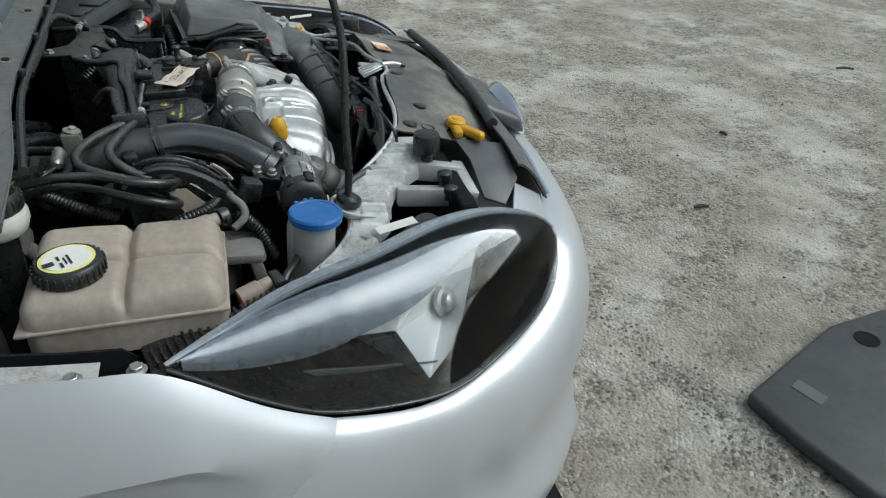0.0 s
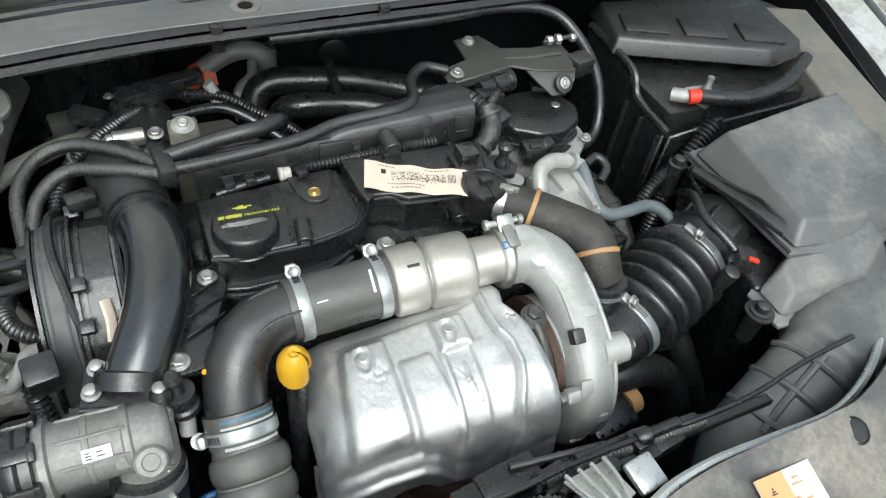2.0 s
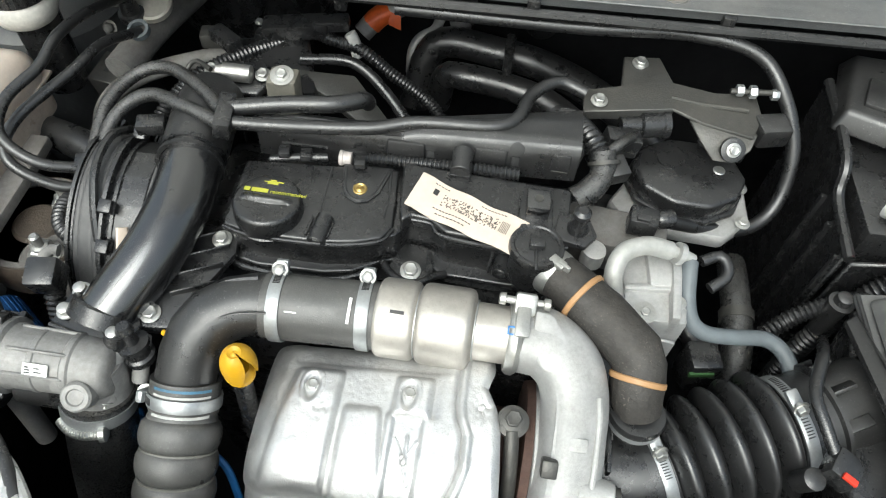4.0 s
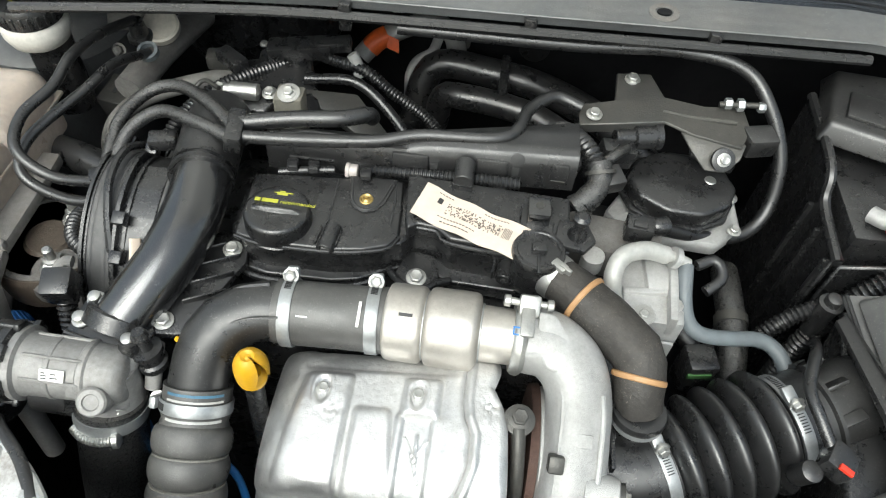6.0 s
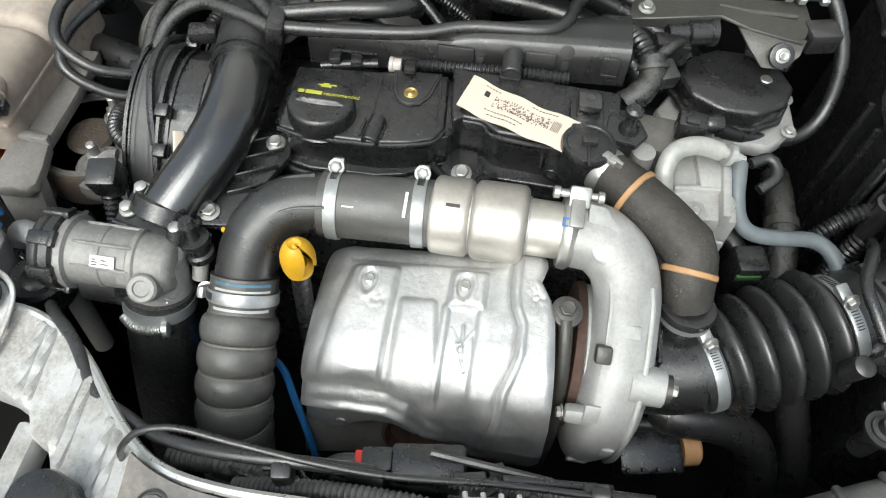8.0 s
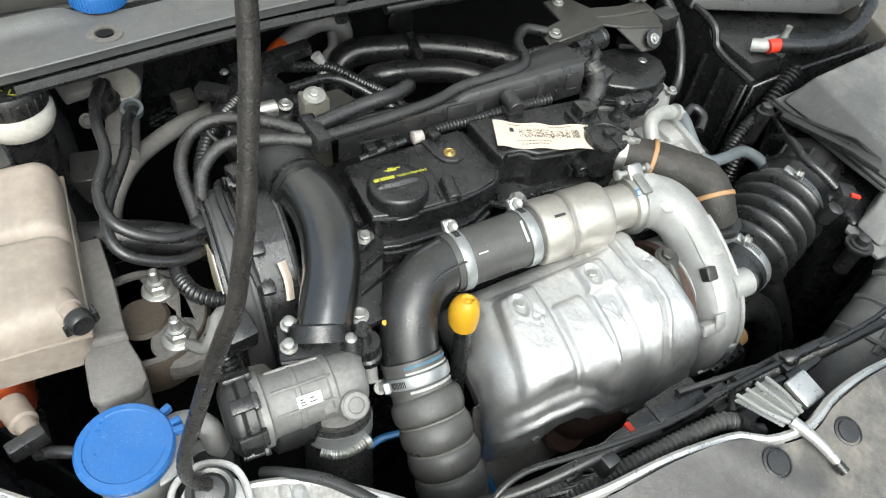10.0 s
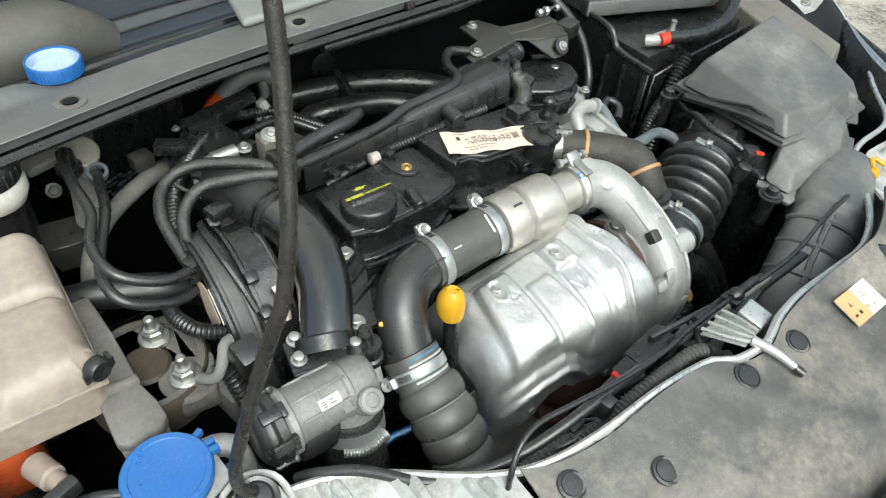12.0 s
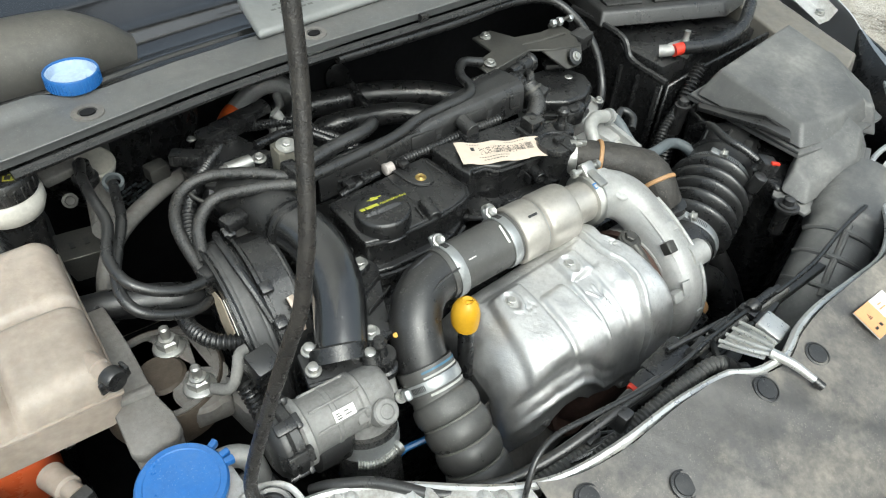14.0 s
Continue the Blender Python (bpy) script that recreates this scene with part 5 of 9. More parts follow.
part("paper", sheet(tagf, 40, 8, 0.0006), CREAM, tag)
bm = bmesh.new()
rnd = random.Random(3)
cells = []
for i in range(44):
    for j in range(9):
        if rnd.random() < 0.42:
            cells.append((0.26 + i * 0.0120, 0.42 + j * 0.036, 0.0095, 0.030))
cells += [(0.16, 0.60, 0.045, 0.16)] + [(0.80 + k * 0.013, 0.40, 0.005, 0.32) for k in range(6)]
cells += [(0.22 + k * 0.03, 0.27, 0.020, 0.028) for k in range(12)] + [(0.26 + k * 0.035, 0.15, 0.024, 0.028) for k in range(8)] + [(0.14 + k * 0.03, 0.87, 0.020, 0.028) for k in range(5)] + [(0.58 + k * 0.03, 0.87, 0.020, 0.028) for k in range(8)]
for u0, v0, du, dv in cells:
    q = [Vector(tagf(u, v)) + Vector((0, 0, 0.0006)) for u, v in ((u0, v0), (u0 + du, v0), (u0 + du, v0 + dv), (u0, v0 + dv))]
    bm.faces.new([bm.verts.new(p) for p in q])
part("print", bm, INK, tag, "printed black code block", False)

# ---- turbocharger ----
turbo = thing("turbocharger", (-0.1, 0.40, 0.55), "turbocharger under a shiny pressed aluminium heat shield", "turbocharger")
SEC = [(0.0, 0.484, 0.752), (0.06, 0.480, 0.784), (0.11, 0.474, 0.799), (0.18, 0.458, 0.807), (0.31, 0.428, 0.808), (0.40, 0.400, 0.806), (0.5, 0.362, 0.799), (0.56, 0.341, 0.786), (0.62, 0.329, 0.762), (0.7, 0.324, 0.732), (0.8, 0.321, 0.698), (0.9, 0.322, 0.660), (1.0, 0.332, 0.620)]


def smooth_section():
    out = []
    for i in range(101):
        acc = Vector((0, 0, 0))
        for k in range(-6, 7):
            t = min(1, max(0, i / 100 + k * 0.0065))
            acc += Vector((0, lerp_line([(a, b) for a, b, c in SEC], t), lerp_line([(a, c) for a, b, c in SEC], t)))
        out.append(acc / 13)
    return out


SECS = smooth_section()


def bumpf(x, c, w):
    return 1 / (1 + math.exp(-(x - c) / w))


SHIELD_FOOT = [(0.0, 0.83), (0.17, 0.83), (0.25, 0.79), (0.32, 0.765), (0.40, 0.77), (0.47, 0.82), (0.53, 0.87), (0.62, 0.90), (0.72, 0.93), (0.82, 0.97), (0.92, 0.94), (1.0, 0.86)]
SHIELD_CREASE = [(0.05, 0.765), (0.32, 0.763), (0.37, 0.775), (0.41, 0.800), (0.48, 0.802), (0.52, 0.785), (0.56, 0.763), (0.66, 0.760), (0.80, 0.745)]
SHIELD_RIDGE = [(0.0, 0.675), (0.24, 0.660), (0.38, 0.668), (0.45, 0.700), (0.525, 0.775), (0.60, 0.80), (1.0, 0.80)]


def shieldf(u, v):
    """The pressed skin, with its pads, creases and dents."""
    v *= lerp_line(SHIELD_FOOT, u)
    x = -0.267 + 0.258 * u
    k = min(len(SECS) - 2, int(v * 100))
    q = SECS[k].lerp(SECS[k + 1], v * 100 - k)
    y, z = q.y, q.z
    # rounded left shoulder, higher right end
    s = max(0.0, 1 - u / 0.22)
    fall = 1 - math.sqrt(max(0, 1 - s * s))
    z -= fall * 0.075 * (1 - 0.5 * v)
    y += fall * 0.025
    x += 0.006 * fall
    z += 0.040 * (u - 0.5) - 0.006 * max(0.0, u - 0.75) / 0.25
    B = bumpf
    # bolt pad with its slanting side, centre panel, second pad and framed recess
    h = 0.0085 * B(v, 0.245, 0.005) * (1 - B(v, 0.565, 0.012)) * B(u, 0.178 - 0.2 * (v - 0.27), 0.006) * (1 - B(u, 0.347, 0.004))
    h += 0.0050 * B(v, 0.365, 0.004) * (1 - B(v, 0.60, 0.010)) * B(u, 0.382, 0.004) * (1 - B(u, 0.505 + 0.22 * (v - 0.37), 0.004))
    h += 0.0080 * B(v, 0.245, 0.005) * (1 - B(v, 0.375, 0.003)) * B(u, 0.553, 0.004) * (1 - B(u, 0.675, 0.005))
    h += 0.0042 * B(v, 0.375, 0.004) * (1 - B(v, 0.62, 0.015)) * (B(u, 0.535 + 0.05 * (v - 0.4), 0.003) - B(u, 0.556, 0.003) + B(u, 0.664, 0.003) - B(u, 0.700, 0.010))
    h += 0.0060 * B(u, 0.705, 0.010) * B(v, 0.03, 0.01)
    for cu, cv in ((0.25, 0.31), (0.60, 0.31)):
        d = math.hypot(u - cu, (v - cv) * 0.62)
        h += 0.0012 * math.exp(-((d - 0.036) / 0.006) ** 2) - 0.0025 * (1 - B(d, 0.030, 0.002))
    for du, dv, sl in ((0.603, 0.465, 0.9), (0.628, 0.465, -0.9), (0.622, 0.50, 0.55), (0.618, 0.455, 0.0)):
        if abs(v - dv) < 0.032:
            h += 0.0016 * math.exp(-((u - du - sl * (v - dv)) / 0.0035) ** 2)
    if 0.555 < u < 0.655:
        h += 0.0009 * (0.5 + 0.5 * math.sin(v * 420)) * (B(v, 0.678, 0.002) - B(v, 0.728, 0.002)) * (0.4 + 0.6 * (math.sin(u * 700) > -0.3))
    # curling crease and the swept ridge above the opening
    crease = lerp_line(SHIELD_CREASE, v)
    h -= 0.0065 * math.exp(-((u - crease) / 0.009) ** 2) * B(v, 0.06, 0.01) * (1 - B(v, 0.72, 0.03))
    h += 0.0030 * math.exp(-((u - crease - 0.020) / 0.010) ** 2) * B(v, 0.06, 0.01) * (1 - B(v, 0.70, 0.03))
    ridge = lerp_line(SHIELD_RIDGE, u)
    soft = 1 - 0.75 * B(u, 0.56, 0.03)
    h -= 0.0060 * math.exp(-((v - ridge + 0.065) / 0.024) ** 2) * soft
    h += 0.0060 * math.exp(-((v - ridge) / 0.013) ** 2) * soft
    h -= 0.0060 * B(v, ridge + 0.025, 0.008) * soft
    h -= 0.0035 * (1 - B(v, 0.215, 0.005)) * B(u, 0.17, 0.01) * (1 - B(u, 0.745, 0.008))
    for cu, cv in ((0.20, 0.775), (0.69, 0.865)):
        h += 0.0018 * (1 - B(math.hypot(u - cu, (v - cv) * 0.8), 0.035, 0.004))
    for cu, cv, hh in ((0.86, 0.33, 0.004), (0.83, 0.66, 0.0025), (0.30, 0.38, 0.0015)):
        h -= hh * (0.5 + noise.noise((u * 70, v * 60, 3))) * math.exp(-(math.hypot(u - cu, v - cv) / 0.028) ** 2)
    h += 0.0005 * noise.noise((x * 70, y * 70, z * 70)) + 0.0007 * noise.noise((x * 22, y * 22, 2)) + 0.00025 * noise.noise((x * 260, y * 260, z * 260))
    lean = radians(lerp_line([(0.0, 5), (0.35, 8), (0.5, 25), (0.6, 55), (0.7, 78), (1.0, 88)], v))
    return (x, y - h * math.sin(lean), z + h * math.cos(lean))


SHIELD_END = [(0.0, -0.044), (0.06, -0.040), (0.16, -0.039), (0.23, -0.044), (0.30, -0.034), (0.36, -0.029), (0.5, -0.024), (0.62, -0.020), (1.0, -0.014)]


def shield_skin(u, v):
    """The skin, trimmed along the turbine gap, with a turned-down right edge."""
    end = lerp_line(SHIELD_END, v * lerp_line(SHIELD_FOOT, u))
    x, y, z = shieldf(u * (end + 0.267) / 0.258, v)
    e = max(0.0, (u - 0.965) / 0.035)
    return (x, y + 0.003 * e * e * v, z - 0.007 * e * e * (1 - 0.6 * v))


shield = part("heat_shield", sheet(shield_skin, 240, 200, 0.0015), SHIELD, turbo, "shiny pressed aluminium heat shield")


def sideshield(u, v):
    p = Vector(shieldf(0.0, 0.05 + 0.93 * v))
    q = p + Vector((0.012, 0.02, -0.05))
    return tuple(p.lerp(q, u))


part("shield_side", sheet(sideshield, 6, 30, 0.0015), SHIELD, turbo)
for u, v in ((0.25, 0.31), (0.60, 0.31)):
    p = Vector(shieldf(u, v / lerp_line(SHIELD_FOOT, u)))
    bolt(p, (0, -0.05, 1), 0.0072, shield)
for u, v in ((0.20, 0.775), (0.69, 0.865)):
    p = Vector(shieldf(u, v / lerp_line(SHIELD_FOOT, u)))
    bolt(p, (0, -0.95, 0.3), 0.0065, shield, STEEL)
# exhaust side under the shield
part("exhaust_housing", lathe((-0.17, 0.395, 0.66), (1, 0, 0), [(0, 0.05), (0.03, 0.075), (0.11, 0.08), (0.15, 0.06), (0.16, 0.05)], 28), RUST, turbo, "rusty cast exhaust housing")
part("lower_shell", sheet(lambda u, v: (-0.265 + 0.13 * u, 0.352 + 0.03 * math.cos(v * 3) + 0.02 * u, 0.70 - 0.12 * v), 8, 8, 0.002), DIRTYALU, turbo)
bm = lathe((-0.150, 0.338, 0.640), (0, -1, 0.55), [(-0.03, 0.030), (0.0, 0.030), (0.003, 0.026), (-0.01, 0.022)], 28)
part("exhaust_port", bm, RUST, turbo, "round rusty port in the shield")
# compressor scroll
SCROLL = [(-0.020, 0.4900, 0.838), (0.006, 0.487, 0.836), (0.027, 0.470, 0.829), (0.036, 0.445, 0.817), (0.037, 0.410, 0.803), (0.036, 0.375, 0.784), (0.034, 0.353, 0.756), (0.032, 0.346, 0.722), (0.031, 0.356, 0.680), (0.031, 0.385, 0.648)]
bm = sweep(SCROLL, lambda u: lerp_line([(0, 0.0300), (0.12, 0.0300), (0.35, 0.0285), (0.6, 0.0300), (1, 0.029)], u), lambda u: lerp_line([(0, 0.0300), (0.15, 0.0285), (0.4, 0.0265), (0.7, 0.0255), (1, 0.024)], u), (0, 0, 1), 36, 90, 2.7)
for v in bm.verts:
    v.co += v.co.normalized() * 0.0012 * noise.noise(v.co * 42)
scroll = part("compressor_scroll", bm, CASTALU, turbo, "cast aluminium compressor scroll")
part("compressor_body", lathe((0.002, 0.418, 0.735), (1, 0.02, 0.02), [(0, 0.060), (0.004, 0.070), (0.046, 0.070), (0.056, 0.056), (0.062, 0.046), (0.080, 0.043)], 36), CASTALU, turbo)
# cast seams, pads and the two ears of the volute
Q = spline(SCROLL, 91)
for off in (-0.0175, 0.0190):
    pts = []
    for i in range(22, 82, 6):
        t = (Q[i + 1] - Q[i - 1]).normalized()
        out = Vector((1, 0, 0)).cross(t)
        out = out if out.dot(Vector((0, -0.5, 0.8))) > 0 else -out
        pts.append(Q[i] + out.normalized() * 0.0222 + Vector((off, 0, 0)))
    part("cast_seam", tube(pts, 0.0028, 8, 40), CASTALU, turbo)
for i, dx, a, b, h in ((34, 0.002, 0.016, 0.012, 0.0275), (52, -0.020, 0.014, 0.018, 0.0275), (62, 0.006, 0.012, 0.012, 0.0265), (72, -0.012, 0.020, 0.012, 0.0265)):
    t = (Q[i + 1] - Q[i - 1]).normalized()
    out = Vector((1, 0, 0)).cross(t)
    out = (out if out.dot(Vector((0, -0.5, 0.8))) > 0 else -out).normalized()
    c = Q[i] + out * (h - 0.002) + Vector((dx, 0, 0))
    part("cast_pad", slab([c + Vector((sx * a / 2, 0, 0)) + t * sy * b / 2 for sx, sy in ((-1, -1), (1, -1), (1, 1), (-1, 1))], out * 0.0035, 0.0012, 2), CASTALU, turbo)
part("scroll_collar", slab([(0.000, 0.455, 0.8450), (0.012, 0.452, 0.8450), (0.020, 0.480, 0.858), (0.004, 0.498, 0.868), (-0.012, 0.500, 0.868), (-0.012, 0.470, 0.856)], (0, 0.0, 0.006), 0.003, 2), CASTALU, turbo)
part("centre_housing", lathe((-0.04, 0.42, 0.730), (1, 0, 0), [(0, 0.042), (0.034, 0.045), (0.036, 0.072), (0.044, 0.074), (0.045, 0.070)], 36), RUST, turbo, "rusty turbine flange")
bm = lathe((0.046, 0.370, 0.791), (1, -0.08, 0.04), [(0, 0.0200), (0.016, 0.0180), (0.030, 0.0170), (0.031, 0.0150)], 24)
part("scroll_boss", bm, CASTALU, turbo)
part("boss_washer", lathe((0.077, 0.3675, 0.7925), (1, -0.08, 0.04), [(0, 0.0135), (0.005, 0.0135), (0.006, 0.009)], 22), DULLSTEEL, turbo)
bolt((0.083, 0.367, 0.793), (1, -0.08, 0.04), 0.0075, turbo)
part("scroll_lug", box((0.0165, 0.380, 0.8170), (0.014, 0.016, 0.014), (38, 0, 0), 0.002), DULLSTEEL, turbo, "dark square lug")
part("scroll_ear", box((0.010, 0.3395, 0.772), (0.036, 0.016, 0.014), (60, 0, 0), 0.004), CASTALU, turbo)
bolt((-0.010, 0.339, 0.772), (-1, -0.1, 0.05), 0.007, turbo)
part("banjo_ring", lathe((-0.018, 0.417, 0.812), (0, -0.25, 1), [(0, 0.010), (0.001, 0.0145), (0.009, 0.0145), (0.010, 0.010)], 24), DULLSTEEL, turbo)
bolt((-0.018, 0.4165, 0.822), (0, -0.25, 1), 0.0105, turbo, DULLSTEEL)
part("oil_feed_pipe", tube([(-0.018, 0.408, 0.816), (-0.016, 0.392, 0.806), (-0.013, 0.365, 0.775), (-0.010, 0.343, 0.71), (-0.010, 0.338, 0.62)], 0.0068, 12), DULLSTEEL, turbo, "dark steel oil feed pipe")
# v-clamp with its bolt, and a blue paint mark
bm = lathe((-0.033, 0.4902, 0.8376), (1, 0, 0), [(0, 0.026), (0, 0.0330), (0.003, 0.0355), (0.008, 0.0360), (0.011, 0.0340), (0.013, 0.0315), (0.013, 0.028)], 40, cap=False)
vb = part("flange_ring", bm, STEEL, turbo)
part("flange_lug", box((-0.0215, 0.5040, 0.8745), (0.020, 0.020, 0.012), (38, 0, 0), 0.003), STEEL, vb)
part("flange_strap", box((-0.0225, 0.4880, 0.8745), (0.013, 0.034, 0.004), (8, 0, 0), 0.0015), STEEL, vb)
part("clamp_bolt", lathe((-0.046, 0.5060, 0.8750), (1, 0, 0), [(0, 0.004), (0.001, 0.0058), (0.006, 0.0058), (0.007, 0.0036), (0.040, 0.0036), (0.041, 0.0058), (0.046, 0.0058), (0.047, 0.004)], 12), STEEL, vb)
bars(Vector((-0.035, 0.4740, 0.8680)), (1, 0, 0), (0, 0.9, 0.45), [(0.0, 0.0, 0.010, 0.0015), (0.0, 0.0065, 0.010, 0.008), (0.0, 0.0, 0.0015, 0.008), (0.0085, 0.0, 0.010, 0.008)], vb, BLUEWIRE, 0.0008)

# ---- outlet pipe: silencer, coupling hose, elbow ----
outlet = thing("turbo_outlet_pipe", (-0.16, 0.488, 0.80), "satin steel silencer with rubber coupling and black elbow pipe", "pipe")
A, B = Vector((-0.1535, 0.4940, 0.8300)), Vector((-0.026, 0.4900, 0.8380))
d = (B - A).normalized()
bm = lathe(A, d, [(0, 0.028), (0.0004, 0.0345), (0.0012, 0.0362), (0.003, 0.0374), (0.006, 0.0378), (0.030, 0.0378), (0.0335, 0.0374), (0.0355, 0.0364), (0.0368, 0.0342), (0.0376, 0.0330), (0.0386, 0.0330), (0.0394, 0.0342), (0.0406, 0.0366), (0.043, 0.0380), (0.047, 0.0385), (0.078, 0.0385), (0.084, 0.0381), (0.0875, 0.0366), (0.0893, 0.0335), (0.0900, 0.0290), (0.0915, 0.0272), (0.1275, 0.0268)], 56)
part("silencer", bm, NICKEL, outlet, "satin steel two-chamber silencer")
bars(A + d * 0.013 + Vector((0, -0.0150, 0.0350)), d, (0, 0.92, 0.39), [(0, 0, 0.013, 0.0032)], outlet, INK, 0.0004)
for f, r in ((0.0372, 0.0334), (0.0906, 0.0284)):
    part("weld_bead", lathe(A + d * f, d, [(0, r - 0.001), (0.0004, r + 0.0005), (0.0014, r + 0.0005), (0.0018, r - 0.001)], 48, cap=False), CLAMPMETAL, outlet)
hA, hB = Vector((-0.2620, 0.4890, 0.8270)), Vector((-0.150, 0.4938, 0.8300))
hd = (hB - hA).normalized()
bm = lathe(hA, hd, [(0, 0.0290), (0.001, 0.0320), (0.006, 0.0322), (0.022, 0.0318), (0.060, 0.0318), (0.098, 0.0322), (0.110, 0.0330), (0.112, 0.0322), (0.112, 0.029)], 40)
part("coupling_hose", bm, GREYRUBBER, outlet, "dark grey rubber coupling hose")
bars(hA + hd * 0.083 + Vector((0, -0.0140, 0.0290)), hd, (0, 0.90, 0.44), [(0, -0.012, 0.0028, 0.012)], outlet, WHITE, 0.0010)
bars(hA + hd * 0.026 + Vector((0, -0.0200, 0.0250)), hd, (0, 0.80, 0.60), [(0, 0, 0.011, 0.0014)], outlet, WHITE, 0.0010)
clamp(hA + hd * 0.014, hd, 0.0324, 0.012, outlet, (0, 0.74, 0.67))
clamp(hA + hd * 0.096, hd, 0.0326, 0.012, outlet, (0, 0.78, 0.62))
bm = tube([(-0.250, 0.4895, 0.8275), (-0.280, 0.485, 0.828), (-0.306, 0.470, 0.824), (-0.321, 0.450, 0.808), (-0.327, 0.428, 0.783), (-0.328, 0.415, 0.768)], 0.030, 24)
part("elbow_pipe", bm, DUSTBLACK, outlet, "black plastic elbow pipe")
part("mould_line", tube([(-0.252, 0.466, 0.853), (-0.285, 0.460, 0.850), (-0.310, 0.446, 0.838), (-0.322, 0.425, 0.812), (-0.325, 0.405, 0.788)], 0.0012, 6), DUSTBLACK, outlet)
part("yellow_dot", lathe((-0.349, 0.448, 0.818), (-0.4, -0.5, 0.8), [(0, 0.003), (0.001, 0.0025)], 12), YELLOW, outlet)
part("elbow_rib", tube([(-0.268, 0.500, 0.854), (-0.298, 0.492, 0.850), (-0.322, 0.475, 0.838), (-0.338, 0.462, 0.822)], 0.004, 8), BLACK, outlet)

# intercooler bellows
FOLDSEAM = mat("dusty_fold_seam", (0.15, 0.145, 0.13), 0.6, 0.0, var=0.3, scale=80, bump=0.1)
OLDWHITE = mat("worn_white_paint", (0.42, 0.42, 0.40), 0.6, 0.0, var=0.3, scale=120, bump=0.05, speck=0.5)
FADEDBLUE = mat("faded_blue_paint", (0.06, 0.15, 0.23), 0.55, 0.0, var=0.4, scale=120, bump=0.05, speck=0.5)
bel = thing("intercooler_hose", (-0.325, 0.33, 0.60), "grey corrugated rubber intercooler hose", "hose")
BP = [(-0.3275, 0.424, 0.780), (-0.327, 0.405, 0.764), (-0.325, 0.372, 0.744), (-0.324, 0.345, 0.724), (-0.322, 0.318, 0.698), (-0.322, 0.30, 0.665), (-0.325, 0.29, 0.62), (-0.33, 0.285, 0.55)]


def belr(s, u):
    if s < 0.040:
        return 0.0330 - 0.0012 * math.exp(-((s - 0.034) / 0.003) ** 2)
    k = (s - 0.040) % 0.027 / 0.027
    return 0.0305 + 0.0080 * max(0.0, math.sin(math.pi * k)) ** 0.30


part("bellows", tube(BP, 0.04, 36, 240, belr), GREYRUBBER, bel)
Q = spline(BP, 241)
run = 0.0
for i in range(1, 240):
    step = (Q[i] - Q[i - 1]).length
    if run > 0.045 and (run - 0.040) % 0.027 + step > 0.027 and run < 0.20:
        part("fold_seam", lathe(Q[i], Q[i + 1] - Q[i - 1], [(-0.0016, 0.0338), (-0.0008, 0.0356), (0.0008, 0.0356), (0.0016, 0.0338)], 40), FOLDSEAM, bel, "pale dusty seam")
    run += step
ax = Vector(BP[1]) - Vector(BP[0])
clamp(Vector(BP[0]).lerp(Vector(BP[1]), 0.80), ax, 0.0334, 0.012, bel, (-1, -0.1, 0.2))
for f, w, m in ((0.15, 0.0026, FADEDBLUE), (0.40, 0.0022, OLDWHITE), (1.15, 0.0028, OLDWHITE)):
    c = Vector(BP[0]) + ax * f
    bmm = lathe(c, ax, [(0, 0.0337), (w, 0.0337)], 40, cap=False)
    kill = [v for v in bmm.verts if (v.co - c).dot(Vector((0.3, -0.65, 0.75))) < 0.020]
    bmesh.ops.delete(bmm, geom=kill, context="VERTS")
    part("paint_mark", bmm, m, bel, "painted mark band")
single("blue_cable", tube([(-0.43, 0.44, 0.62), (-0.39, 0.40, 0.66), (-0.36, 0.40, 0.67), (-0.30, 0.38, 0.68), (-0.275, 0.35, 0.65), (-0.255, 0.32, 0.60), (-0.25, 0.31, 0.52)], 0.0042, 8), BLUEWIRE, "thin bright blue cable behind the bellows", "cable")

# dipstick
dip = thing("dipstick", (-0.274, 0.425, 0.70), "yellow domed dipstick handle on a black tube", "dipstick")
part("tube", tube([(-0.276, 0.400, 0.60), (-0.276, 0.410, 0.70), (-0.275, 0.420, 0.795)], 0.0095, 12), BLACK, dip)
bm = lathe((-0.275, 0.420, 0.793), (0, 0.12, 1), [(0, 0.010), (0.004, 0.0135), (0.008, 0.0135), (0.012, 0.010), (0.016, 0.009)], 18)
hd2 = part("handle", bm, YELLOW, dip, "yellow plastic handle")


def dip_hood(u, v):
    """A domed hood, open to one side."""
    a = radians(-207 - 30 * v + (290 + 60 * v) * u)
    r = 0.0132 * math.sqrt(max(0.0, 1 - v ** 3.2)) * (1 + 0.08 * math.sin(math.pi * v))
    return (-0.275 + r * math.sin(a), 0.4225 + 0.004 * v - 0.004 * v * v + r * math.cos(a), 0.803 + 0.034 * v)


part("hood", sheet(dip_hood, 36, 20, 0.0028), YELLOW, hd2)
dip.location += Vector((0.005, 0.004, 0.008))

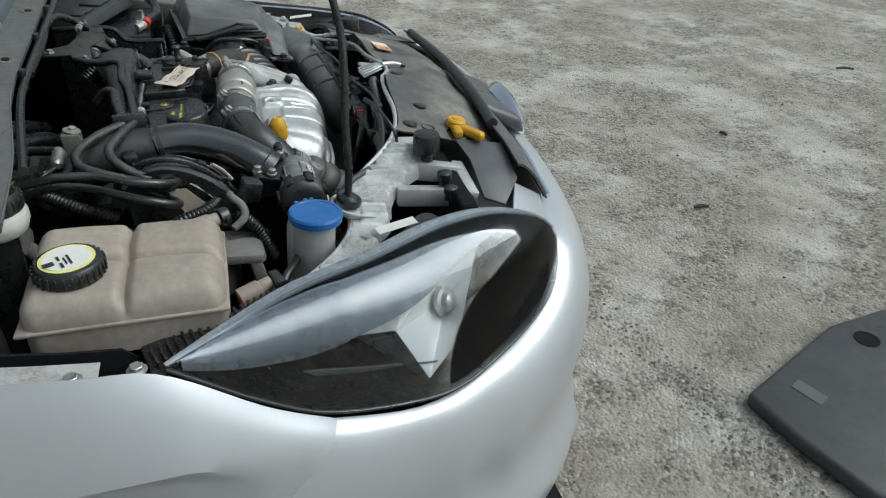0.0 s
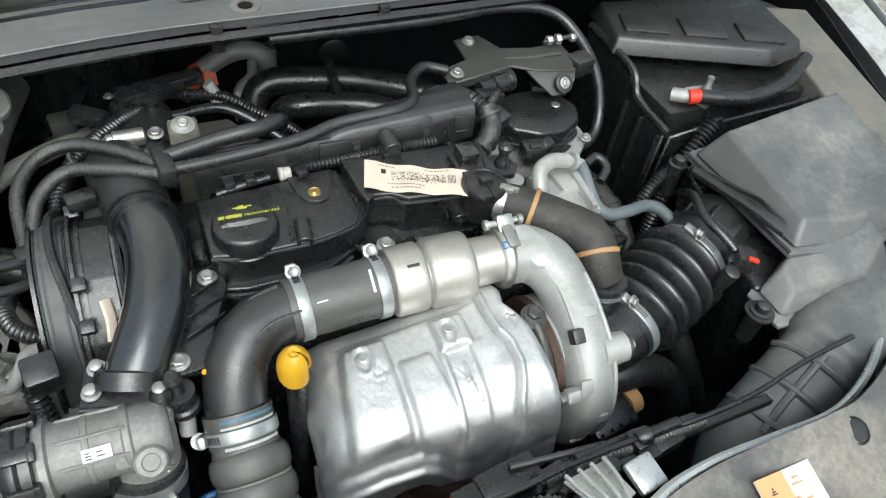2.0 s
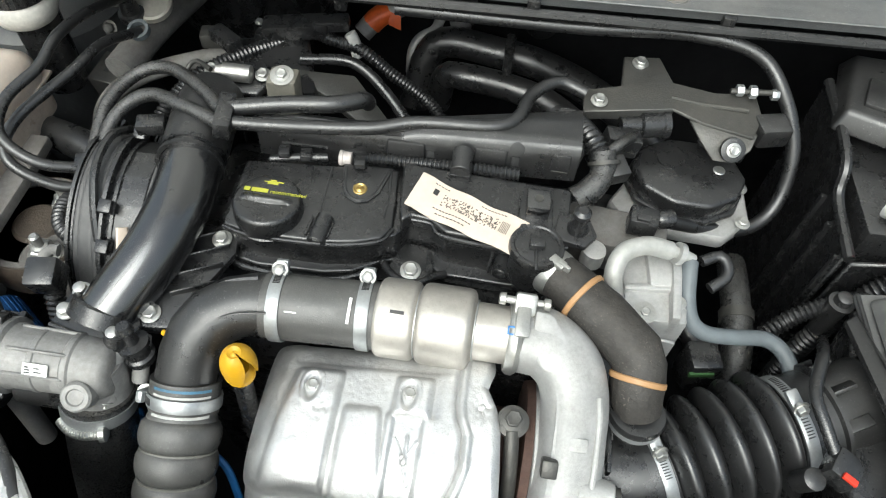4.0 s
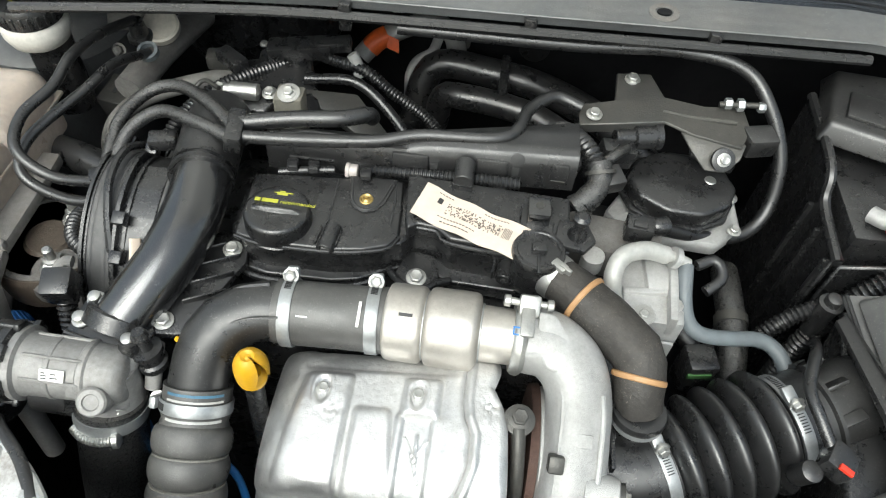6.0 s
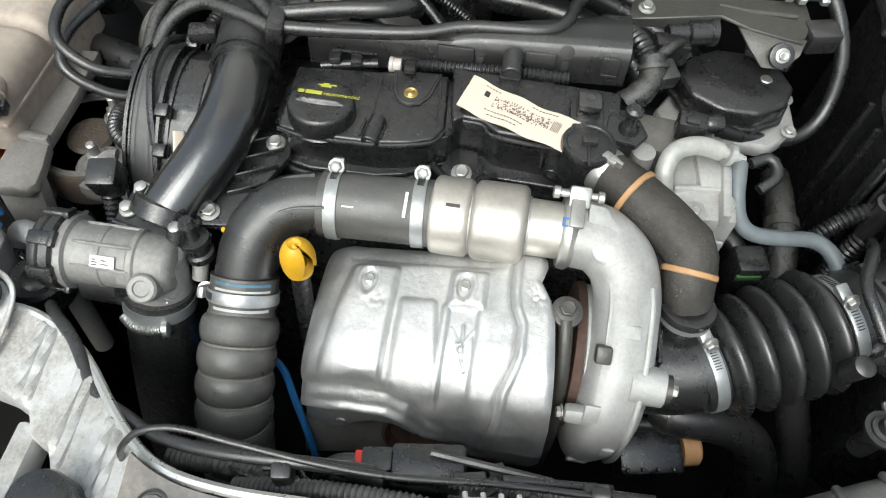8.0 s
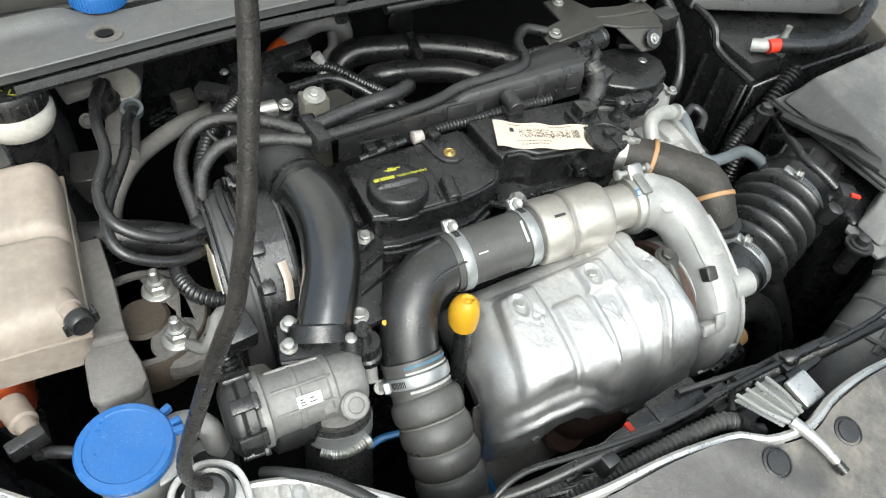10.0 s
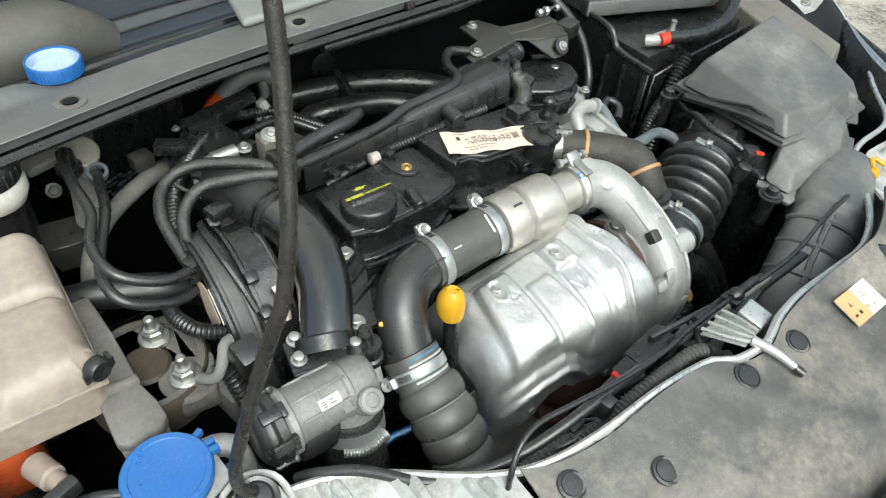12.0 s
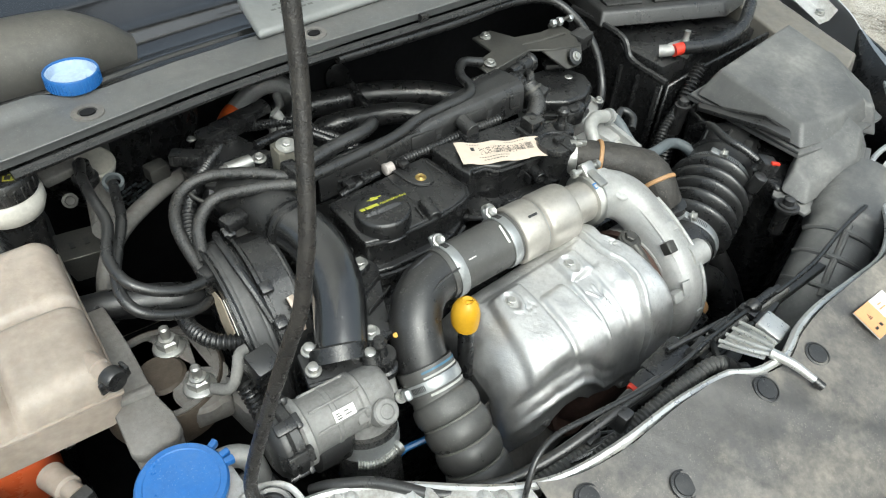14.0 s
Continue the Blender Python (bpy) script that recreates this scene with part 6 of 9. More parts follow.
# ---- intake duct and throttle ----
duct = thing("intake_duct", (-0.39, 0.53, 0.80), "glossy black plastic intake duct", "duct")
bm = tube([(-0.378, 0.630, 0.853), (-0.371, 0.600, 0.857), (-0.370, 0.560, 0.853), (-0.380, 0.515, 0.841), (-0.398, 0.478, 0.826), (-0.412, 0.452, 0.812)], 0.029, 28, rf=lambda s, u: 0.0315 - 0.003 * u)
part("duct_pipe", bm, GLOSSBLACK, duct)
for q, r in (((-0.379, 0.636, 0.853), 0.034), ((-0.377, 0.624, 0.855), 0.0345)):
    part("ring", lathe(q, (0.15, -1, 0.1), [(0, r - 0.004), (0, r), (0.006, r), (0.006, r - 0.004)], 32, cap=False), BLACK, duct)
bm = tube([(-0.395, 0.735, 0.835), (-0.390, 0.700, 0.846), (-0.383, 0.665, 0.852), (-0.379, 0.635, 0.853)], 0.032, 26, rf=lambda s, u: 0.036 - 0.002 * u)
part("duct_collar", bm, DUSTBLACK, duct, "dull black collar")
part("collar_tab", slab([(-0.362, 0.655, 0.884), (-0.330, 0.668, 0.884), (-0.322, 0.690, 0.882), (-0.365, 0.690, 0.884)], (0, 0, -0.008), 0.002, 2), BLACK, duct)

thr = thing("air_throttle", (-0.44, 0.41, 0.75), "cast aluminium air throttle with black end cover", "throttle valve")
TA = Vector((1, 0.02, -0.015)).normalized()
T0 = Vector((-0.492, 0.411, 0.799))
part("housing", lathe(T0, TA, [(0, 0.0330), (0.003, 0.0360), (0.009, 0.0360), (0.011, 0.0315), (0.016, 0.0300), (0.036, 0.0295), (0.037, 0.0305), (0.041, 0.0305), (0.042, 0.0295), (0.066, 0.0290), (0.068, 0.0310), (0.073, 0.0310), (0.075, 0.0290), (0.098, 0.0280), (0.104, 0.0240), (0.106, 0.018)], 40), THROTTLE, thr)
for a in (-0.75, 0.20, 0.95):
    c = T0 + TA * 0.044 + Vector((0, -0.0295 * math.sin(a), 0.0295 * math.cos(a)))
    part("cast_rib", box(tuple(c), (0.056, 0.0030, 0.0045), (math.degrees(a), 0.9, 1), 0.001, 1), THROTTLE, thr)
part("motor_cover", lathe(T0 - TA * 0.028, TA, [(0, 0.024), (0.003, 0.0310), (0.007, 0.0350), (0.010, 0.0370), (0.014, 0.0370), (0.016, 0.0352), (0.018, 0.0378), (0.026, 0.0378), (0.028, 0.034)], 40), DUSTBLACK, thr, "black round end cover")
for a in (-1.5, -0.6, 0.3, 1.2, 2.3, 3.6):
    c = T0 - TA * 0.008 + Vector((0, -0.0378 * math.sin(a), 0.0378 * math.cos(a)))
    clp = part("cover_clip", box(tuple(c), (0.026, 0.013, 0.006), (math.degrees(a), 0, 1), 0.002), BLACK, thr)
    part("clip_tooth", box(tuple(c + TA * 0.010), (0.006, 0.016, 0.008), (math.degrees(a), 0, 1), 0.0015), BLACK, clp)
part("gear_case", lathe((-0.486, 0.408, 0.772), (1, 0.05, -0.1), [(0, 0.020), (0.006, 0.030), (0.040, 0.031), (0.048, 0.024)], 28), DUSTBLACK, thr, "dark lower gear case")
part("bore", lathe((-0.4140, 0.405, 0.742), (0.02, 0.20, 1), [(0, 0.0300), (0.006, 0.0320), (0.012, 0.0300), (0.050, 0.0305), (0.062, 0.0300)], 36), THROTTLE, thr)
bm = lathe((-0.4060, 0.3800, 0.8050), (0.10, -0.62, 0.78), [(-0.010, 0.0150), (0.004, 0.0140), (0.006, 0.0120), (0.0065, 0.0080), (0.0050, 0.0070), (0.0055, 0.003)], 28)
part("side_boss", bm, THROTTLE, thr, "round cast side boss")
part("boss_web", box((-0.4240, 0.3880, 0.8080), (0.020, 0.006, 0.018), (-35, 0, 0), 0.002), THROTTLE, thr)
bars((-0.4215, 0.3722, 0.7975), (1, 0.02, 0), (0, 0.78, 0.62), [(0.004, 0.0, 0.016, 0.0022), (0.004, 0.0045, 0.014, 0.0067)], thr, DULLSTEEL, 0.0040)
part("duct_flange", slab([(-0.458, 0.440, 0.806), (-0.384, 0.424, 0.808), (-0.372, 0.452, 0.809), (-0.392, 0.484, 0.812), (-0.450, 0.482, 0.811)], (0, 0, 0.009), 0.003, 2), BLACK, thr, "black plastic flange")
part("flange_rim", tube([(-0.456, 0.440, 0.8155), (-0.420, 0.432, 0.8160), (-0.384, 0.425, 0.8170)], 0.0030, 8), BLACK, thr)
part("flange_collar", lathe((-0.413, 0.455, 0.810), (0.25, 0.75, 0.6), [(0, 0.0335), (0.016, 0.0325), (0.018, 0.0300)], 32), BLACK, thr)
for p, h in (((-0.4450, 0.4540, 0.8140), 0.004), ((-0.3890, 0.4360, 0.8160), 0.006), ((-0.4380, 0.4760, 0.8180), 0.004)):
    bm = lathe(p, (0, -0.1, 1), [(0, 0.0070), (h, 0.0070), (h + 0.001, 0.0088), (h + 0.003, 0.0088), (h + 0.0035, 0.0062), (h + 0.010, 0.0060), (h + 0.011, 0.0045)], 12)
    part("flange_bolt", bm, STEEL, thr)
for p, q, r in (((-0.3885, 0.4350, 0.8150), (-0.3960, 0.3950, 0.7700), 0.0085), ((-0.3700, 0.4440, 0.8100), (-0.3740, 0.4180, 0.7700), 0.0080)):
    part("bolt_column", tube([p, q], r, 18), THROTTLE, thr)
bolt((-0.3985, 0.3925, 0.7690), (-0.1, -0.70, -0.55), 0.0085, thr)
part("column_head", lathe((-0.3890, 0.4310, 0.8160), (0.1, 0.5, 0.8), [(0, 0.0105), (0.010, 0.0105), (0.012, 0.008)], 20), BLACK, thr, "black bolt boss")
nrm, ux, uy = Vector((0, -0.66, 0.751)), TA, Vector((0, 0.751, 0.66))
o = T0 + TA * 0.036 + nrm * 0.0308 - uy * 0.0055
lb = part("paper_label", slab([o, o + ux * 0.023, o + ux * 0.023 + uy * 0.011, o + uy * 0.011], nrm * 0.0008, 0), WHITE, thr, "small white label", False)
bars(o + nrm * 0.0010, ux, uy, [(0.0025, 0.002, 0.0075, 0.003), (0.0025, 0.0045, 0.0075, 0.0055), (0.0025, 0.007, 0.006, 0.008), (0.011, 0.003, 0.018, 0.004), (0.011, 0.0065, 0.016, 0.0075)], lb)
th = thing("throttle_hose", (-0.42, 0.37, 0.55), "black textured rubber hose below the throttle", "hose")
TP = [(-0.4150, 0.406, 0.760), (-0.419, 0.390, 0.715), (-0.424, 0.370, 0.66), (-0.43, 0.345, 0.58), (-0.44, 0.33, 0.48)]
part("hose", tube(TP, 0.0345, 32), BRAID, th)
ax = (Vector(TP[0]) - Vector(TP[1])).normalized()
c = Vector(TP[0]).lerp(Vector(TP[1]), 0.30)
part("clamp_band", lathe(c - ax * 0.007, ax, [(0, 0.0346), (0, 0.0358), (0.014, 0.0358), (0.014, 0.0346)], 44, cap=False), CLAMPMETAL, th, "steel spring clamp band")
pts = [c + Vector((0.0375 * math.sin(w), -0.0375 * math.cos(w), 0)) + ax * 0.001 for w in (-0.75, -0.45, -0.15, 0.15, 0.42)]
part("clamp_spring", corrugated(pts, 0.0058, 0.0030, 0.0014, 12), STEEL, th, "bright coil spring")
lathe_end = lathe(pts[-1], pts[-1] - pts[-2], [(0, 0.005), (0.001, 0.0085), (0.006, 0.0085), (0.008, 0.005)], 14)
part("clamp_nut", lathe_end, STEEL, th)

# temperature sensor and mounting plate beside the elbow
pl = thing("engine_bracket_cover", (-0.40, 0.53, 0.78), "ribbed black plastic bracket with bolts", "bracket")
part("plate", slab([(-0.350, 0.575, 0.824), (-0.315, 0.572, 0.824), (-0.310, 0.545, 0.822), (-0.330, 0.500, 0.818), (-0.345, 0.455, 0.815), (-0.385, 0.450, 0.815), (-0.392, 0.478, 0.816)], (0, 0, -0.010), 0.003, 2), BLACK, pl)
for k in range(4):
    y = 0.515 + 0.022 * k
    part("rib", slab([(-0.318, y - 0.01, 0.818), (-0.358, y - 0.028, 0.815), (-0.358, y - 0.025, 0.815), (-0.318, y - 0.007, 0.818)], (0, 0, 0.009), 0.001, 1), BLACK, pl)
bolt((-0.328, 0.557, 0.824), (0, -0.1, 1), 0.0095, pl)
bolt((-0.369, 0.466, 0.817), (0, -0.1, 1), 0.0095, pl)
bm = lathe((-0.372, 0.432, 0.790), (-0.1, 0.1, 1), [(0, 0.014), (0.008, 0.015), (0.010, 0.012), (0.020, 0.012), (0.022, 0.015), (0.027, 0.015), (0.028, 0.007), (0.040, 0.006), (0.046, 0.0085), (0.052, 0.006)], 18)
single("vacuum_stub", bm, BLACK, "black plastic sensor stub beside the elbow", "sensor")

# ---- left-hand intake manifold shells ----
man = thing("timing_cover", (-0.45, 0.56, 0.70), "curved dark plastic timing belt cover shells", "timing cover")
TCP = spline([(0, 0.676, 0.795), (0, 0.668, 0.832), (0, 0.640, 0.855), (0, 0.600, 0.857), (0, 0.558, 0.838), (0, 0.522, 0.802), (0, 0.500, 0.75), (0, 0.495, 0.70)], 61)


def tshell(x0, x1, drop, edge=0.003):
    def fn(u, v):
        i = int(round(v * 60))
        p, t = TCP[i], (TCP[min(60, i + 1)] - TCP[max(0, i - 1)]).normalized()
        nrm = Vector((0, -t.z, t.y))
        if nrm.dot(Vector((0, -0.4, 0.9))) < 0:
            nrm = -nrm
        e = 2 * u - 1
        h = -drop - edge * abs(e) ** 14 - 0.0015 * math.exp(-((abs(e) - 0.55) / 0.06) ** 2)
        q = p + nrm * h
        return (x0 + (x1 - x0) * u, q.y, q.z)
    return fn


part("shell", sheet(tshell(-0.479, -0.452, 0.004), 20, 60, 0.004), SHELLPL, man, "dull grey curved outer shell")
part("shell", sheet(tshell(-0.436, -0.407, 0.010), 20, 60, 0.004), SHELLPL, man, "dull grey curved inner shell")
def ribbon(x0, x1, lift, depth):
    """A thin upright wall that follows the cover's curve."""
    bm, rows = bmesh.new(), []
    for i in range(2, 58):
        p, t = TCP[i], (TCP[i + 1] - TCP[i - 1]).normalized()
        nrm = Vector((0, -t.z, t.y))
        if nrm.dot(Vector((0, -0.4, 0.9))) < 0:
            nrm = -nrm
        hi, lo = p + nrm * lift, p - nrm * depth
        rows.append([bm.verts.new((x, q.y, q.z)) for x, q in ((x0, lo), (x0, hi), (x1, hi), (x1, lo))])
    for r, q in zip(rows, rows[1:]):
        for k in range(4):
            bm.faces.new((r[k], r[(k + 1) % 4], q[(k + 1) % 4], q[k]))
    bm.faces.new(rows[0])
    bm.faces.new(rows[-1][::-1])
    return bm


for x, lift in ((-0.4825, 0.003), (-0.4475, 0.005), (-0.4405, -0.002)):
    part("seam", ribbon(x - 0.0018, x + 0.0018, lift, 0.02), BLACK, man)
for x in (-0.479, -0.452, -0.436, -0.407):
    part("shell_lip", tube([(x, p.y, p.z - (0.001 if x < -0.445 else 0.008)) for p in TCP[2:56:5]], 0.0018, 6, 50), BLACK, man)
part("side_plate", slab([(-0.481, p.y, p.z - 0.004) for p in TCP[4:58:6]] + [(-0.481, 0.56, 0.66), (-0.481, 0.66, 0.68)], (0.07, 0, 0), 0.001, 1), BLACK, man, "dark end plate")
part("shell_pipe", tube([(-0.455, 0.664, 0.850), (-0.462, 0.635, 0.868), (-0.462, 0.595, 0.866), (-0.456, 0.560, 0.846), (-0.450, 0.535, 0.82)], 0.0045, 8), BLACK, man)
part("cream_tie", tube([(-0.424, 0.545, 0.836), (-0.422, 0.530, 0.822), (-0.424, 0.518, 0.806)], 0.006, 8, flat=0.5), CREAM, man, "cream cable tie")
for y, z in ((0.655, 0.853), (0.56, 0.846), (0.53, 0.818)):
    part("shell_clip", box((-0.443, y, z), (0.014, 0.014, 0.012), (25, 0, 0), 0.002), BLACK, man)
part("top_clip", box((-0.432, 0.662, 0.862), (0.030, 0.020, 0.016), (0, 0, 15), 0.003), BLACK, man)
lb = part("old_label", slab([(-0.4870, 0.612, 0.829), (-0.4850, 0.585, 0.829), (-0.4850, 0.5485, 0.788), (-0.4875, 0.562, 0.770), (-0.4880, 0.590, 0.785)], (-0.0015, 0, 0.0), 0), mat("dirty_cream_label", (0.40, 0.34, 0.26), 0.6, dust=0.5, bump=0.05), man, "dirty cream label", False)
part("white_tag", slab([(-0.4850, 0.578, 0.836), (-0.4850, 0.5690, 0.832), (-0.4850, 0.546, 0.806), (-0.4850, 0.552, 0.814)], (-0.001, 0, 0.0), 0), WHITE, man, "white barcode tag", False)
part("green_tab", box((-0.484, 0.548, 0.780), (0.006, 0.016, 0.014), (20, 0, 0), 0.002), TEAL, man)

# ---- breather hose with tan bands ----
br = thing("breather_hose", (0.07, 0.49, 0.80), "rough wrapped breather hose with two tan bands", "hose")
HP = [(0.004, 0.557, 0.853), (0.022, 0.543, 0.853), (0.045, 0.524, 0.851), (0.069, 0.504, 0.847), (0.084, 0.490, 0.843), (0.0905, 0.478, 0.836), (0.0895, 0.466, 0.829), (0.093, 0.456, 0.815), (0.096, 0.450, 0.806)]
bm = tube(HP, 0.0215, 22, rf=lambda s, u: 0.0222 + 0.0042 * math.sin(u * 3.0) + 0.0010 * math.sin(u * 46) + 0.0012 * math.sin(u * 23) - 0.0015 * max(0.0, u - 0.8) * 5)
for v in bm.verts:
    v.co += Vector((noise.noise(v.co * 75), noise.noise(v.co * 75 + Vector((9, 0, 0))), noise.noise(v.co * 75 + Vector((0, 9, 0))))) * 0.0024
part("hose", bm, HEATHOSE, br)
for f, w in ((0.24, 0.0270), (0.80, 0.0262)):
    q = spline(HP, 41)
    i = int(f * 40)
    part("band", lathe(q[i], q[i + 1] - q[i - 1], [(-0.003, w - 0.0012), (-0.002, w), (0.002, w), (0.003, w - 0.0012)], 28), TANBAND, br, "tan rubber band")
part("steel_clip", lathe((-0.001, 0.561, 0.853), (0.8, -0.6, 0), [(0, 0.0215), (0.0, 0.0230), (0.002, 0.0238), (0.010, 0.0238), (0.012, 0.0230), (0.012, 0.0215)], 30), STEEL, br)
part("clip_tooth", box((0.004, 0.552, 0.8775), (0.010, 0.016, 0.006), (0, 0, 52), 0.0015), STEEL, br)
part("clip_tooth", box((0.010, 0.5475, 0.8785), (0.004, 0.013, 0.008), (0, 0, 52), 0.001), STEEL, br)
part("frayed_edge", tube([(0.083, 0.462, 0.822), (0.077, 0.466, 0.826), (0.072, 0.470, 0.824)], 0.0045, 8), ORANGE, br, "frayed orange lining")
part("cuff", lathe((0.0968, 0.4485, 0.804), (0.03, -0.15, -1), [(-0.004, 0.022), (-0.003, 0.0255), (0.001, 0.0268), (0.005, 0.0262), (0.006, 0.0240), (0.014, 0.0235), (0.014, 0.020)], 30), RUBBER, br)
part("cuff_band", lathe((0.0970, 0.4477, 0.799), (0.03, -0.15, -1), [(0, 0.0240), (0, 0.0256), (0.007, 0.0256), (0.007, 0.0240)], 34, cap=False), CLAMPMETAL, br, "thin steel band")
part("stub", lathe((0.098, 0.446, 0.793), (0.02, -0.12, -1), [(0, 0.0175), (0.030, 0.0185), (0.05, 0.028)], 26), BLACK, br)

# ---- intake bellows and air meter ----
ib = thing("intake_bellows", (0.16, 0.43, 0.74), "large black rubber intake bellows with steel clamps", "intake hose")
b0, b1 = Vector((0.117, 0.416, 0.742)), Vector((0.262, 0.480, 0.768))
ba = (b1 - b0).normalized()
part("inlet_pipe", tube([(0.050, 0.412, 0.735), (0.090, 0.412, 0.739), (0.121, 0.4178, 0.7427)], 0.0440, 32), BLACK, ib)
part("inlet_fin", box((0.075, 0.420, 0.782), (0.004, 0.05, 0.014), (0, 0, 0), 0.001), BLACK, ib)
IBP = [b0.lerp(b1, f) + Vector((0, 0, 0.003 * math.sin(f * 3.14))) for f in (0, 0.15, 0.35, 0.55, 0.75, 0.9, 1.0)]


def ibr(s, u):
    """Smooth cuffs at both ends and five deep folds between."""
    if s < 0.022:
        return 0.0445
    if s > 0.137:
        return 0.0500
    k = (s - 0.022) / 0.0230
    return 0.0405 + (0.0185 + 0.0010 * int(k)) * max(0.0, math.sin(math.pi * (k % 1.0))) ** 0.8


part("bellows", tube(IBP, 0.05, 48, 200, ibr), RUBBER, ib)
clamp(b0 + ba * 0.012, ba, 0.0450, 0.012, ib, (0.0, 0.25, 1))
clamp(b0 + ba * 0.147, ba, 0.0508, 0.012, ib, (0.0, 0.20, 1))
am = thing("air_meter", (0.29, 0.49, 0.78), "black plastic air mass meter housing with a red clip", "air meter")
part("housing", lathe(b0 + ba * 0.148, ba, [(0, 0.050), (0.03, 0.050), (0.032, 0.054), (0.036, 0.054), (0.038, 0.047), (0.085, 0.047)], 36), DUSTBLACK, am)
for k in range(9):
    a = 2 * math.pi * k / 9
    s = ba.orthogonal().normalized()
    t = ba.cross(s)
    c = b0 + ba * 0.194 + (s * math.cos(a) + t * math.sin(a)) * 0.05
    part("fin", box(c, (0.026, 0.004, 0.012), (math.degrees(a), -18, 26), 0.001), DUSTBLACK, am)
part("plug", box((0.268, 0.418, 0.822), (0.026, 0.028, 0.024), (0, 10, -30), 0.003), BLACK, am)
part("plug_cable", tube([(0.262, 0.430, 0.828), (0.252, 0.450, 0.838), (0.246, 0.478, 0.842), (0.262, 0.52, 0.836), (0.285, 0.56, 0.80)], 0.006, 10), BLACK, am)
part("plug_lock", box((0.267, 0.405, 0.8350), (0.013, 0.006, 0.004), (0, 10, -30), 0.001), RED, am, "red lock tab")
part("screw_boss", lathe((0.243, 0.412, 0.795), (0.1, -0.2, 1), [(0, 0.010), (0.025, 0.010), (0.027, 0.007)], 16), DUSTBLACK, am)

# ---- air filter box ----
ab = thing("air_filter_box", (0.42, 0.48, 0.66), "dusty grey plastic air filter box with snorkel", "air filter box")


def lidf(poly_lo, poly_hi, bev=0.012):
    bm = bmesh.new()
    lo = [bm.verts.new(p) for p in poly_lo]
    # the top is flat: least-squares plane through its corners
    A = np.array([(x, y, 1.0) for x, y, z in poly_hi])
    c = np.linalg.lstsq(A, np.array([z for x, y, z in poly_hi]), rcond=None)[0]
    hi = [bm.verts.new((x, y, float(c[0] * x + c[1] * y + c[2]))) for x, y, z in poly_hi]
    n = len(lo)
    bm.faces.new(lo[::-1])
    bm.faces.new(hi)
    for i in range(n):
        bm.faces.new((lo[i], lo[(i + 1) % n], hi[(i + 1) % n], hi[i]))
    bmesh.ops.recalc_face_normals(bm, faces=bm.faces)
    bmesh.ops.bevel(bm, geom=bm.edges, offset=bev, segments=3, affect="EDGES", profile=0.6, clamp_overlap=True)
    return bm


lid = part("lid", lidf([(0.316, 0.592, 0.836), (0.331, 0.406, 0.834), (0.420, 0.392, 0.836), (0.520, 0.400, 0.838), (0.585, 0.500, 0.838), (0.580, 0.630, 0.838)],
                       [(0.337, 0.577, 0.890), (0.350, 0.428, 0.852), (0.415, 0.410, 0.862), (0.490, 0.415, 0.876), (0.540, 0.500, 0.886), (0.545, 0.600, 0.892)], 0.006), AIRBOX, ab, "dusty grey lid")
part("lid_bulge", lidf([(0.46, 0.42, 0.82), (0.500, 0.375, 0.815), (0.555, 0.42, 0.82), (0.60, 0.53, 0.83), (0.54, 0.58, 0.83)],
                       [(0.470, 0.440, 0.872), (0.502, 0.398, 0.856), (0.540, 0.430, 0.862), (0.575, 0.525, 0.874), (0.535, 0.560, 0.884)], 0.007), AIRBOX, lid, "rounded side bulge")
part("lid_lobe", lidf([(0.331, 0.412, 0.800), (0.288, 0.392, 0.786), (0.296, 0.352, 0.780), (0.420, 0.342, 0.794), (0.472, 0.372, 0.812), (0.450, 0.430, 0.815)],
                      [(0.346, 0.415, 0.848), (0.312, 0.396, 0.808), (0.318, 0.368, 0.803), (0.408, 0.356, 0.826), (0.448, 0.382, 0.846), (0.440, 0.428, 0.860)], 0.005), AIRBOX, lid, "low front lobe")
part("seam_flange", slab([(0.308, 0.600, 0.826), (0.322, 0.402, 0.824), (0.420, 0.384, 0.826), (0.530, 0.390, 0.828), (0.596, 0.50, 0.828), (0.590, 0.64, 0.828)], (0, 0, 0.007), 0.002, 2), AIRBOX, ab)
part("lobe_flange", slab([(0.326, 0.420, 0.783), (0.279, 0.395, 0.774), (0.288, 0.343, 0.769), (0.424, 0.333, 0.783), (0.482, 0.366, 0.800), (0.456, 0.43, 0.800)], (0, 0, 0.006), 0.002, 2), AIRBOX, ab)
part("seam_line", tube([(0.3095, 0.598, 0.8345), (0.3165, 0.500, 0.8330), (0.3235, 0.404, 0.8325)], 0.0022, 6, 30), INK, ab)
part("lower_box", lidf([(0.350, 0.58, 0.55), (0.56, 0.61, 0.55), (0.56, 0.45, 0.55), (0.45, 0.38, 0.55), (0.35, 0.37, 0.55), (0.31, 0.40, 0.55)],
                       [(0.314, 0.596, 0.826), (0.584, 0.634, 0.826), (0.590, 0.50, 0.826), (0.525, 0.396, 0.826), (0.345, 0.370, 0.778), (0.288, 0.395, 0.778)], 0.006), BLACK, ab, "black lower box")
for x in (0.345, 0.385, 0.425):
    part("lobe_notch", box((x, 0.336, 0.790 + 0.1 * (x - 0.345)), (0.010, 0.006, 0.010), (0, -6, -4), 0.001), AIRBOX, ab)
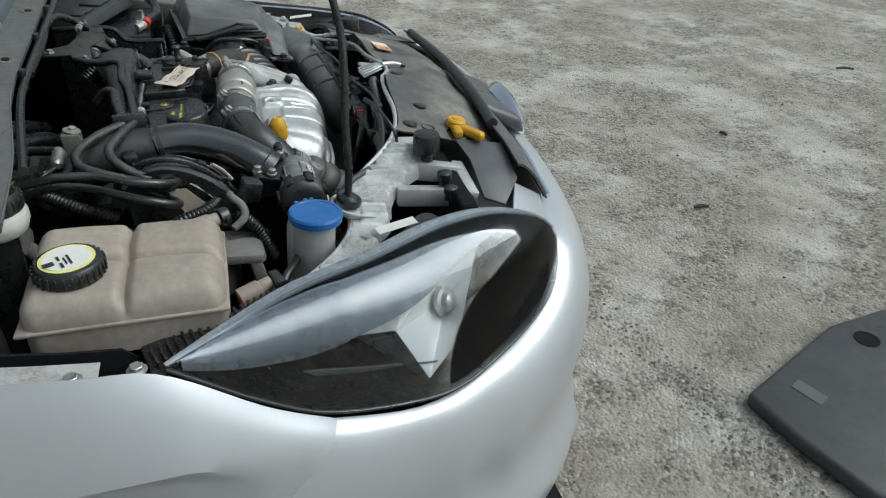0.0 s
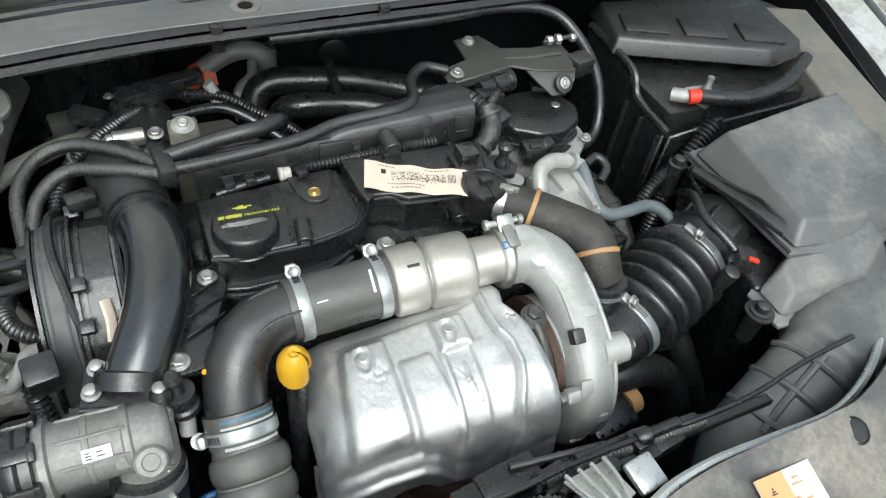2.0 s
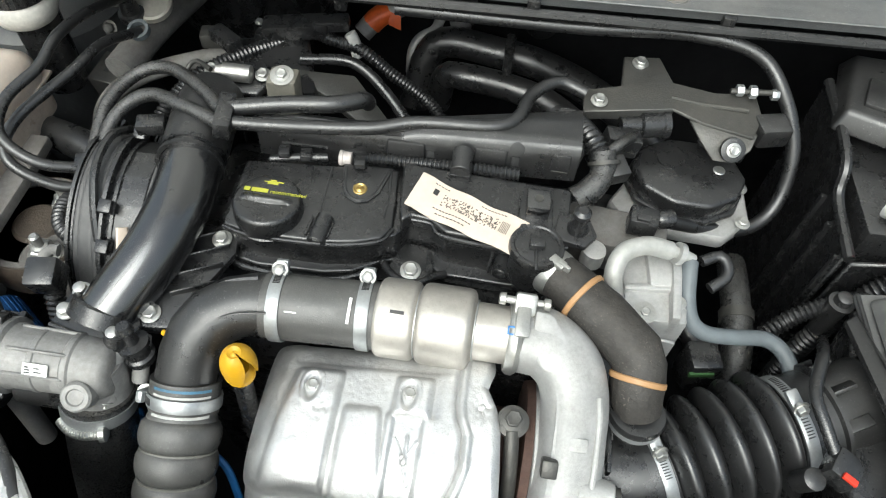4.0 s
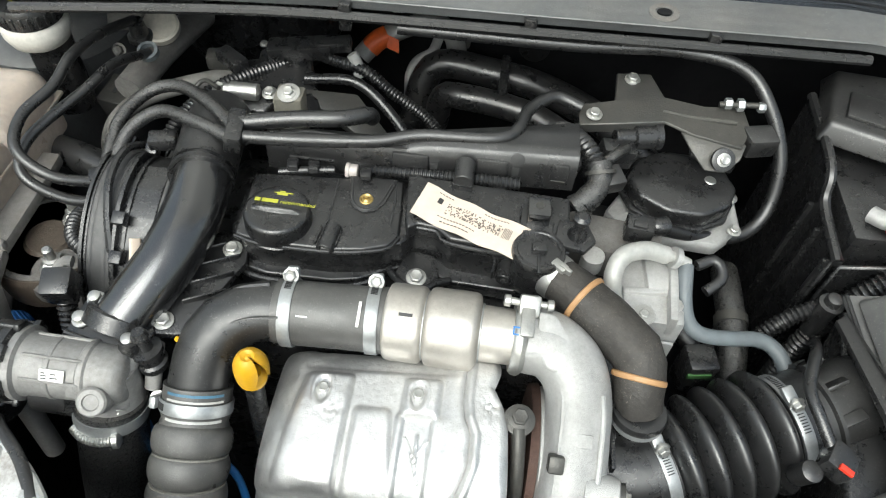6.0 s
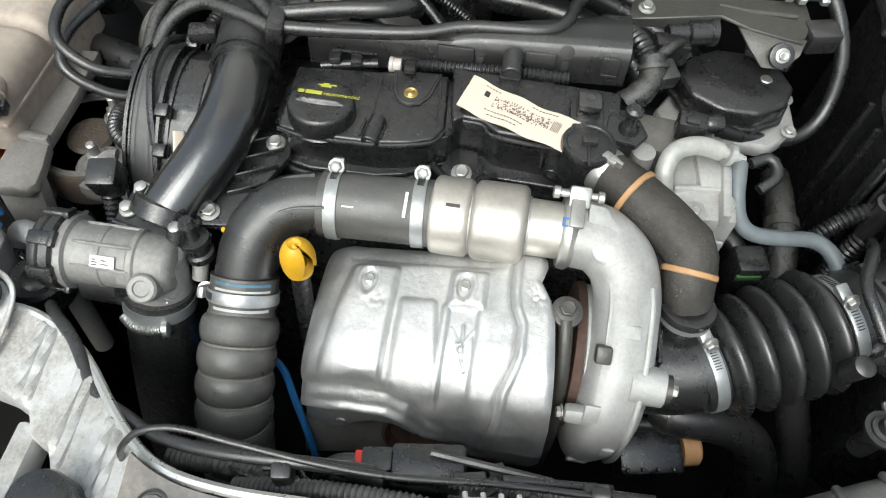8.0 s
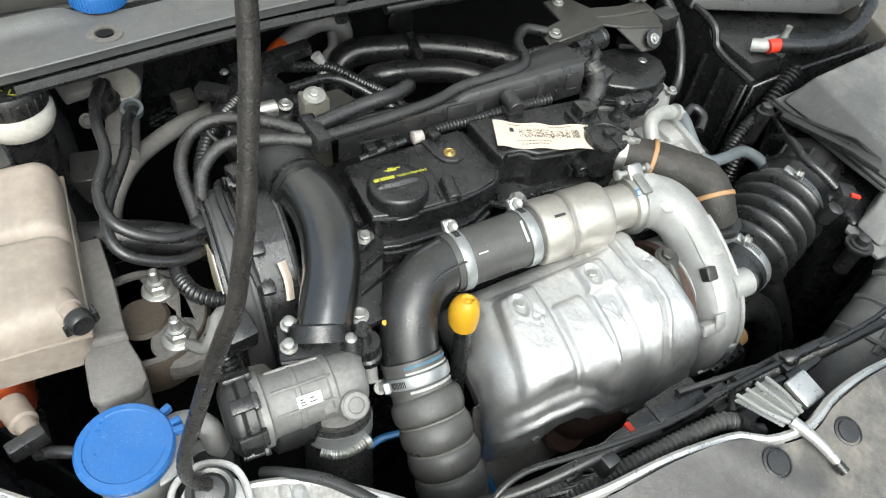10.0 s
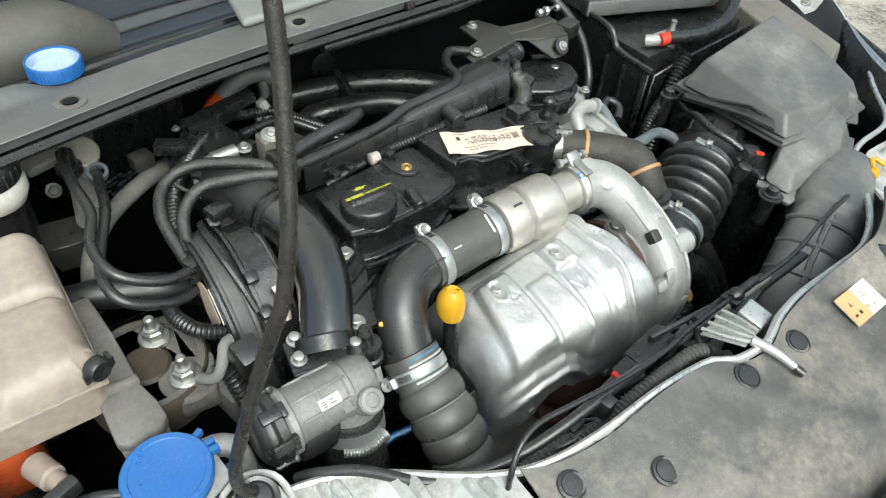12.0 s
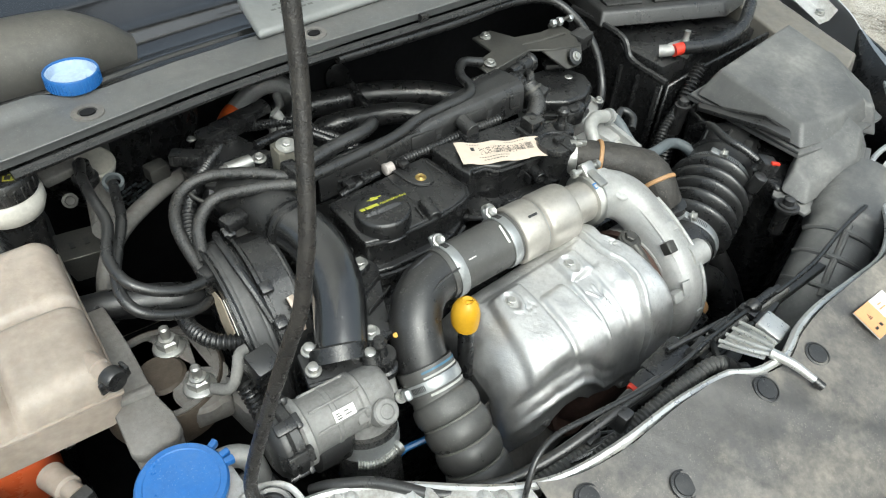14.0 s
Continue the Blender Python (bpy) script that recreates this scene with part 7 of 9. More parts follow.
for p in ((0.277, 0.368, 0.780), (0.302, 0.598, 0.815)):
    bm = lathe(p, (0, 0, 1), [(-0.05, 0.010), (-0.006, 0.011), (0.0, 0.013), (0.003, 0.013), (0.004, 0.009), (0.012, 0.008), (0.014, 0.005)], 18)
    part("lid_screw", bm, DUSTBLACK, ab)
part("screw_ring", lathe((0.277, 0.368, 0.776), (0, 0, 1), [(0, 0.012), (0, 0.018), (0.004, 0.018), (0.004, 0.012)], 22, cap=False), DUSTBLACK, ab)
# snorkel: a wide ribbed duct that drops towards the slam panel
SN = [(0.430, 0.355, 0.772), (0.385, 0.325, 0.768), (0.330, 0.300, 0.758), (0.280, 0.280, 0.738), (0.235, 0.262, 0.708), (0.205, 0.245, 0.672), (0.195, 0.22, 0.63)]
bm = sweep(SN, lambda u: lerp_line([(0, 0.053), (0.35, 0.055), (0.38, 0.049), (0.75, 0.053), (1, 0.048)], u), lambda u: lerp_line([(0, 0.044), (0.30, 0.047), (0.33, 0.049), (0.36, 0.049), (0.39, 0.041), (0.7, 0.044), (1, 0.040)], u), (0, 0, 1), 40, 110, 2.5)
for v in bm.verts:
    v.co += Vector((0, 0, 1)) * 0.0018 * noise.noise(v.co * 30)
sn = part("snorkel", bm, AIRBOX, ab, "grey plastic intake snorkel")
Q = spline(SN, 61)
for i, a in ((27, 0.060), (34, 0.060), (41, 0.060)):
    t = (Q[i + 1] - Q[i - 1]).normalized()
    up = (Vector((0, 0, 1)) - t * t.z).normalized()
    sd_v = t.cross(up)
    pts = [Q[i] + up * 0.0435 * math.cos(w) + sd_v * 0.0525 * math.sin(w) for w in [-1.2 + 0.3 * k for k in range(9)]]
    part("snorkel_rib", tube(pts, 0.0048, 8, 30), AIRBOX, sn)
pts = [Q[i] + (Vector((0, 0, 1)) - (Q[i + 1] - Q[i - 1]).normalized() * (Q[i + 1] - Q[i - 1]).normalized().z).normalized() * 0.043 for i in range(25, 46, 3)]
part("snorkel_rib", tube(pts, 0.0048, 8, 30), AIRBOX, sn)
part("bracket_arm", slab([(0.292, 0.565, 0.835), (0.305, 0.575, 0.835), (0.318, 0.470, 0.862), (0.330, 0.432, 0.856), (0.318, 0.420, 0.850), (0.300, 0.455, 0.858)], (0, 0, -0.008), 0.002, 2), DUSTBLACK, ab, "black strap across the meter")

# ---- battery ----
bat = thing("battery", (0.46, 0.78, 0.62), "black car battery in a plastic tray with a hinged cover", "battery")
part("case", box((0.465, 0.765, 0.745), (0.27, 0.17, 0.19), (0, 0, 2), 0.006), BLACK, bat)
part("tray_wall", slab([(0.315, 0.650, 0.52), (0.315, 0.880, 0.52), (0.315, 0.880, 0.862), (0.315, 0.760, 0.862), (0.315, 0.730, 0.835), (0.315, 0.650, 0.830)], (-0.006, 0, 0), 0.002, 1), BLACK, bat, "black tray side wall")
part("tray_wall", slab([(0.315, 0.648, 0.52), (0.60, 0.660, 0.52), (0.60, 0.660, 0.846), (0.40, 0.652, 0.835), (0.315, 0.648, 0.825)], (0, -0.006, 0), 0.002, 1), BLACK, bat, "black tray front wall")
for y in (0.70, 0.74, 0.655):
    part("tray_rib", box((0.308, y, 0.68), (0.010, 0.006, 0.28), bev=0.001), BLACK, bat)
part("tray_edge", tube([(0.312, 0.645, 0.830), (0.312, 0.725, 0.835), (0.312, 0.760, 0.864), (0.312, 0.88, 0.866)], 0.006, 8), BLACK, bat)
bm = lidf([(0.300, 0.800, 0.862), (0.545, 0.715, 0.862), (0.625, 0.735, 0.862), (0.645, 0.905, 0.862), (0.33, 0.92, 0.862)], [(0.310, 0.808, 0.888), (0.54, 0.730, 0.888), (0.615, 0.748, 0.888), (0.635, 0.895, 0.888), (0.34, 0.91, 0.888)], 0.006)
lidb = part("cover", bm, DUSTBLACK, bat, "dusty black battery cover")
for (x, y) in ((0.37, 0.83), (0.46, 0.80), (0.55, 0.77)):
    part("cover_rib", box((x, y, 0.890), (0.07, 0.05, 0.006), (0, 0, -19), 0.003), DUSTBLACK, lidb)
part("terminal_post", lathe((0.400, 0.692, 0.835), (0, 0, 1), [(0, 0.014), (0.018, 0.013), (0.020, 0.010), (0.034, 0.005), (0.046, 0.005)], 20), STEEL, bat)
part("terminal_clamp", box((0.395, 0.694, 0.851), (0.052, 0.030, 0.014), (0, 8, 8), 0.005), CASTALU, bat, "lead terminal clamp")
part("terminal_clamp", tube([(0.350, 0.703, 0.852), (0.362, 0.690, 0.856), (0.375, 0.686, 0.858)], 0.010, 12), CASTALU, bat)
part("red_sleeve", tube([(0.362, 0.684, 0.858), (0.380, 0.680, 0.860)], 0.0105, 14), RED, bat, "red cable sleeve")
part("battery_cable", tube([(0.378, 0.680, 0.860), (0.42, 0.668, 0.858), (0.47, 0.662, 0.858), (0.53, 0.672, 0.868), (0.59, 0.705, 0.882)], 0.011, 14), BLACK, bat)
part("front_strap", slab([(0.375, 0.652, 0.84), (0.41, 0.655, 0.84), (0.385, 0.632, 0.72), (0.355, 0.630, 0.72)], (0, -0.008, 0), 0.002, 1), BLACK, bat)
single("corrugated_loom", corrugated([(0.385, 0.640, 0.842), (0.345, 0.625, 0.80), (0.318, 0.612, 0.74), (0.305, 0.60, 0.66), (0.30, 0.585, 0.56)], 0.013, 0.0065, 0.0025), BLACK, "thick black corrugated cable loom", "cable loom", "looms")
single("corrugated_loom", corrugated([(0.245, 0.585, 0.75), (0.275, 0.600, 0.78), (0.310, 0.610, 0.80), (0.35, 0.62, 0.80)], 0.010, 0.0055, 0.002), BLACK, "black corrugated cable loom beside the filter box", "cable loom", "looms")
# ledge behind the filter box
single("fuse_box_lid", lidf([(0.565, 0.48, 0.76), (0.70, 0.52, 0.76), (0.74, 0.86, 0.80), (0.63, 0.88, 0.80)], [(0.575, 0.49, 0.835), (0.69, 0.53, 0.835), (0.73, 0.85, 0.875), (0.635, 0.87, 0.875)], 0.006), mat("dusty_tan_plastic", (0.11, 0.105, 0.095), 0.45, dust=0.9, dustcol=(0.24, 0.215, 0.18), bump=0.08, speck=0.4), "flat dusty brown-grey plastic box lid", "fuse box")

# ---- coolant tank ----
ct = thing("coolant_tank", (-0.70, 0.65, 0.66), "aged beige translucent coolant expansion tank", "coolant tank")


def tank_skin(u, v):
    """Rounded tank with four pillowed cells; its rim folds down to the base."""
    def axis(t, lo, hi):
        if t < 0.12:
            return lo, t / 0.12
        if t > 0.88:
            return hi, (1 - t) / 0.12
        return lo + (hi - lo) * (t - 0.12) / 0.76, 1.0
    (x, a), (y, b) = axis(u, -0.792, -0.611), axis(v, 0.535, 0.762)
    cx, cy, r = max(-0.770, min(-0.633, x)), max(0.557, min(0.740, y)), 0.022
    d = math.hypot(x - cx, y - cy)
    if d > r:
        x, y = cx + (x - cx) * r / d, cy + (y - cy) * r / d
    fx, fy = (x + 0.792) / 0.181, (y - 0.535) / 0.227
    top = 0.822 + 0.006 * fx + 0.010 * fy
    edge = min(x + 0.792, -0.611 - x, y - 0.535, 0.762 - y)
    edge = min(edge, r - math.hypot(x - cx, y - cy)) if d > 0 else edge
    R = 0.026
    if edge < R:
        top -= R - math.sqrt(max(0, R * R - (R - edge) ** 2))
    top -= 0.011 * math.exp(-((x + 0.702) / 0.0055) ** 2) + 0.011 * math.exp(-((y - 0.648) / 0.0055) ** 2)
    top += 0.005 * abs(math.sin(fx * 2 * math.pi) * math.sin(fy * 2 * math.pi)) ** 0.6 + 0.0008 * noise.noise((x * 40, y * 40, 1))
    k = min(a, b)
    return (x, y, 0.752 + (top - 0.752) * k)


part("tank_body", sheet(tank_skin, 84, 84, 0.002), TANK, ct)
part("weld_seam", slab([(-0.609, 0.533, 0.792), (-0.609, 0.765, 0.792), (-0.795, 0.768, 0.792), (-0.795, 0.532, 0.792)], (0, 0, 0.005), 0.002, 2), TANK, ct)
part("filler_neck", lathe((-0.734, 0.707, 0.825), (0, 0, 1), [(0, 0.030), (0.012, 0.030)], 28), TANK, ct)
bm = lathe((-0.734, 0.707, 0.832), (0, 0, 1), [(0, 0.037), (0.004, 0.039), (0.018, 0.039), (0.022, 0.036), (0.023, 0.030), (0.022, 0.028)], 40)
capp = part("cap", bm, BLACK, ct, "black screw cap")
for k in range(28):
    a = 2 * math.pi * k / 28
    part("cap_ridge", box((-0.734 + 0.0392 * math.cos(a), 0.707 + 0.0392 * math.sin(a), 0.843), (0.003, 0.003, 0.016), (0, 0, math.degrees(a)), 0.0006, 1), BLACK, capp)
bm = lathe((-0.734, 0.707, 0.8545), (0, 0, 1), [(0, 0.031), (0.0010, 0.031), (0.0011, 0.027)], 40)
part("cap_ring", bm, mat("pale_yellow_print", (0.75, 0.70, 0.25), 0.5, bump=0), capp)
bm = lathe((-0.734, 0.707, 0.8557), (0, 0, 1), [(0, 0.027), (0.0006, 0.027)], 40)
part("cap_disc", bm, WHITE, capp)
bars((-0.756, 0.690, 0.8565), (0.9, 0.4, 0), (-0.4, 0.9, 0), [(0.006, 0.014, 0.018, 0.017), (0.024, 0.014, 0.034, 0.017), (0.010, 0.004, 0.032, 0.0065), (0.012, 0.009, 0.028, 0.011), (0.017, 0.022, 0.026, 0.034)], capp)
bm = lathe((-0.622, 0.552, 0.820), (0.35, -0.9, 0.1), [(-0.02, 0.0120), (0.002, 0.0115), (0.003, 0.0095), (0.014, 0.0090)], 20)
part("outlet_stub", bm, TANK, ct)
bm = lathe((-0.616, 0.536, 0.822), (0.35, -0.9, 0.1), [(0, 0.0122), (0.010, 0.0122), (0.013, 0.010), (0.0125, 0.006)], 20)
part("outlet_cap", bm, DUSTBLACK, ct, "dark outlet cap")
bm = box((-0.614, 0.530, 0.820), (0.030, 0.004, 0.014), (0, 0, 18), 0.0015)
box((-0.601, 0.538, 0.822), (0.004, 0.012, 0.012), (0, 0, 18), 0.001, bm=bm)
part("outlet_clip", bm, BLACK, ct)
part("lower_chamber", box((-0.735, 0.575, 0.715), (0.095, 0.07, 0.10), (6, 0, 0), 0.020, 4), COOLANT, ct, "lower chamber filled with orange coolant")
bm = lathe((-0.690, 0.505, 0.742), (0.35, -0.9, 0.2), [(-0.02, 0.014), (0.010, 0.013), (0.012, 0.010), (0.028, 0.0095)], 20)
part("sensor_neck", bm, TANK, ct)
part("sensor_clip", box((-0.684, 0.470, 0.750), (0.034, 0.014, 0.020), (0, 0, 20), 0.003), DUSTBLACK, ct)
single("sensor_cable", tube([(-0.682, 0.468, 0.752), (-0.660, 0.455, 0.765), (-0.63, 0.44, 0.765), (-0.58, 0.425, 0.755), (-0.53, 0.41, 0.73)], 0.006, 10), RUBBER, "thin black cable from the coolant tank", "cable")
ct.location.z += 0.022
vs = thing("vent_strip", (-0.80, 0.56, 0.77), "black ribbed plastic strip beside the coolant tank", "trim strip")
part("strip", slab([(-0.862, 0.622, 0.782), (-0.80, 0.640, 0.785), (-0.755, 0.520, 0.788), (-0.72, 0.450, 0.788), (-0.742, 0.445, 0.792), (-0.800, 0.525, 0.792)], (0, 0, -0.01), 0.002, 1), BLACK, vs)
for k in range(18):
    f = k / 17
    x, y = -0.835 + 0.085 * f, 0.622 - 0.15 * f
    part("rib", box((x + 0.006, y, 0.790), (0.034, 0.0035, 0.006), (0, 0, 18), 0.0008, 1), BLACK, vs)
bolt((-0.845, 0.640, 0.786), (0, 0, 1), 0.011, vs)

# ---- engine mount ----
em = thing("engine_mount", (-0.58, 0.57, 0.60), "dirty cast engine mount bracket with two studs", "engine mount")
CASTGREY = mat("stained_grey_casting", (0.23, 0.223, 0.213), 0.6, 0.25, var=0.3, scale=60, dust=0.6, dustcol=(0.17, 0.14, 0.115), bump=0.7, bscale=700, speck=0.6)
part("bracket", slab([(-0.630, 0.690, 0.786), (-0.590, 0.690, 0.786), (-0.585, 0.620, 0.788), (-0.584, 0.5436, 0.789), (-0.626, 0.5455, 0.789), (-0.630, 0.62, 0.788)], (0, 0, -0.016), 0.003, 2), CASTGREY, em, "rough grey cast bracket arm")
part("bracket_step", slab([(-0.583, 0.552, 0.7935), (-0.582, 0.541, 0.7935), (-0.627, 0.5425, 0.7935), (-0.626, 0.554, 0.7935)], (0, 0, -0.014), 0.004, 2), CASTGREY, em)
part("bracket_ledge", slab([(-0.584, 0.546, 0.786), (-0.576, 0.512, 0.785), (-0.5745, 0.492, 0.783), (-0.583, 0.483, 0.780), (-0.617, 0.480, 0.780), (-0.627, 0.487, 0.783), (-0.626, 0.547, 0.786)], (0, 0, -0.016), 0.004, 2), CASTGREY, em, "broad foot of the bracket arm")
part("bracket_leg", slab([(-0.575, 0.494, 0.778), (-0.626, 0.488, 0.778), (-0.620, 0.468, 0.66), (-0.582, 0.470, 0.66)], (0, 0.018, 0), 0.004, 2), CASTGREY, em, "steep cast leg")
bm = lathe((-0.568, 0.588, 0.71), (0, 0, 1), [(0, 0.068), (0.040, 0.070), (0.046, 0.066), (0.046, 0.058), (0.038, 0.056), (0.040, 0.030), (0.046, 0.024)], 40)
part("mount_bush", bm, BROWN, em, "brown rubber bush")
part("bush_ring", lathe((-0.568, 0.588, 0.752), (0, 0, 1), [(0, 0.057), (0.005, 0.057), (0.005, 0.064), (0, 0.064)], 40), DIRTYALU, em)
part("stud_plate", slab([(-0.575, 0.655, 0.752), (-0.52, 0.650, 0.752), (-0.500, 0.560, 0.756), (-0.515, 0.515, 0.750), (-0.560, 0.520, 0.750), (-0.540, 0.585, 0.752)], (0, 0, -0.03), 0.006, 2), DIRTYALU, em, "dirty stud plate")
part("stud_base", lathe((-0.538, 0.548, 0.735), (0, 0, 1), [(0, 0.034), (0.014, 0.033), (0.018, 0.028)], 30), DIRTYALU, em)
part("stud_base", lathe((-0.546, 0.620, 0.735), (0, 0, 1), [(0, 0.030), (0.013, 0.029), (0.016, 0.024)], 30), DUSTBLACK, em)
for p in ((-0.546, 0.620, 0.752), (-0.538, 0.548, 0.754)):
    bm = lathe(p, (0, 0, 1), [(0, 0.0185), (0.004, 0.0180), (0.006, 0.0145)], 26)
    lathe(Vector(p) + Vector((0, 0, 0.005)), (0, 0, 1), [(0, 0.0130), (0.010, 0.0130), (0.012, 0.0105)], 6, bm)
    lathe(Vector(p) + Vector((0, 0, 0.016)), (0, 0, 1), [(0, 0.0095), (0.003, 0.0090), (0.004, 0.0055), (0.018, 0.0055), (0.020, 0.0035)], 16, bm)
    part("stud_nut", bm, STEEL, em, "zinc nut on a stud")
part("side_arm", slab([(-0.525, 0.560, 0.752), (-0.49, 0.545, 0.75), (-0.455, 0.485, 0.735), (-0.47, 0.465, 0.73), (-0.51, 0.50, 0.74)], (0, 0, -0.045), 0.005, 2), DIRTYALU, em)
single("corrugated_loom", corrugated([(-0.520, 0.625, 0.78), (-0.520, 0.590, 0.795), (-0.508, 0.560, 0.800), (-0.480, 0.542, 0.800), (-0.45, 0.535, 0.80)], 0.0095, 0.0055, 0.002), BLACK, "black corrugated cable loom over the mount", "cable loom", "looms")
single("corrugated_loom", corrugated([(-0.505, 0.520, 0.790), (-0.500, 0.500, 0.770), (-0.495, 0.480, 0.735), (-0.49, 0.465, 0.69)], 0.011, 0.006, 0.0025), BLACK, "black corrugated cable loom beside the throttle", "cable loom", "looms")
part("taped_loom", tube([(-0.530, 0.522, 0.775), (-0.518, 0.505, 0.785), (-0.508, 0.505, 0.80), (-0.497, 0.520, 0.812), (-0.488, 0.522, 0.812)], 0.0062, 10, rf=lambda s, u: 0.0062 + 0.0009 * math.sin(s * 1400)), mat("grey_cloth_tape", (0.20, 0.195, 0.185), 0.7, bump=0.5, scale=150, dust=0.5, dustcol=(0.08, 0.075, 0.07)), em, "grey taped wires")
part("plug", box((-0.484, 0.490, 0.815), (0.030, 0.030, 0.034), (15, 0, 10), 0.004), BLACK, em, "black plug")
part("plug_lock", box((-0.490, 0.474, 0.822), (0.005, 0.004, 0.005), bev=0.001), WHITE, em)

# ---- washer filler ----
wf = thing("washer_filler", (-0.605, 0.41, 0.60), "washer filler neck closed by a bright blue cap", "washer filler")
part("neck", tube([(-0.612, 0.418, 0.62), (-0.612, 0.416, 0.72), (-0.610, 0.412, 0.790)], 0.031, 24), mat("grey_translucent_neck", (0.36, 0.36, 0.35), 0.4, 0.0, var=0.2, scale=40, dust=0.4, bump=0.05, sss=0.1), wf, "grey translucent filler neck")
bm = lathe((-0.608, 0.410, 0.788), (0.02, -0.06, 1), [(0, 0.036), (0.002, 0.039), (0.012, 0.040), (0.015, 0.038), (0.0155, 0.033), (0.0145, 0.032), (0.0145, 0.0)], 44)
lidw = part("cap", bm, BLUE, wf, "bright blue cap")
for a in (0.2, 0.55, 0.0):
    part("cap_tab", box((-0.608 + 0.042 * math.cos(a), 0.410 + 0.042 * math.sin(a), 0.797), (0.012, 0.006, 0.008), (0, 0, math.degrees(a)), 0.001), BLUE, lidw)
part("neck_bracket", slab([(-0.590, 0.375, 0.780), (-0.56, 0.385, 0.780), (-0.563, 0.415, 0.782), (-0.580, 0.43, 0.782)], (0, 0, -0.004), 0.001, 1), PRIMER, wf)
c0, c1 = Vector((-0.648, 0.536, 0.606)), Vector((-0.583, 0.489, 0.606))
rb = part("spare_cap", lathe(c0, c1 - c0, [(0, 0.022), (0.002, 0.0265), (0.070, 0.0275), (0.074, 0.029), (0.080, 0.029), (0.081, 0.020)], 36), BLUE, wf, "ribbed blue filler tube")
cs = (c1 - c0).normalized().orthogonal().normalized()
ct2 = (c1 - c0).normalized().cross(cs)
for k in range(30):
    a = 2 * math.pi * k / 30
    d = cs * math.cos(a) + ct2 * math.sin(a)
    part("rib", tube([c0 + d * 0.0266 + (c1 - c0) * 0.06, c0 + d * 0.0274 + (c1 - c0) * 0.84], 0.0011, 6, 4), BLUE, rb)
wf.location += Vector((0.008, -0.006, 0.026))
single("ac_pipe", tube([(-0.59, 0.440, 0.70), (-0.575, 0.436, 0.760), (-0.556, 0.432, 0.785), (-0.536, 0.424, 0.780), (-0.530, 0.414, 0.750), (-0.530, 0.410, 0.70), (-0.53, 0.40, 0.60)], 0.0115, 16), CASTALU, "bent bare aluminium air-conditioning pipe", "pipe", "pipes")
bm = lathe((-0.545, 0.400, 0.72), (0, 0, 1), [(0, 0.030), (0.03, 0.030), (0.034, 0.026), (0.030, 0.016), (0.034, 0.010)], 28)
single("pump_pulley", bm, RUBBER, "dark round pulley with rusty bolt head", "pulley")

# ---- brake fluid, booster ----
bf = thing("brake_reservoir", (-0.634, 0.80, 0.80), "white brake fluid reservoir with black cap", "fluid reservoir")
RX, RY = -0.634, 0.800
part("reservoir_foot", lathe((RX, RY + 0.01, 0.74), (0, 0, 1), [(0, 0.026), (0.11, 0.028)], 24), BLACK, bf)
part("bottle", lathe((RX, RY, 0.80), (0, 0, 1), [(0.046, 0.026), (0.052, 0.034), (0.064, 0.039), (0.074, 0.039), (0.080, 0.036), (0.084, 0.030)], 36), mat("aged_white_plastic", (0.62, 0.60, 0.55), 0.4, dust=0.4, dustcol=(0.30, 0.27, 0.22), bump=0.03), bf)
bm = lathe((RX, RY, 0.880), (0, 0, 1), [(0, 0.034), (0.002, 0.0365), (0.020, 0.036), (0.025, 0.033), (0.026, 0.028), (0.0255, 0.010)], 40)
bc = part("cap", bm, BLACK, bf, "black cap with yellow print")
for k in range(24):
    a = 2 * math.pi * k / 24
    part("cap_ridge", box((RX + 0.0365 * math.cos(a), RY + 0.0365 * math.sin(a), 0.891), (0.0022, 0.004, 0.016), (0, 0, math.degrees(a)), 0.0006, 1), BLACK, bc)
bars((RX - 0.020, RY - 0.022, 0.9062), (0.9, -0.3, 0), (0.3, 0.9, 0), [(0.004, 0.012, 0.016, 0.014), (0.004, 0.018, 0.012, 0.020), (0.022, 0.006, 0.040, 0.0075), (0.022, 0.006, 0.0235, 0.016), (0.0385, 0.006, 0.040, 0.016), (0.026, 0.016, 0.036, 0.0175), (0.030, 0.009, 0.032, 0.014), (0.004, 0.026, 0.014, 0.036)], bc, YINK, 0.0004)
bf.location.z += 0.018
bo = thing("brake_booster", (-0.48, 1.05, 0.60), "large round black brake booster", "brake booster")
part("shell", lathe((-0.47, 1.16, 0.76), (-0.03, -1, 0.1), [(0, 0.14), (0.06, 0.14), (0.065, 0.145), (0.075, 0.145), (0.08, 0.136), (0.12, 0.12), (0.14, 0.09), (0.145, 0.05), (0.16, 0.045)], 44), BLACK, bo)
for r in (0.128, 0.105):
    part("pressed_ring", lathe((-0.473, 1.045, 0.772), (-0.03, -1, 0.1), [(-0.01, r), (0.0, r), (0.0, r - 0.006), (-0.01, r - 0.006)], 44, cap=False), BLACK, bo)
o = Vector((-0.506, 1.008, 0.682))
bars(o, (0.92, 0.0, 0.38), (-0.38, 0.0, 0.92), [(0.0095 * k + 0.004 * j, -0.0075 * j, 0.0095 * k + 0.004 * j + 0.0075, -0.0075 * j + 0.004) for k in range(6) for j in range(4) if (k + 2 * j) % 5], bo, GREYHOSE)
mc = thing("master_cylinder", (-0.53, 0.88, 0.76), "bare alloy brake master cylinder with round cap", "master cylinder")
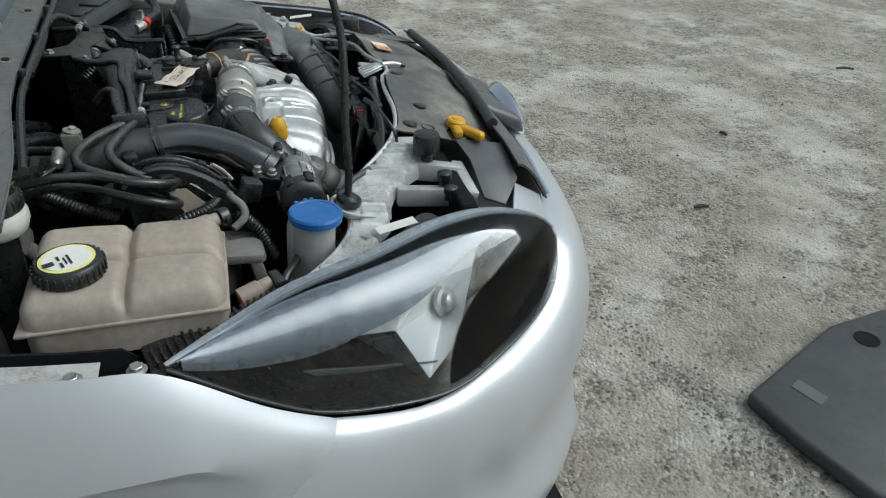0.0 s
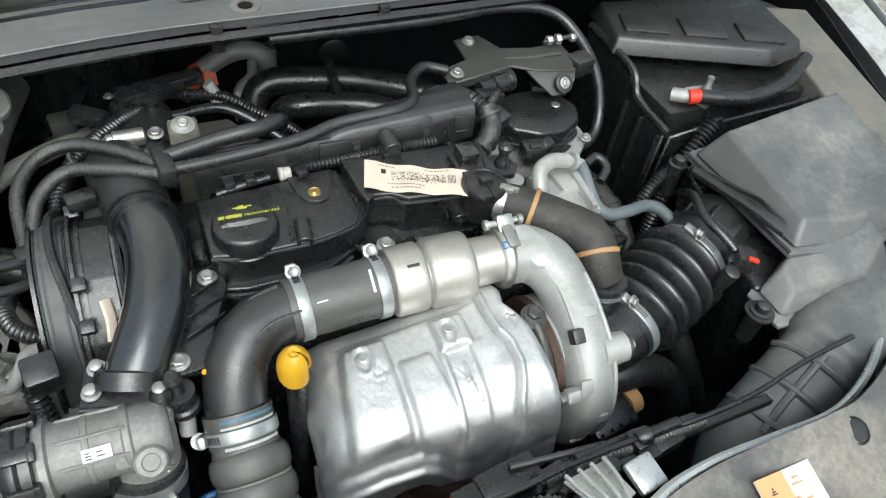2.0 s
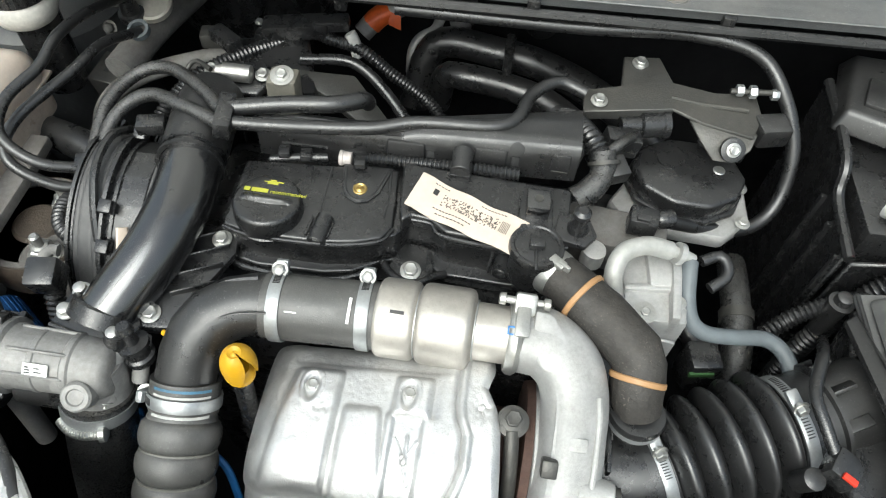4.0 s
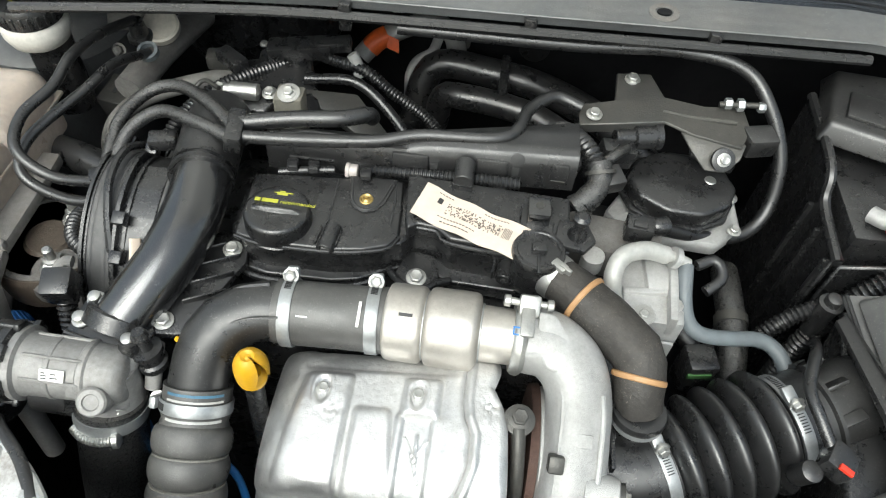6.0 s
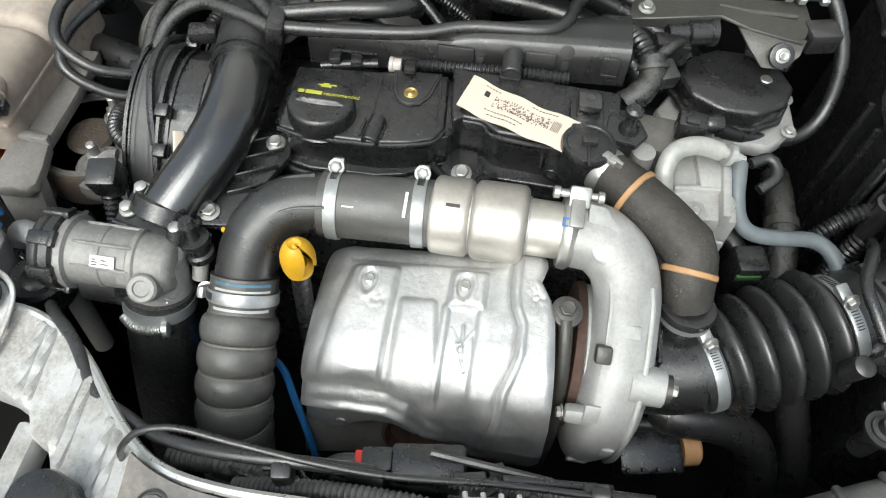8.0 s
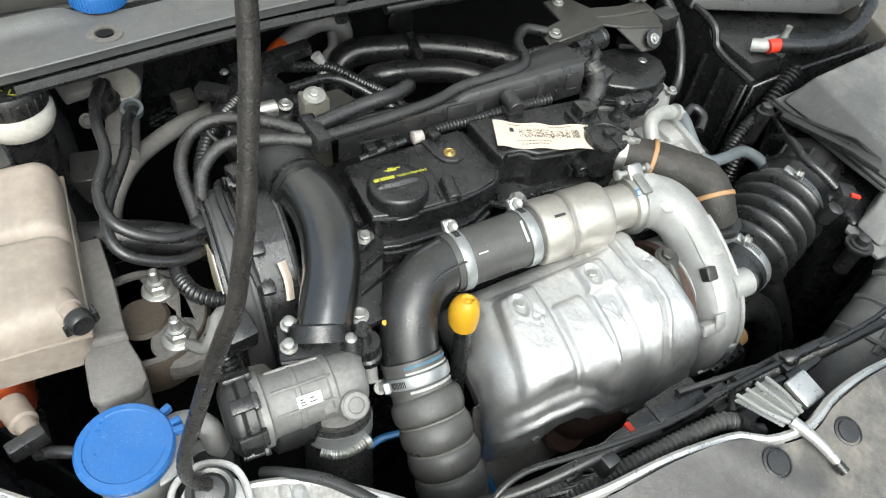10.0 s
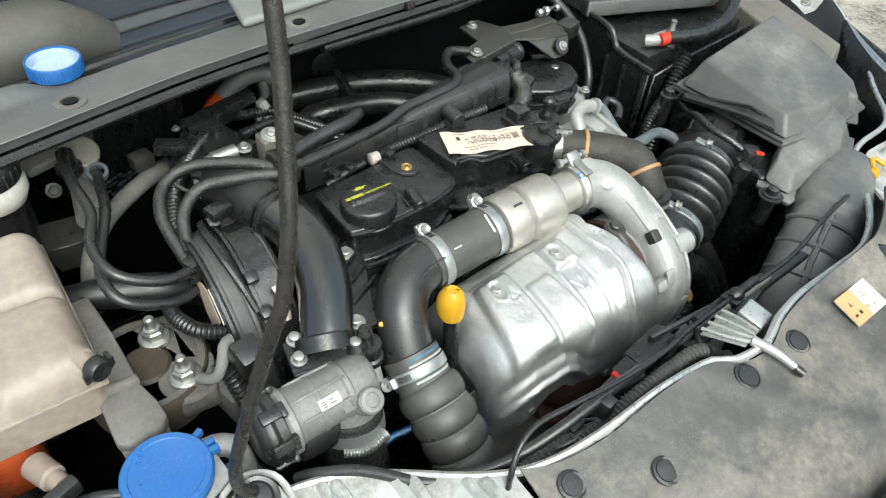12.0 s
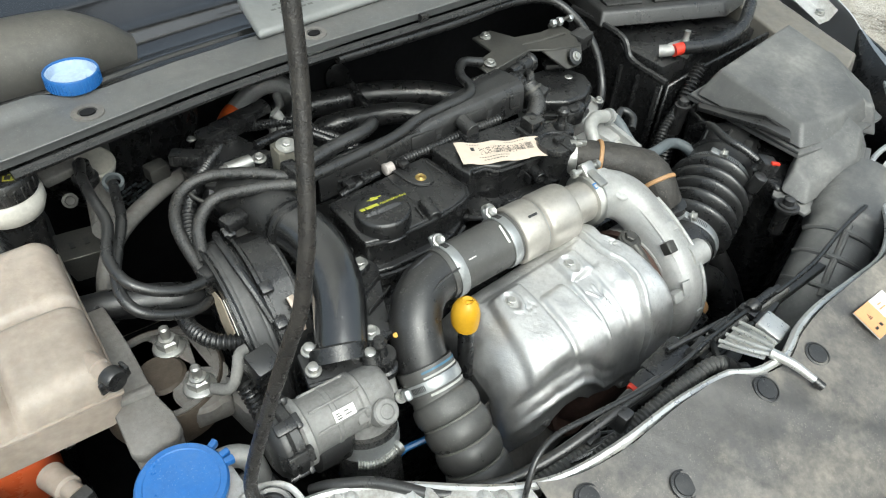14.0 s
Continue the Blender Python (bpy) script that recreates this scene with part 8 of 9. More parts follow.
part("cylinder", tube([(-0.545, 0.80, 0.80), (-0.53, 0.88, 0.805), (-0.51, 0.98, 0.80)], 0.020, 18), DIRTYALU, mc)
part("round_cap", lathe((-0.528, 0.888, 0.835), (0.1, -0.35, 0.9), [(0, 0.026), (0.008, 0.026), (0.010, 0.023), (0.0095, 0.018)], 26), mat("beige_metal", (0.42, 0.40, 0.35), 0.55, 0.3, bump=0.1), mc, "beige round cap")
part("cap_arm", slab([(-0.59, 0.870, 0.845), (-0.55, 0.875, 0.850), (-0.545, 0.905, 0.862), (-0.60, 0.90, 0.86)], (0, 0, -0.012), 0.003, 2), DIRTYALU, mc)
bolt((-0.572, 0.850, 0.822), (0, -0.8, 0.5), 0.009, mc, DULLSTEEL)
part("hanger", slab([(-0.60, 0.80, 0.925), (-0.45, 0.83, 0.925), (-0.46, 0.86, 0.925), (-0.60, 0.83, 0.925)], (0, 0, -0.006), 0.002, 1), BLACK, mc)

# ---- pipes and hoses on the driver's side ----
def hose(name, pts, r, m, label, cat="hose", group="hoses", seg=14):
    return single(name, tube(pts, r, seg), m, label, cat, group)


fl = thing("fuel_hose", (-0.54, 0.68, 0.80), "looped black rubber fuel hose with printed marks", "hose", "fuel hoses")
part("hose", tube([(-0.545, 0.860, 0.865), (-0.555, 0.80, 0.885), (-0.558, 0.74, 0.898), (-0.557, 0.691, 0.895), (-0.572, 0.645, 0.889), (-0.563, 0.606, 0.878), (-0.525, 0.592, 0.860), (-0.485, 0.604, 0.846)], 0.0060, 16), RUBBER, fl)
part("connector", lathe((-0.545, 0.862, 0.862), (0.0, 0.1, -1), [(0, 0.010), (0.02, 0.012), (0.022, 0.016), (0.03, 0.016), (0.032, 0.011), (0.06, 0.010)], 18), BLACK, fl)
fl2 = thing("fuel_hose", (-0.54, 0.66, 0.78), "looped black rubber fuel return hose", "hose", "fuel hoses")
part("hose", tube([(-0.520, 0.830, 0.840), (-0.530, 0.77, 0.868), (-0.540, 0.715, 0.872), (-0.572, 0.64, 0.862), (-0.566, 0.600, 0.846), (-0.52, 0.594, 0.822), (-0.485, 0.612, 0.815), (-0.475, 0.640, 0.825)], 0.0060, 16), RUBBER, fl2)
bm = lathe((-0.520, 0.830, 0.842), (0.0, -0.4, 1), [(-0.004, 0.013), (0.004, 0.013), (0.004, 0.009), (-0.004, 0.009)], 22, cap=False)
part("hose_ring", bm, GREYHOSE, fl2)
bl = thing("braided_fuel_line", (-0.42, 0.70, 0.84), "black braided fuel line with plastic clip", "fuel line", "fuel lines")
part("sleeve", tube([(-0.352, 0.672, 0.886), (-0.390, 0.705, 0.886), (-0.435, 0.732, 0.880), (-0.470, 0.725, 0.872), (-0.490, 0.685, 0.862), (-0.489, 0.630, 0.842), (-0.487, 0.600, 0.835)], 0.0074, 18), BRAID, bl)
bl2 = thing("braided_fuel_line", (-0.42, 0.67, 0.84), "second braided fuel line under the first", "fuel line", "fuel lines")
part("sleeve", tube([(-0.348, 0.655, 0.886), (-0.395, 0.672, 0.888), (-0.440, 0.688, 0.880), (-0.470, 0.670, 0.866), (-0.482, 0.632, 0.846)], 0.0074, 18), BRAID, bl2)
part("twin_clip", box((-0.347, 0.664, 0.890), (0.018, 0.050, 0.022), (0, 8, 8), 0.003), BLACK, bl)
part("end_clip", box((-0.486, 0.610, 0.842), (0.020, 0.020, 0.026), (0, 0, 20), 0.003), BLACK, bl)
bm = tube([(-0.345, 0.655, 0.890), (-0.28, 0.664, 0.888), (-0.20, 0.676, 0.889), (-0.150, 0.690, 0.893), (-0.075, 0.697, 0.895), (-0.050, 0.715, 0.895), (-0.038, 0.755, 0.892), (-0.010, 0.785, 0.890), (0.022, 0.780, 0.884)], 0.0072, 14)
single("fuel_pipe", bm, RUBBER, "black rubber fuel pipe along the rail cover", "pipe", "pipes")
hose("fuel_pipe", [(-0.345, 0.674, 0.892), (-0.29, 0.686, 0.896), (-0.240, 0.694, 0.898), (-0.214, 0.712, 0.892), (-0.212, 0.728, 0.874)], 0.009, RUBBER, "short black rubber pipe curling behind the rail cover", "pipe", "pipes")
single("air_con_pipe", tube([(-0.38, 0.925, 0.762), (-0.42, 0.895, 0.772), (-0.47, 0.858, 0.782), (-0.525, 0.815, 0.784), (-0.556, 0.785, 0.772), (-0.575, 0.768, 0.740), (-0.582, 0.76, 0.69)], 0.0115, 16), DIRTYALU, "dull aluminium air-conditioning pipe", "pipe", "pipes")
single("corrugated_loom", corrugated([(-0.355, 0.90, 0.80), (-0.40, 0.84, 0.815), (-0.44, 0.79, 0.815), (-0.465, 0.74, 0.80), (-0.47, 0.69, 0.78)], 0.0105, 0.0055, 0.002), BLACK, "black corrugated loom beside the aluminium pipe", "cable loom", "looms")
hose("coolant_hose", [(-0.62, 0.72, 0.76), (-0.56, 0.70, 0.765), (-0.50, 0.68, 0.755), (-0.45, 0.68, 0.72)], 0.020, RUBBER, "thick black coolant hose behind the tank", "hose")
bkt = thing("pipe_bracket", (-0.58, 0.84, 0.72), "dull steel slotted pipe bracket", "bracket")
part("plate", slab([(-0.612, 0.818, 0.760), (-0.556, 0.812, 0.760), (-0.556, 0.864, 0.764), (-0.606, 0.870, 0.764)], (0, 0, -0.003), 0.001, 1), DULLSTEEL, bkt)
part("plate_edge", slab([(-0.612, 0.818, 0.760), (-0.556, 0.812, 0.760), (-0.556, 0.812, 0.720), (-0.600, 0.817, 0.720)], (0, 0.003, 0), 0.001, 1), DULLSTEEL, bkt)
for x in (-0.590, -0.572):
    part("slot", box((x, 0.838, 0.7635), (0.006, 0.012, 0.001), bev=0), INK, bkt)

# ---- rear of the engine: fuel pump group ----
hp = thing("fuel_pump_group", (-0.36, 0.82, 0.70), "dark fuel pump group with clamped throttle pipe", "fuel pump")
part("body", box((-0.36, 0.84, 0.765), (0.10, 0.12, 0.09), (0, 0, 20), 0.01), BLACK, hp)
part("pipe_mouth", lathe((-0.392, 0.775, 0.800), (0.15, -0.6, 0.75), [(-0.03, 0.034), (0.0, 0.036), (0.012, 0.038), (0.016, 0.036), (0.018, 0.030)], 30), BLACK, hp)
part("flange", slab([(-0.425, 0.780, 0.832), (-0.405, 0.805, 0.838), (-0.355, 0.805, 0.845), (-0.338, 0.775, 0.842), (-0.350, 0.755, 0.836), (-0.40, 0.755, 0.832)], (0, 0, -0.012), 0.004, 2), BLACK, hp)
bolt((-0.414, 0.786, 0.836), (0, -0.2, 1), 0.009, hp)
bolt((-0.348, 0.778, 0.846), (0, -0.2, 1), 0.009, hp)
bm = lathe((-0.405, 0.772, 0.848), (1, 0.05, 0), [(0, 0.004), (0.004, 0.008), (0.010, 0.008), (0.011, 0.0105), (0.044, 0.0105), (0.046, 0.006)], 16)
part("band_clamp", bm, STEEL, hp, "shiny band clamp bolt")
part("pillar", slab([(-0.334, 0.735, 0.745), (-0.300, 0.738, 0.745), (-0.300, 0.765, 0.745), (-0.334, 0.765, 0.745)], (0, 0.010, 0.122), 0.004, 2), mat("khaki_plated_steel", (0.19, 0.18, 0.15), 0.5, 0.4, bump=0.2), hp, "khaki plated bracket pillar")
part("pillar_washer", lathe((-0.317, 0.758, 0.867), (0, -0.25, 1), [(0, 0.0135), (0.002, 0.0135), (0.0025, 0.009)], 22), STEEL, hp)
bolt((-0.317, 0.7575, 0.869), (0, -0.25, 1), 0.0085, hp, STEEL)
part("valve_block", box((-0.345, 0.900, 0.822), (0.085, 0.030, 0.022), (0, -6, 8), 0.004), BLACK, hp)
part("valve_block", box((-0.300, 0.905, 0.832), (0.050, 0.022, 0.016), (0, -6, 8), 0.003), BLACK, hp)
for x in (-0.385, -0.345):
    part("valve_stem", lathe((x, 0.888, 0.770), (0, 0, 1), [(0, 0.013), (0.04, 0.013), (0.048, 0.010)], 18), BLACK, hp)
bolt((-0.395, 0.905, 0.818), (0, 0, 1), 0.006, hp)
part("manifold_arm", slab([(-0.325, 0.835, 0.812), (-0.255, 0.845, 0.806), (-0.20, 0.80, 0.775), (-0.215, 0.775, 0.775), (-0.29, 0.81, 0.80), (-0.325, 0.815, 0.810)], (0, 0, -0.012), 0.004, 2), DULLSTEEL, hp, "dull metal manifold arm")
part("seal_rib", tube([(-0.325, 0.846, 0.818), (-0.255, 0.856, 0.812), (-0.19, 0.812, 0.782), (-0.165, 0.77, 0.77)], 0.007, 10), BLACK, hp)
part("black_plug", box((-0.420, 0.850, 0.830), (0.045, 0.022, 0.018), (0, 0, -35), 0.004), BLACK, hp)
part("grey_plug", box((-0.455, 0.885, 0.800), (0.030, 0.024, 0.022), (0, 0, 10), 0.004), DULLSTEEL, hp, "grey plug")
single("corrugated_loom", corrugated([(-0.335, 0.905, 0.818), (-0.300, 0.895, 0.815), (-0.255, 0.885, 0.812), (-0.216, 0.876, 0.788), (-0.163, 0.872, 0.750), (-0.13, 0.85, 0.72)], 0.0085, 0.005, 0.0016), BLACK, "black corrugated loom behind the pump", "cable loom", "looms")
part("white_tie", tube([(-0.272, 0.893, 0.830), (-0.265, 0.890, 0.818), (-0.262, 0.888, 0.800)], 0.008, 10), mat("grey_tape", (0.30, 0.30, 0.29), 0.6, bump=0.3), hp)
hose("wire_lead", [(-0.41, 0.775, 0.846), (-0.435, 0.79, 0.842), (-0.445, 0.775, 0.830), (-0.43, 0.755, 0.82)], 0.003, DULLSTEEL, "thin looped wire lead", "wire", "wires")

ap = thing("heater_pipe", (-0.2, 1.10, 0.60), "bent bare metal heater pipe with orange tape", "pipe", "pipes")
part("pipe", tube([(-0.300, 1.070, 0.690), (-0.276, 1.089, 0.710), (-0.225, 1.115, 0.728), (-0.185, 1.115, 0.738), (-0.158, 1.108, 0.728), (-0.150, 1.12, 0.695), (-0.15, 1.16, 0.66)], 0.016, 18), CASTALU, ap)
part("orange_tape", tube([(-0.288, 1.080, 0.700), (-0.276, 1.089, 0.711), (-0.262, 1.097, 0.716)], 0.0172, 18), ORANGE, ap, "orange tape band")
part("tape_flag", slab([(-0.262, 1.085, 0.726), (-0.240, 1.080, 0.722), (-0.238, 1.070, 0.705), (-0.258, 1.076, 0.708)], (0, 0.001, 0.001), 0), ORANGE, ap)
part("branch", tube([(-0.178, 1.10, 0.722), (-0.185, 1.075, 0.712), (-0.205, 1.06, 0.705), (-0.215, 1.045, 0.69), (-0.215, 1.03, 0.66)], 0.008, 12), CASTALU, ap)
part("firewall_union", box((-0.148, 1.150, 0.700), (0.04, 0.03, 0.04), bev=0.005), DIRTYALU, ap)
hh = thing("heater_hose", (-0.05, 1.0, 0.64), "black rubber heater hose behind the engine", "hose", "heater hoses")
part("hose", tube([(-0.205, 1.00, 0.62), (-0.190, 1.035, 0.690), (-0.160, 1.045, 0.716), (-0.09, 1.035, 0.718), (-0.020, 1.022, 0.716), (0.045, 0.985, 0.718), (0.10, 0.95, 0.71), (0.16, 0.92, 0.68)], 0.023, 22), RUBBER, hh)
hh2 = thing("heater_hose", (-0.05, 0.96, 0.64), "second black rubber heater hose behind the engine", "hose", "heater hoses")
part("hose", tube([(-0.165, 0.99, 0.64), (-0.155, 0.985, 0.70), (-0.125, 0.972, 0.716), (-0.059, 0.966, 0.713), (0.001, 0.947, 0.709), (0.06, 0.90, 0.70), (0.10, 0.86, 0.67)], 0.0195, 22), RUBBER, hh2)
part("hose_clip", box((-0.066, 1.000, 0.728), (0.014, 0.085, 0.030), (20, 0, 0), 0.004), BLACK, hh, "black twin hose clip")
bm = lathe((-0.019, 1.166, 0.681), (0, -1, 0.1), [(0, 0.027), (0.003, 0.027), (0.005, 0.022)], 28)
single("bulkhead_plug", bm, DUSTBLACK, "round grey rubber plug in the bulkhead", "plug")

# ---- fuel filter bracket, pump cover, valve, cables on the battery side ----
fb = thing("filter_bracket", (0.11, 0.80, 0.80), "dull steel filter bracket with bolts", "bracket")
part("plate", slab([(0.022, 0.762, 0.874), (0.020, 0.795, 0.876), (0.062, 0.806, 0.880), (0.066, 0.860, 0.878), (0.108, 0.866, 0.878), (0.120, 0.818, 0.884), (0.165, 0.808, 0.886), (0.210, 0.812, 0.888), (0.216, 0.780, 0.884), (0.205, 0.752, 0.878), (0.150, 0.765, 0.878), (0.12, 0.778, 0.880)], (0, 0, -0.004), 0.0012, 1), DULLSTEEL, fb)
part("tab", slab([(0.138, 0.768, 0.876), (0.210, 0.756, 0.880), (0.207, 0.746, 0.865), (0.192, 0.736, 0.852), (0.170, 0.738, 0.850), (0.152, 0.752, 0.864)], (0.0, 0.004, -0.002), 0.0012, 1), DULLSTEEL, fb)
part("edge", slab([(0.022, 0.762, 0.874), (0.12, 0.778, 0.880), (0.12, 0.776, 0.866), (0.022, 0.762, 0.862)], (0, 0.003, 0), 0.001, 1), DULLSTEEL, fb)
bolt((0.084, 0.848, 0.880), (0, -0.1, 1), 0.009, fb)
bolt((0.038, 0.778, 0.878), (0, -0.1, 1), 0.009, fb)
part("stud_pad", lathe((0.186, 0.7430, 0.866), (0.1, -0.8, 0.7), [(0, 0.014), (0.003, 0.0135), (0.004, 0.010)], 22), DUSTBLACK, fb)
bolt((0.186, 0.7395, 0.869), (0.1, -0.8, 0.7), 0.0075, fb)
part("pressed_rib", tube([(0.118, 0.796, 0.8805), (0.15, 0.790, 0.882), (0.20, 0.786, 0.8855)], 0.0028, 8), DULLSTEEL, fb)
part("pivot_bolt", tube([(0.178, 0.802, 0.896), (0.240, 0.806, 0.900)], 0.0034, 10), DULLSTEEL, fb)
for x, w in ((0.184, 0.0066), (0.198, 0.0075), (0.222, 0.0060)):
    part("nut", lathe((x, 0.8035, 0.8972), (1, 0.065, 0.065), [(0, w * 0.9), (0.001, w), (0.007, w), (0.008, w * 0.85)], 6), CLAMPMETAL, fb)
part("grey_plug", box((0.228, 0.775, 0.872), (0.036, 0.030, 0.026), (0, 0, 15), 0.004), DUSTBLACK, fb)
pc = thing("high_pressure_pump_cover", (0.145, 0.735, 0.76), "round dark plastic pump cover with screws", "pump cover")
ring = [(0.145 + 0.068 * math.cos(a) * (1.0 if math.cos(a) < 0.3 else 0.92), 0.728 + 0.052 * math.sin(a), 0.796) for a in [2 * math.pi * k / 10 for k in range(10)]]
part("base_plate", slab([(x, y, 0.784) for x, y, z in [(0.06, 0.70, 0), (0.08, 0.672, 0), (0.19, 0.668, 0), (0.222, 0.70, 0), (0.22, 0.76, 0), (0.10, 0.77, 0)]], (0, 0, -0.02), 0.003, 1), CASTALU, pc, "alloy base plate")
part("cover", slab(ring, (0, 0, 0.026), 0.006, 3), BLACK, pc)
part("cover_rim", slab([(0.145 + (x - 0.145) * 1.06, 0.728 + (y - 0.728) * 1.06, 0.790) for x, y, z in ring], (0, 0, 0.008), 0.003, 2), BLACK, pc)
part("boss", lathe((0.120, 0.742, 0.820), (0, 0, 1), [(0, 0.015), (0.004, 0.014)], 24), BLACK, pc)
part("cover_dot", lathe((0.176, 0.735, 0.8222), (0, 0, 1), [(0, 0.007), (0.001, 0.006)], 18), STEEL, pc)
part("arm", slab([(0.150, 0.765, 0.826), (0.200, 0.748, 0.822), (0.206, 0.758, 0.822), (0.155, 0.785, 0.83)], (0, 0, 0.01), 0.003, 2), BLACK, pc)
for p in ((0.210, 0.690, 0.790), (0.212, 0.742, 0.790)):
    bolt(p, (0, -0.1, 1), 0.008, pc)
pc.location += Vector((0.010, 0.012, 0.006))
wl2 = thing("pump_wiring", (0.06, 0.72, 0.80), "taped wiring and plugs beside the pump", "wiring")
part("loom", corrugated([(-0.002, 0.775, 0.850), (0.012, 0.745, 0.872), (0.030, 0.712, 0.882), (0.044, 0.690, 0.872), (0.042, 0.672, 0.862), (0.030, 0.655, 0.852)], 0.0125, 0.006, 0.0022), BLACK, wl2)
part("tape_wrap", tube([(0.042, 0.698, 0.882), (0.046, 0.684, 0.870), (0.040, 0.668, 0.862), (0.022, 0.655, 0.850)], 0.0142, 12, rf=lambda s, u: 0.0135 + 0.0018 * math.sin(s * 900)), BRAID, wl2)
part("plug", box((0.066, 0.735, 0.862), (0.040, 0.022, 0.026), (0, 10, 10), 0.003), BLACK, wl2)
part("plug", box((0.060, 0.690, 0.866), (0.022, 0.026, 0.020), (10, 0, 25), 0.003), DUSTBLACK, wl2)
part("wire_bundle", tube([(0.050, 0.700, 0.880), (0.062, 0.712, 0.884), (0.074, 0.730, 0.876)], 0.0060, 10), BRAID, wl2)
part("cable_tie", lathe((0.045, 0.690, 0.876), (0.2, -0.7, -0.6), [(0, 0.0150), (0, 0.0168), (0.004, 0.0168), (0.004, 0.0150)], 20), DULLSTEEL, wl2)
part("injector_line", lathe((0.065, 0.760, 0.862), (1, 0.25, 0), [(0, 0.010), (0.022, 0.010), (0.024, 0.014), (0.046, 0.014), (0.048, 0.016), (0.054, 0.016), (0.056, 0.011)], 18), BLACK, wl2)
part("white_ring", lathe((0.113, 0.772, 0.862), (1, 0.25, 0), [(0, 0.0125), (0, 0.0145), (0.004, 0.0145), (0.004, 0.0125)], 20), CREAM, wl2)
ev = thing("egr_valve", (0.11, 0.58, 0.74), "bare aluminium valve block with a curved pipe", "valve")
part("block", box((0.108, 0.578, 0.790), (0.062, 0.085, 0.075), (0, 0, 4), 0.006), CASTALU, ev)
part("step", box((0.118, 0.595, 0.828), (0.034, 0.044, 0.014), (0, 0, 4), 0.004), CASTALU, ev)
bolt((0.098, 0.543, 0.829), (0, -0.1, 1), 0.0065, ev)
part("pipe", tube([(0.070, 0.552, 0.822), (0.0645, 0.562, 0.840), (0.063, 0.573, 0.854), (0.071, 0.588, 0.862), (0.092, 0.599, 0.862), (0.1157, 0.6025, 0.855), (0.130, 0.604, 0.850), (0.143, 0.604, 0.844)], 0.0090, 16, 60, lambda t, u: 0.0095 if u < 0.80 else 0.0058), mat("pale_metal", (0.45, 0.45, 0.43), 0.42, 0.3, dust=0.3, bump=0.1), ev, "pale metal pipe")
part("pipe_collar", lathe((0.124, 0.6035, 0.852), (1, 0.05, -0.35), [(0, 0.009), (0.0, 0.0115), (0.006, 0.0115), (0.006, 0.009)], 18), CASTALU, ev)
part("pipe_foot", lathe((0.071, 0.550, 0.814), (-0.2, 0.3, 1), [(0, 0.012), (0.006, 0.0125), (0.009, 0.010)], 18), DULLSTEEL, ev)
part("upper_rib", slab([(0.122, 0.536, 0.838), (0.131, 0.536, 0.838), (0.134, 0.604, 0.842), (0.125, 0.606, 0.842)], (0, 0, -0.03), 0.002, 2), CASTALU, ev)
part("upper_rib", slab([(0.078, 0.566, 0.831), (0.078, 0.574, 0.831), (0.124, 0.578, 0.834), (0.124, 0.570, 0.834)], (0, 0, -0.02), 0.002, 2), CASTALU, ev)
part("bolt_washer", lathe((0.098, 0.543, 0.8275), (0, -0.1, 1), [(0, 0.0115), (0.0022, 0.0115), (0.0026, 0.008)], 26), STEEL, ev)
part("lug", lathe((0.045, 0.600, 0.822), (0, 0, 1), [(0, 0.012), (0.02, 0.012), (0.021, 0.008)], 18), CASTALU, ev)
part("base_casting", box((0.075, 0.655, 0.790), (0.11, 0.055, 0.05), (0, 0, -5), 0.008), DIRTYALU, ev)
part("connector", box((0.095, 0.648, 0.838), (0.030, 0.024, 0.024), (0, 0, -5), 0.003), BLACK, ev)
part("connector_collar", lathe((0.110, 0.655, 0.836), (1, 0.35, -0.1), [(0, 0.008), (0.004, 0.0105), (0.018, 0.0105), (0.020, 0.008)], 16), BLACK, ev)
part("lock_tab", box((0.093, 0.642, 0.8515), (0.014, 0.008, 0.004), (0, 0, -5), 0.001), DUSTBLACK, ev)
bolt((0.132, 0.560, 0.829), (0, -0.1, 1), 0.007, ev)
part("casting_web", slab([(0.137, 0.545, 0.822), (0.141, 0.545, 0.822), (0.146, 0.610, 0.824), (0.142, 0.610, 0.824)], (0, 0, -0.05), 0.001, 1), CASTALU, ev)
part("casting_web", slab([(0.080, 0.538, 0.800), (0.136, 0.534, 0.800), (0.136, 0.530, 0.800), (0.080, 0.534, 0.800)], (0, 0, -0.04), 0.001, 1), CASTALU, ev)
part("loop", tube([(0.155, 0.610, 0.835), (0.175, 0.618, 0.838), (0.182, 0.600, 0.832), (0.165, 0.585, 0.825)], 0.006, 10), RUBBER, ev)
hose("vacuum_cable", [(-0.20, 0.825, 0.928), (0.0, 0.838, 0.925), (0.12, 0.848, 0.928), (0.20, 0.838, 0.922), (0.238, 0.805, 0.895), (0.262, 0.770, 0.850), (0.262, 0.738, 0.800), (0.235, 0.712, 0.778), (0.185, 0.696, 0.785), (0.135, 0.678, 0.808), (0.105, 0.662, 0.828)], 0.0078, RUBBER, "black vacuum hose looping down from the scuttle", "hose")
gh = thing("coolant_bypass_hose", (0.2, 0.56, 0.74), "thin grey-blue coolant hose", "hose", "hoses")
part("hose", tube([(0.141, 0.602, 0.842), (0.1405, 0.590, 0.838), (0.1425, 0.571, 0.824), (0.150, 0.556, 0.809), (0.165, 0.548, 0.801), (0.195, 0.550, 0.797), (0.2272, 0.555, 0.795), (0.246, 0.548, 0.791), (0.257, 0.532, 0.783), (0.262, 0.512, 0.765)], 0.0082, 14), GREYHOSE, gh)
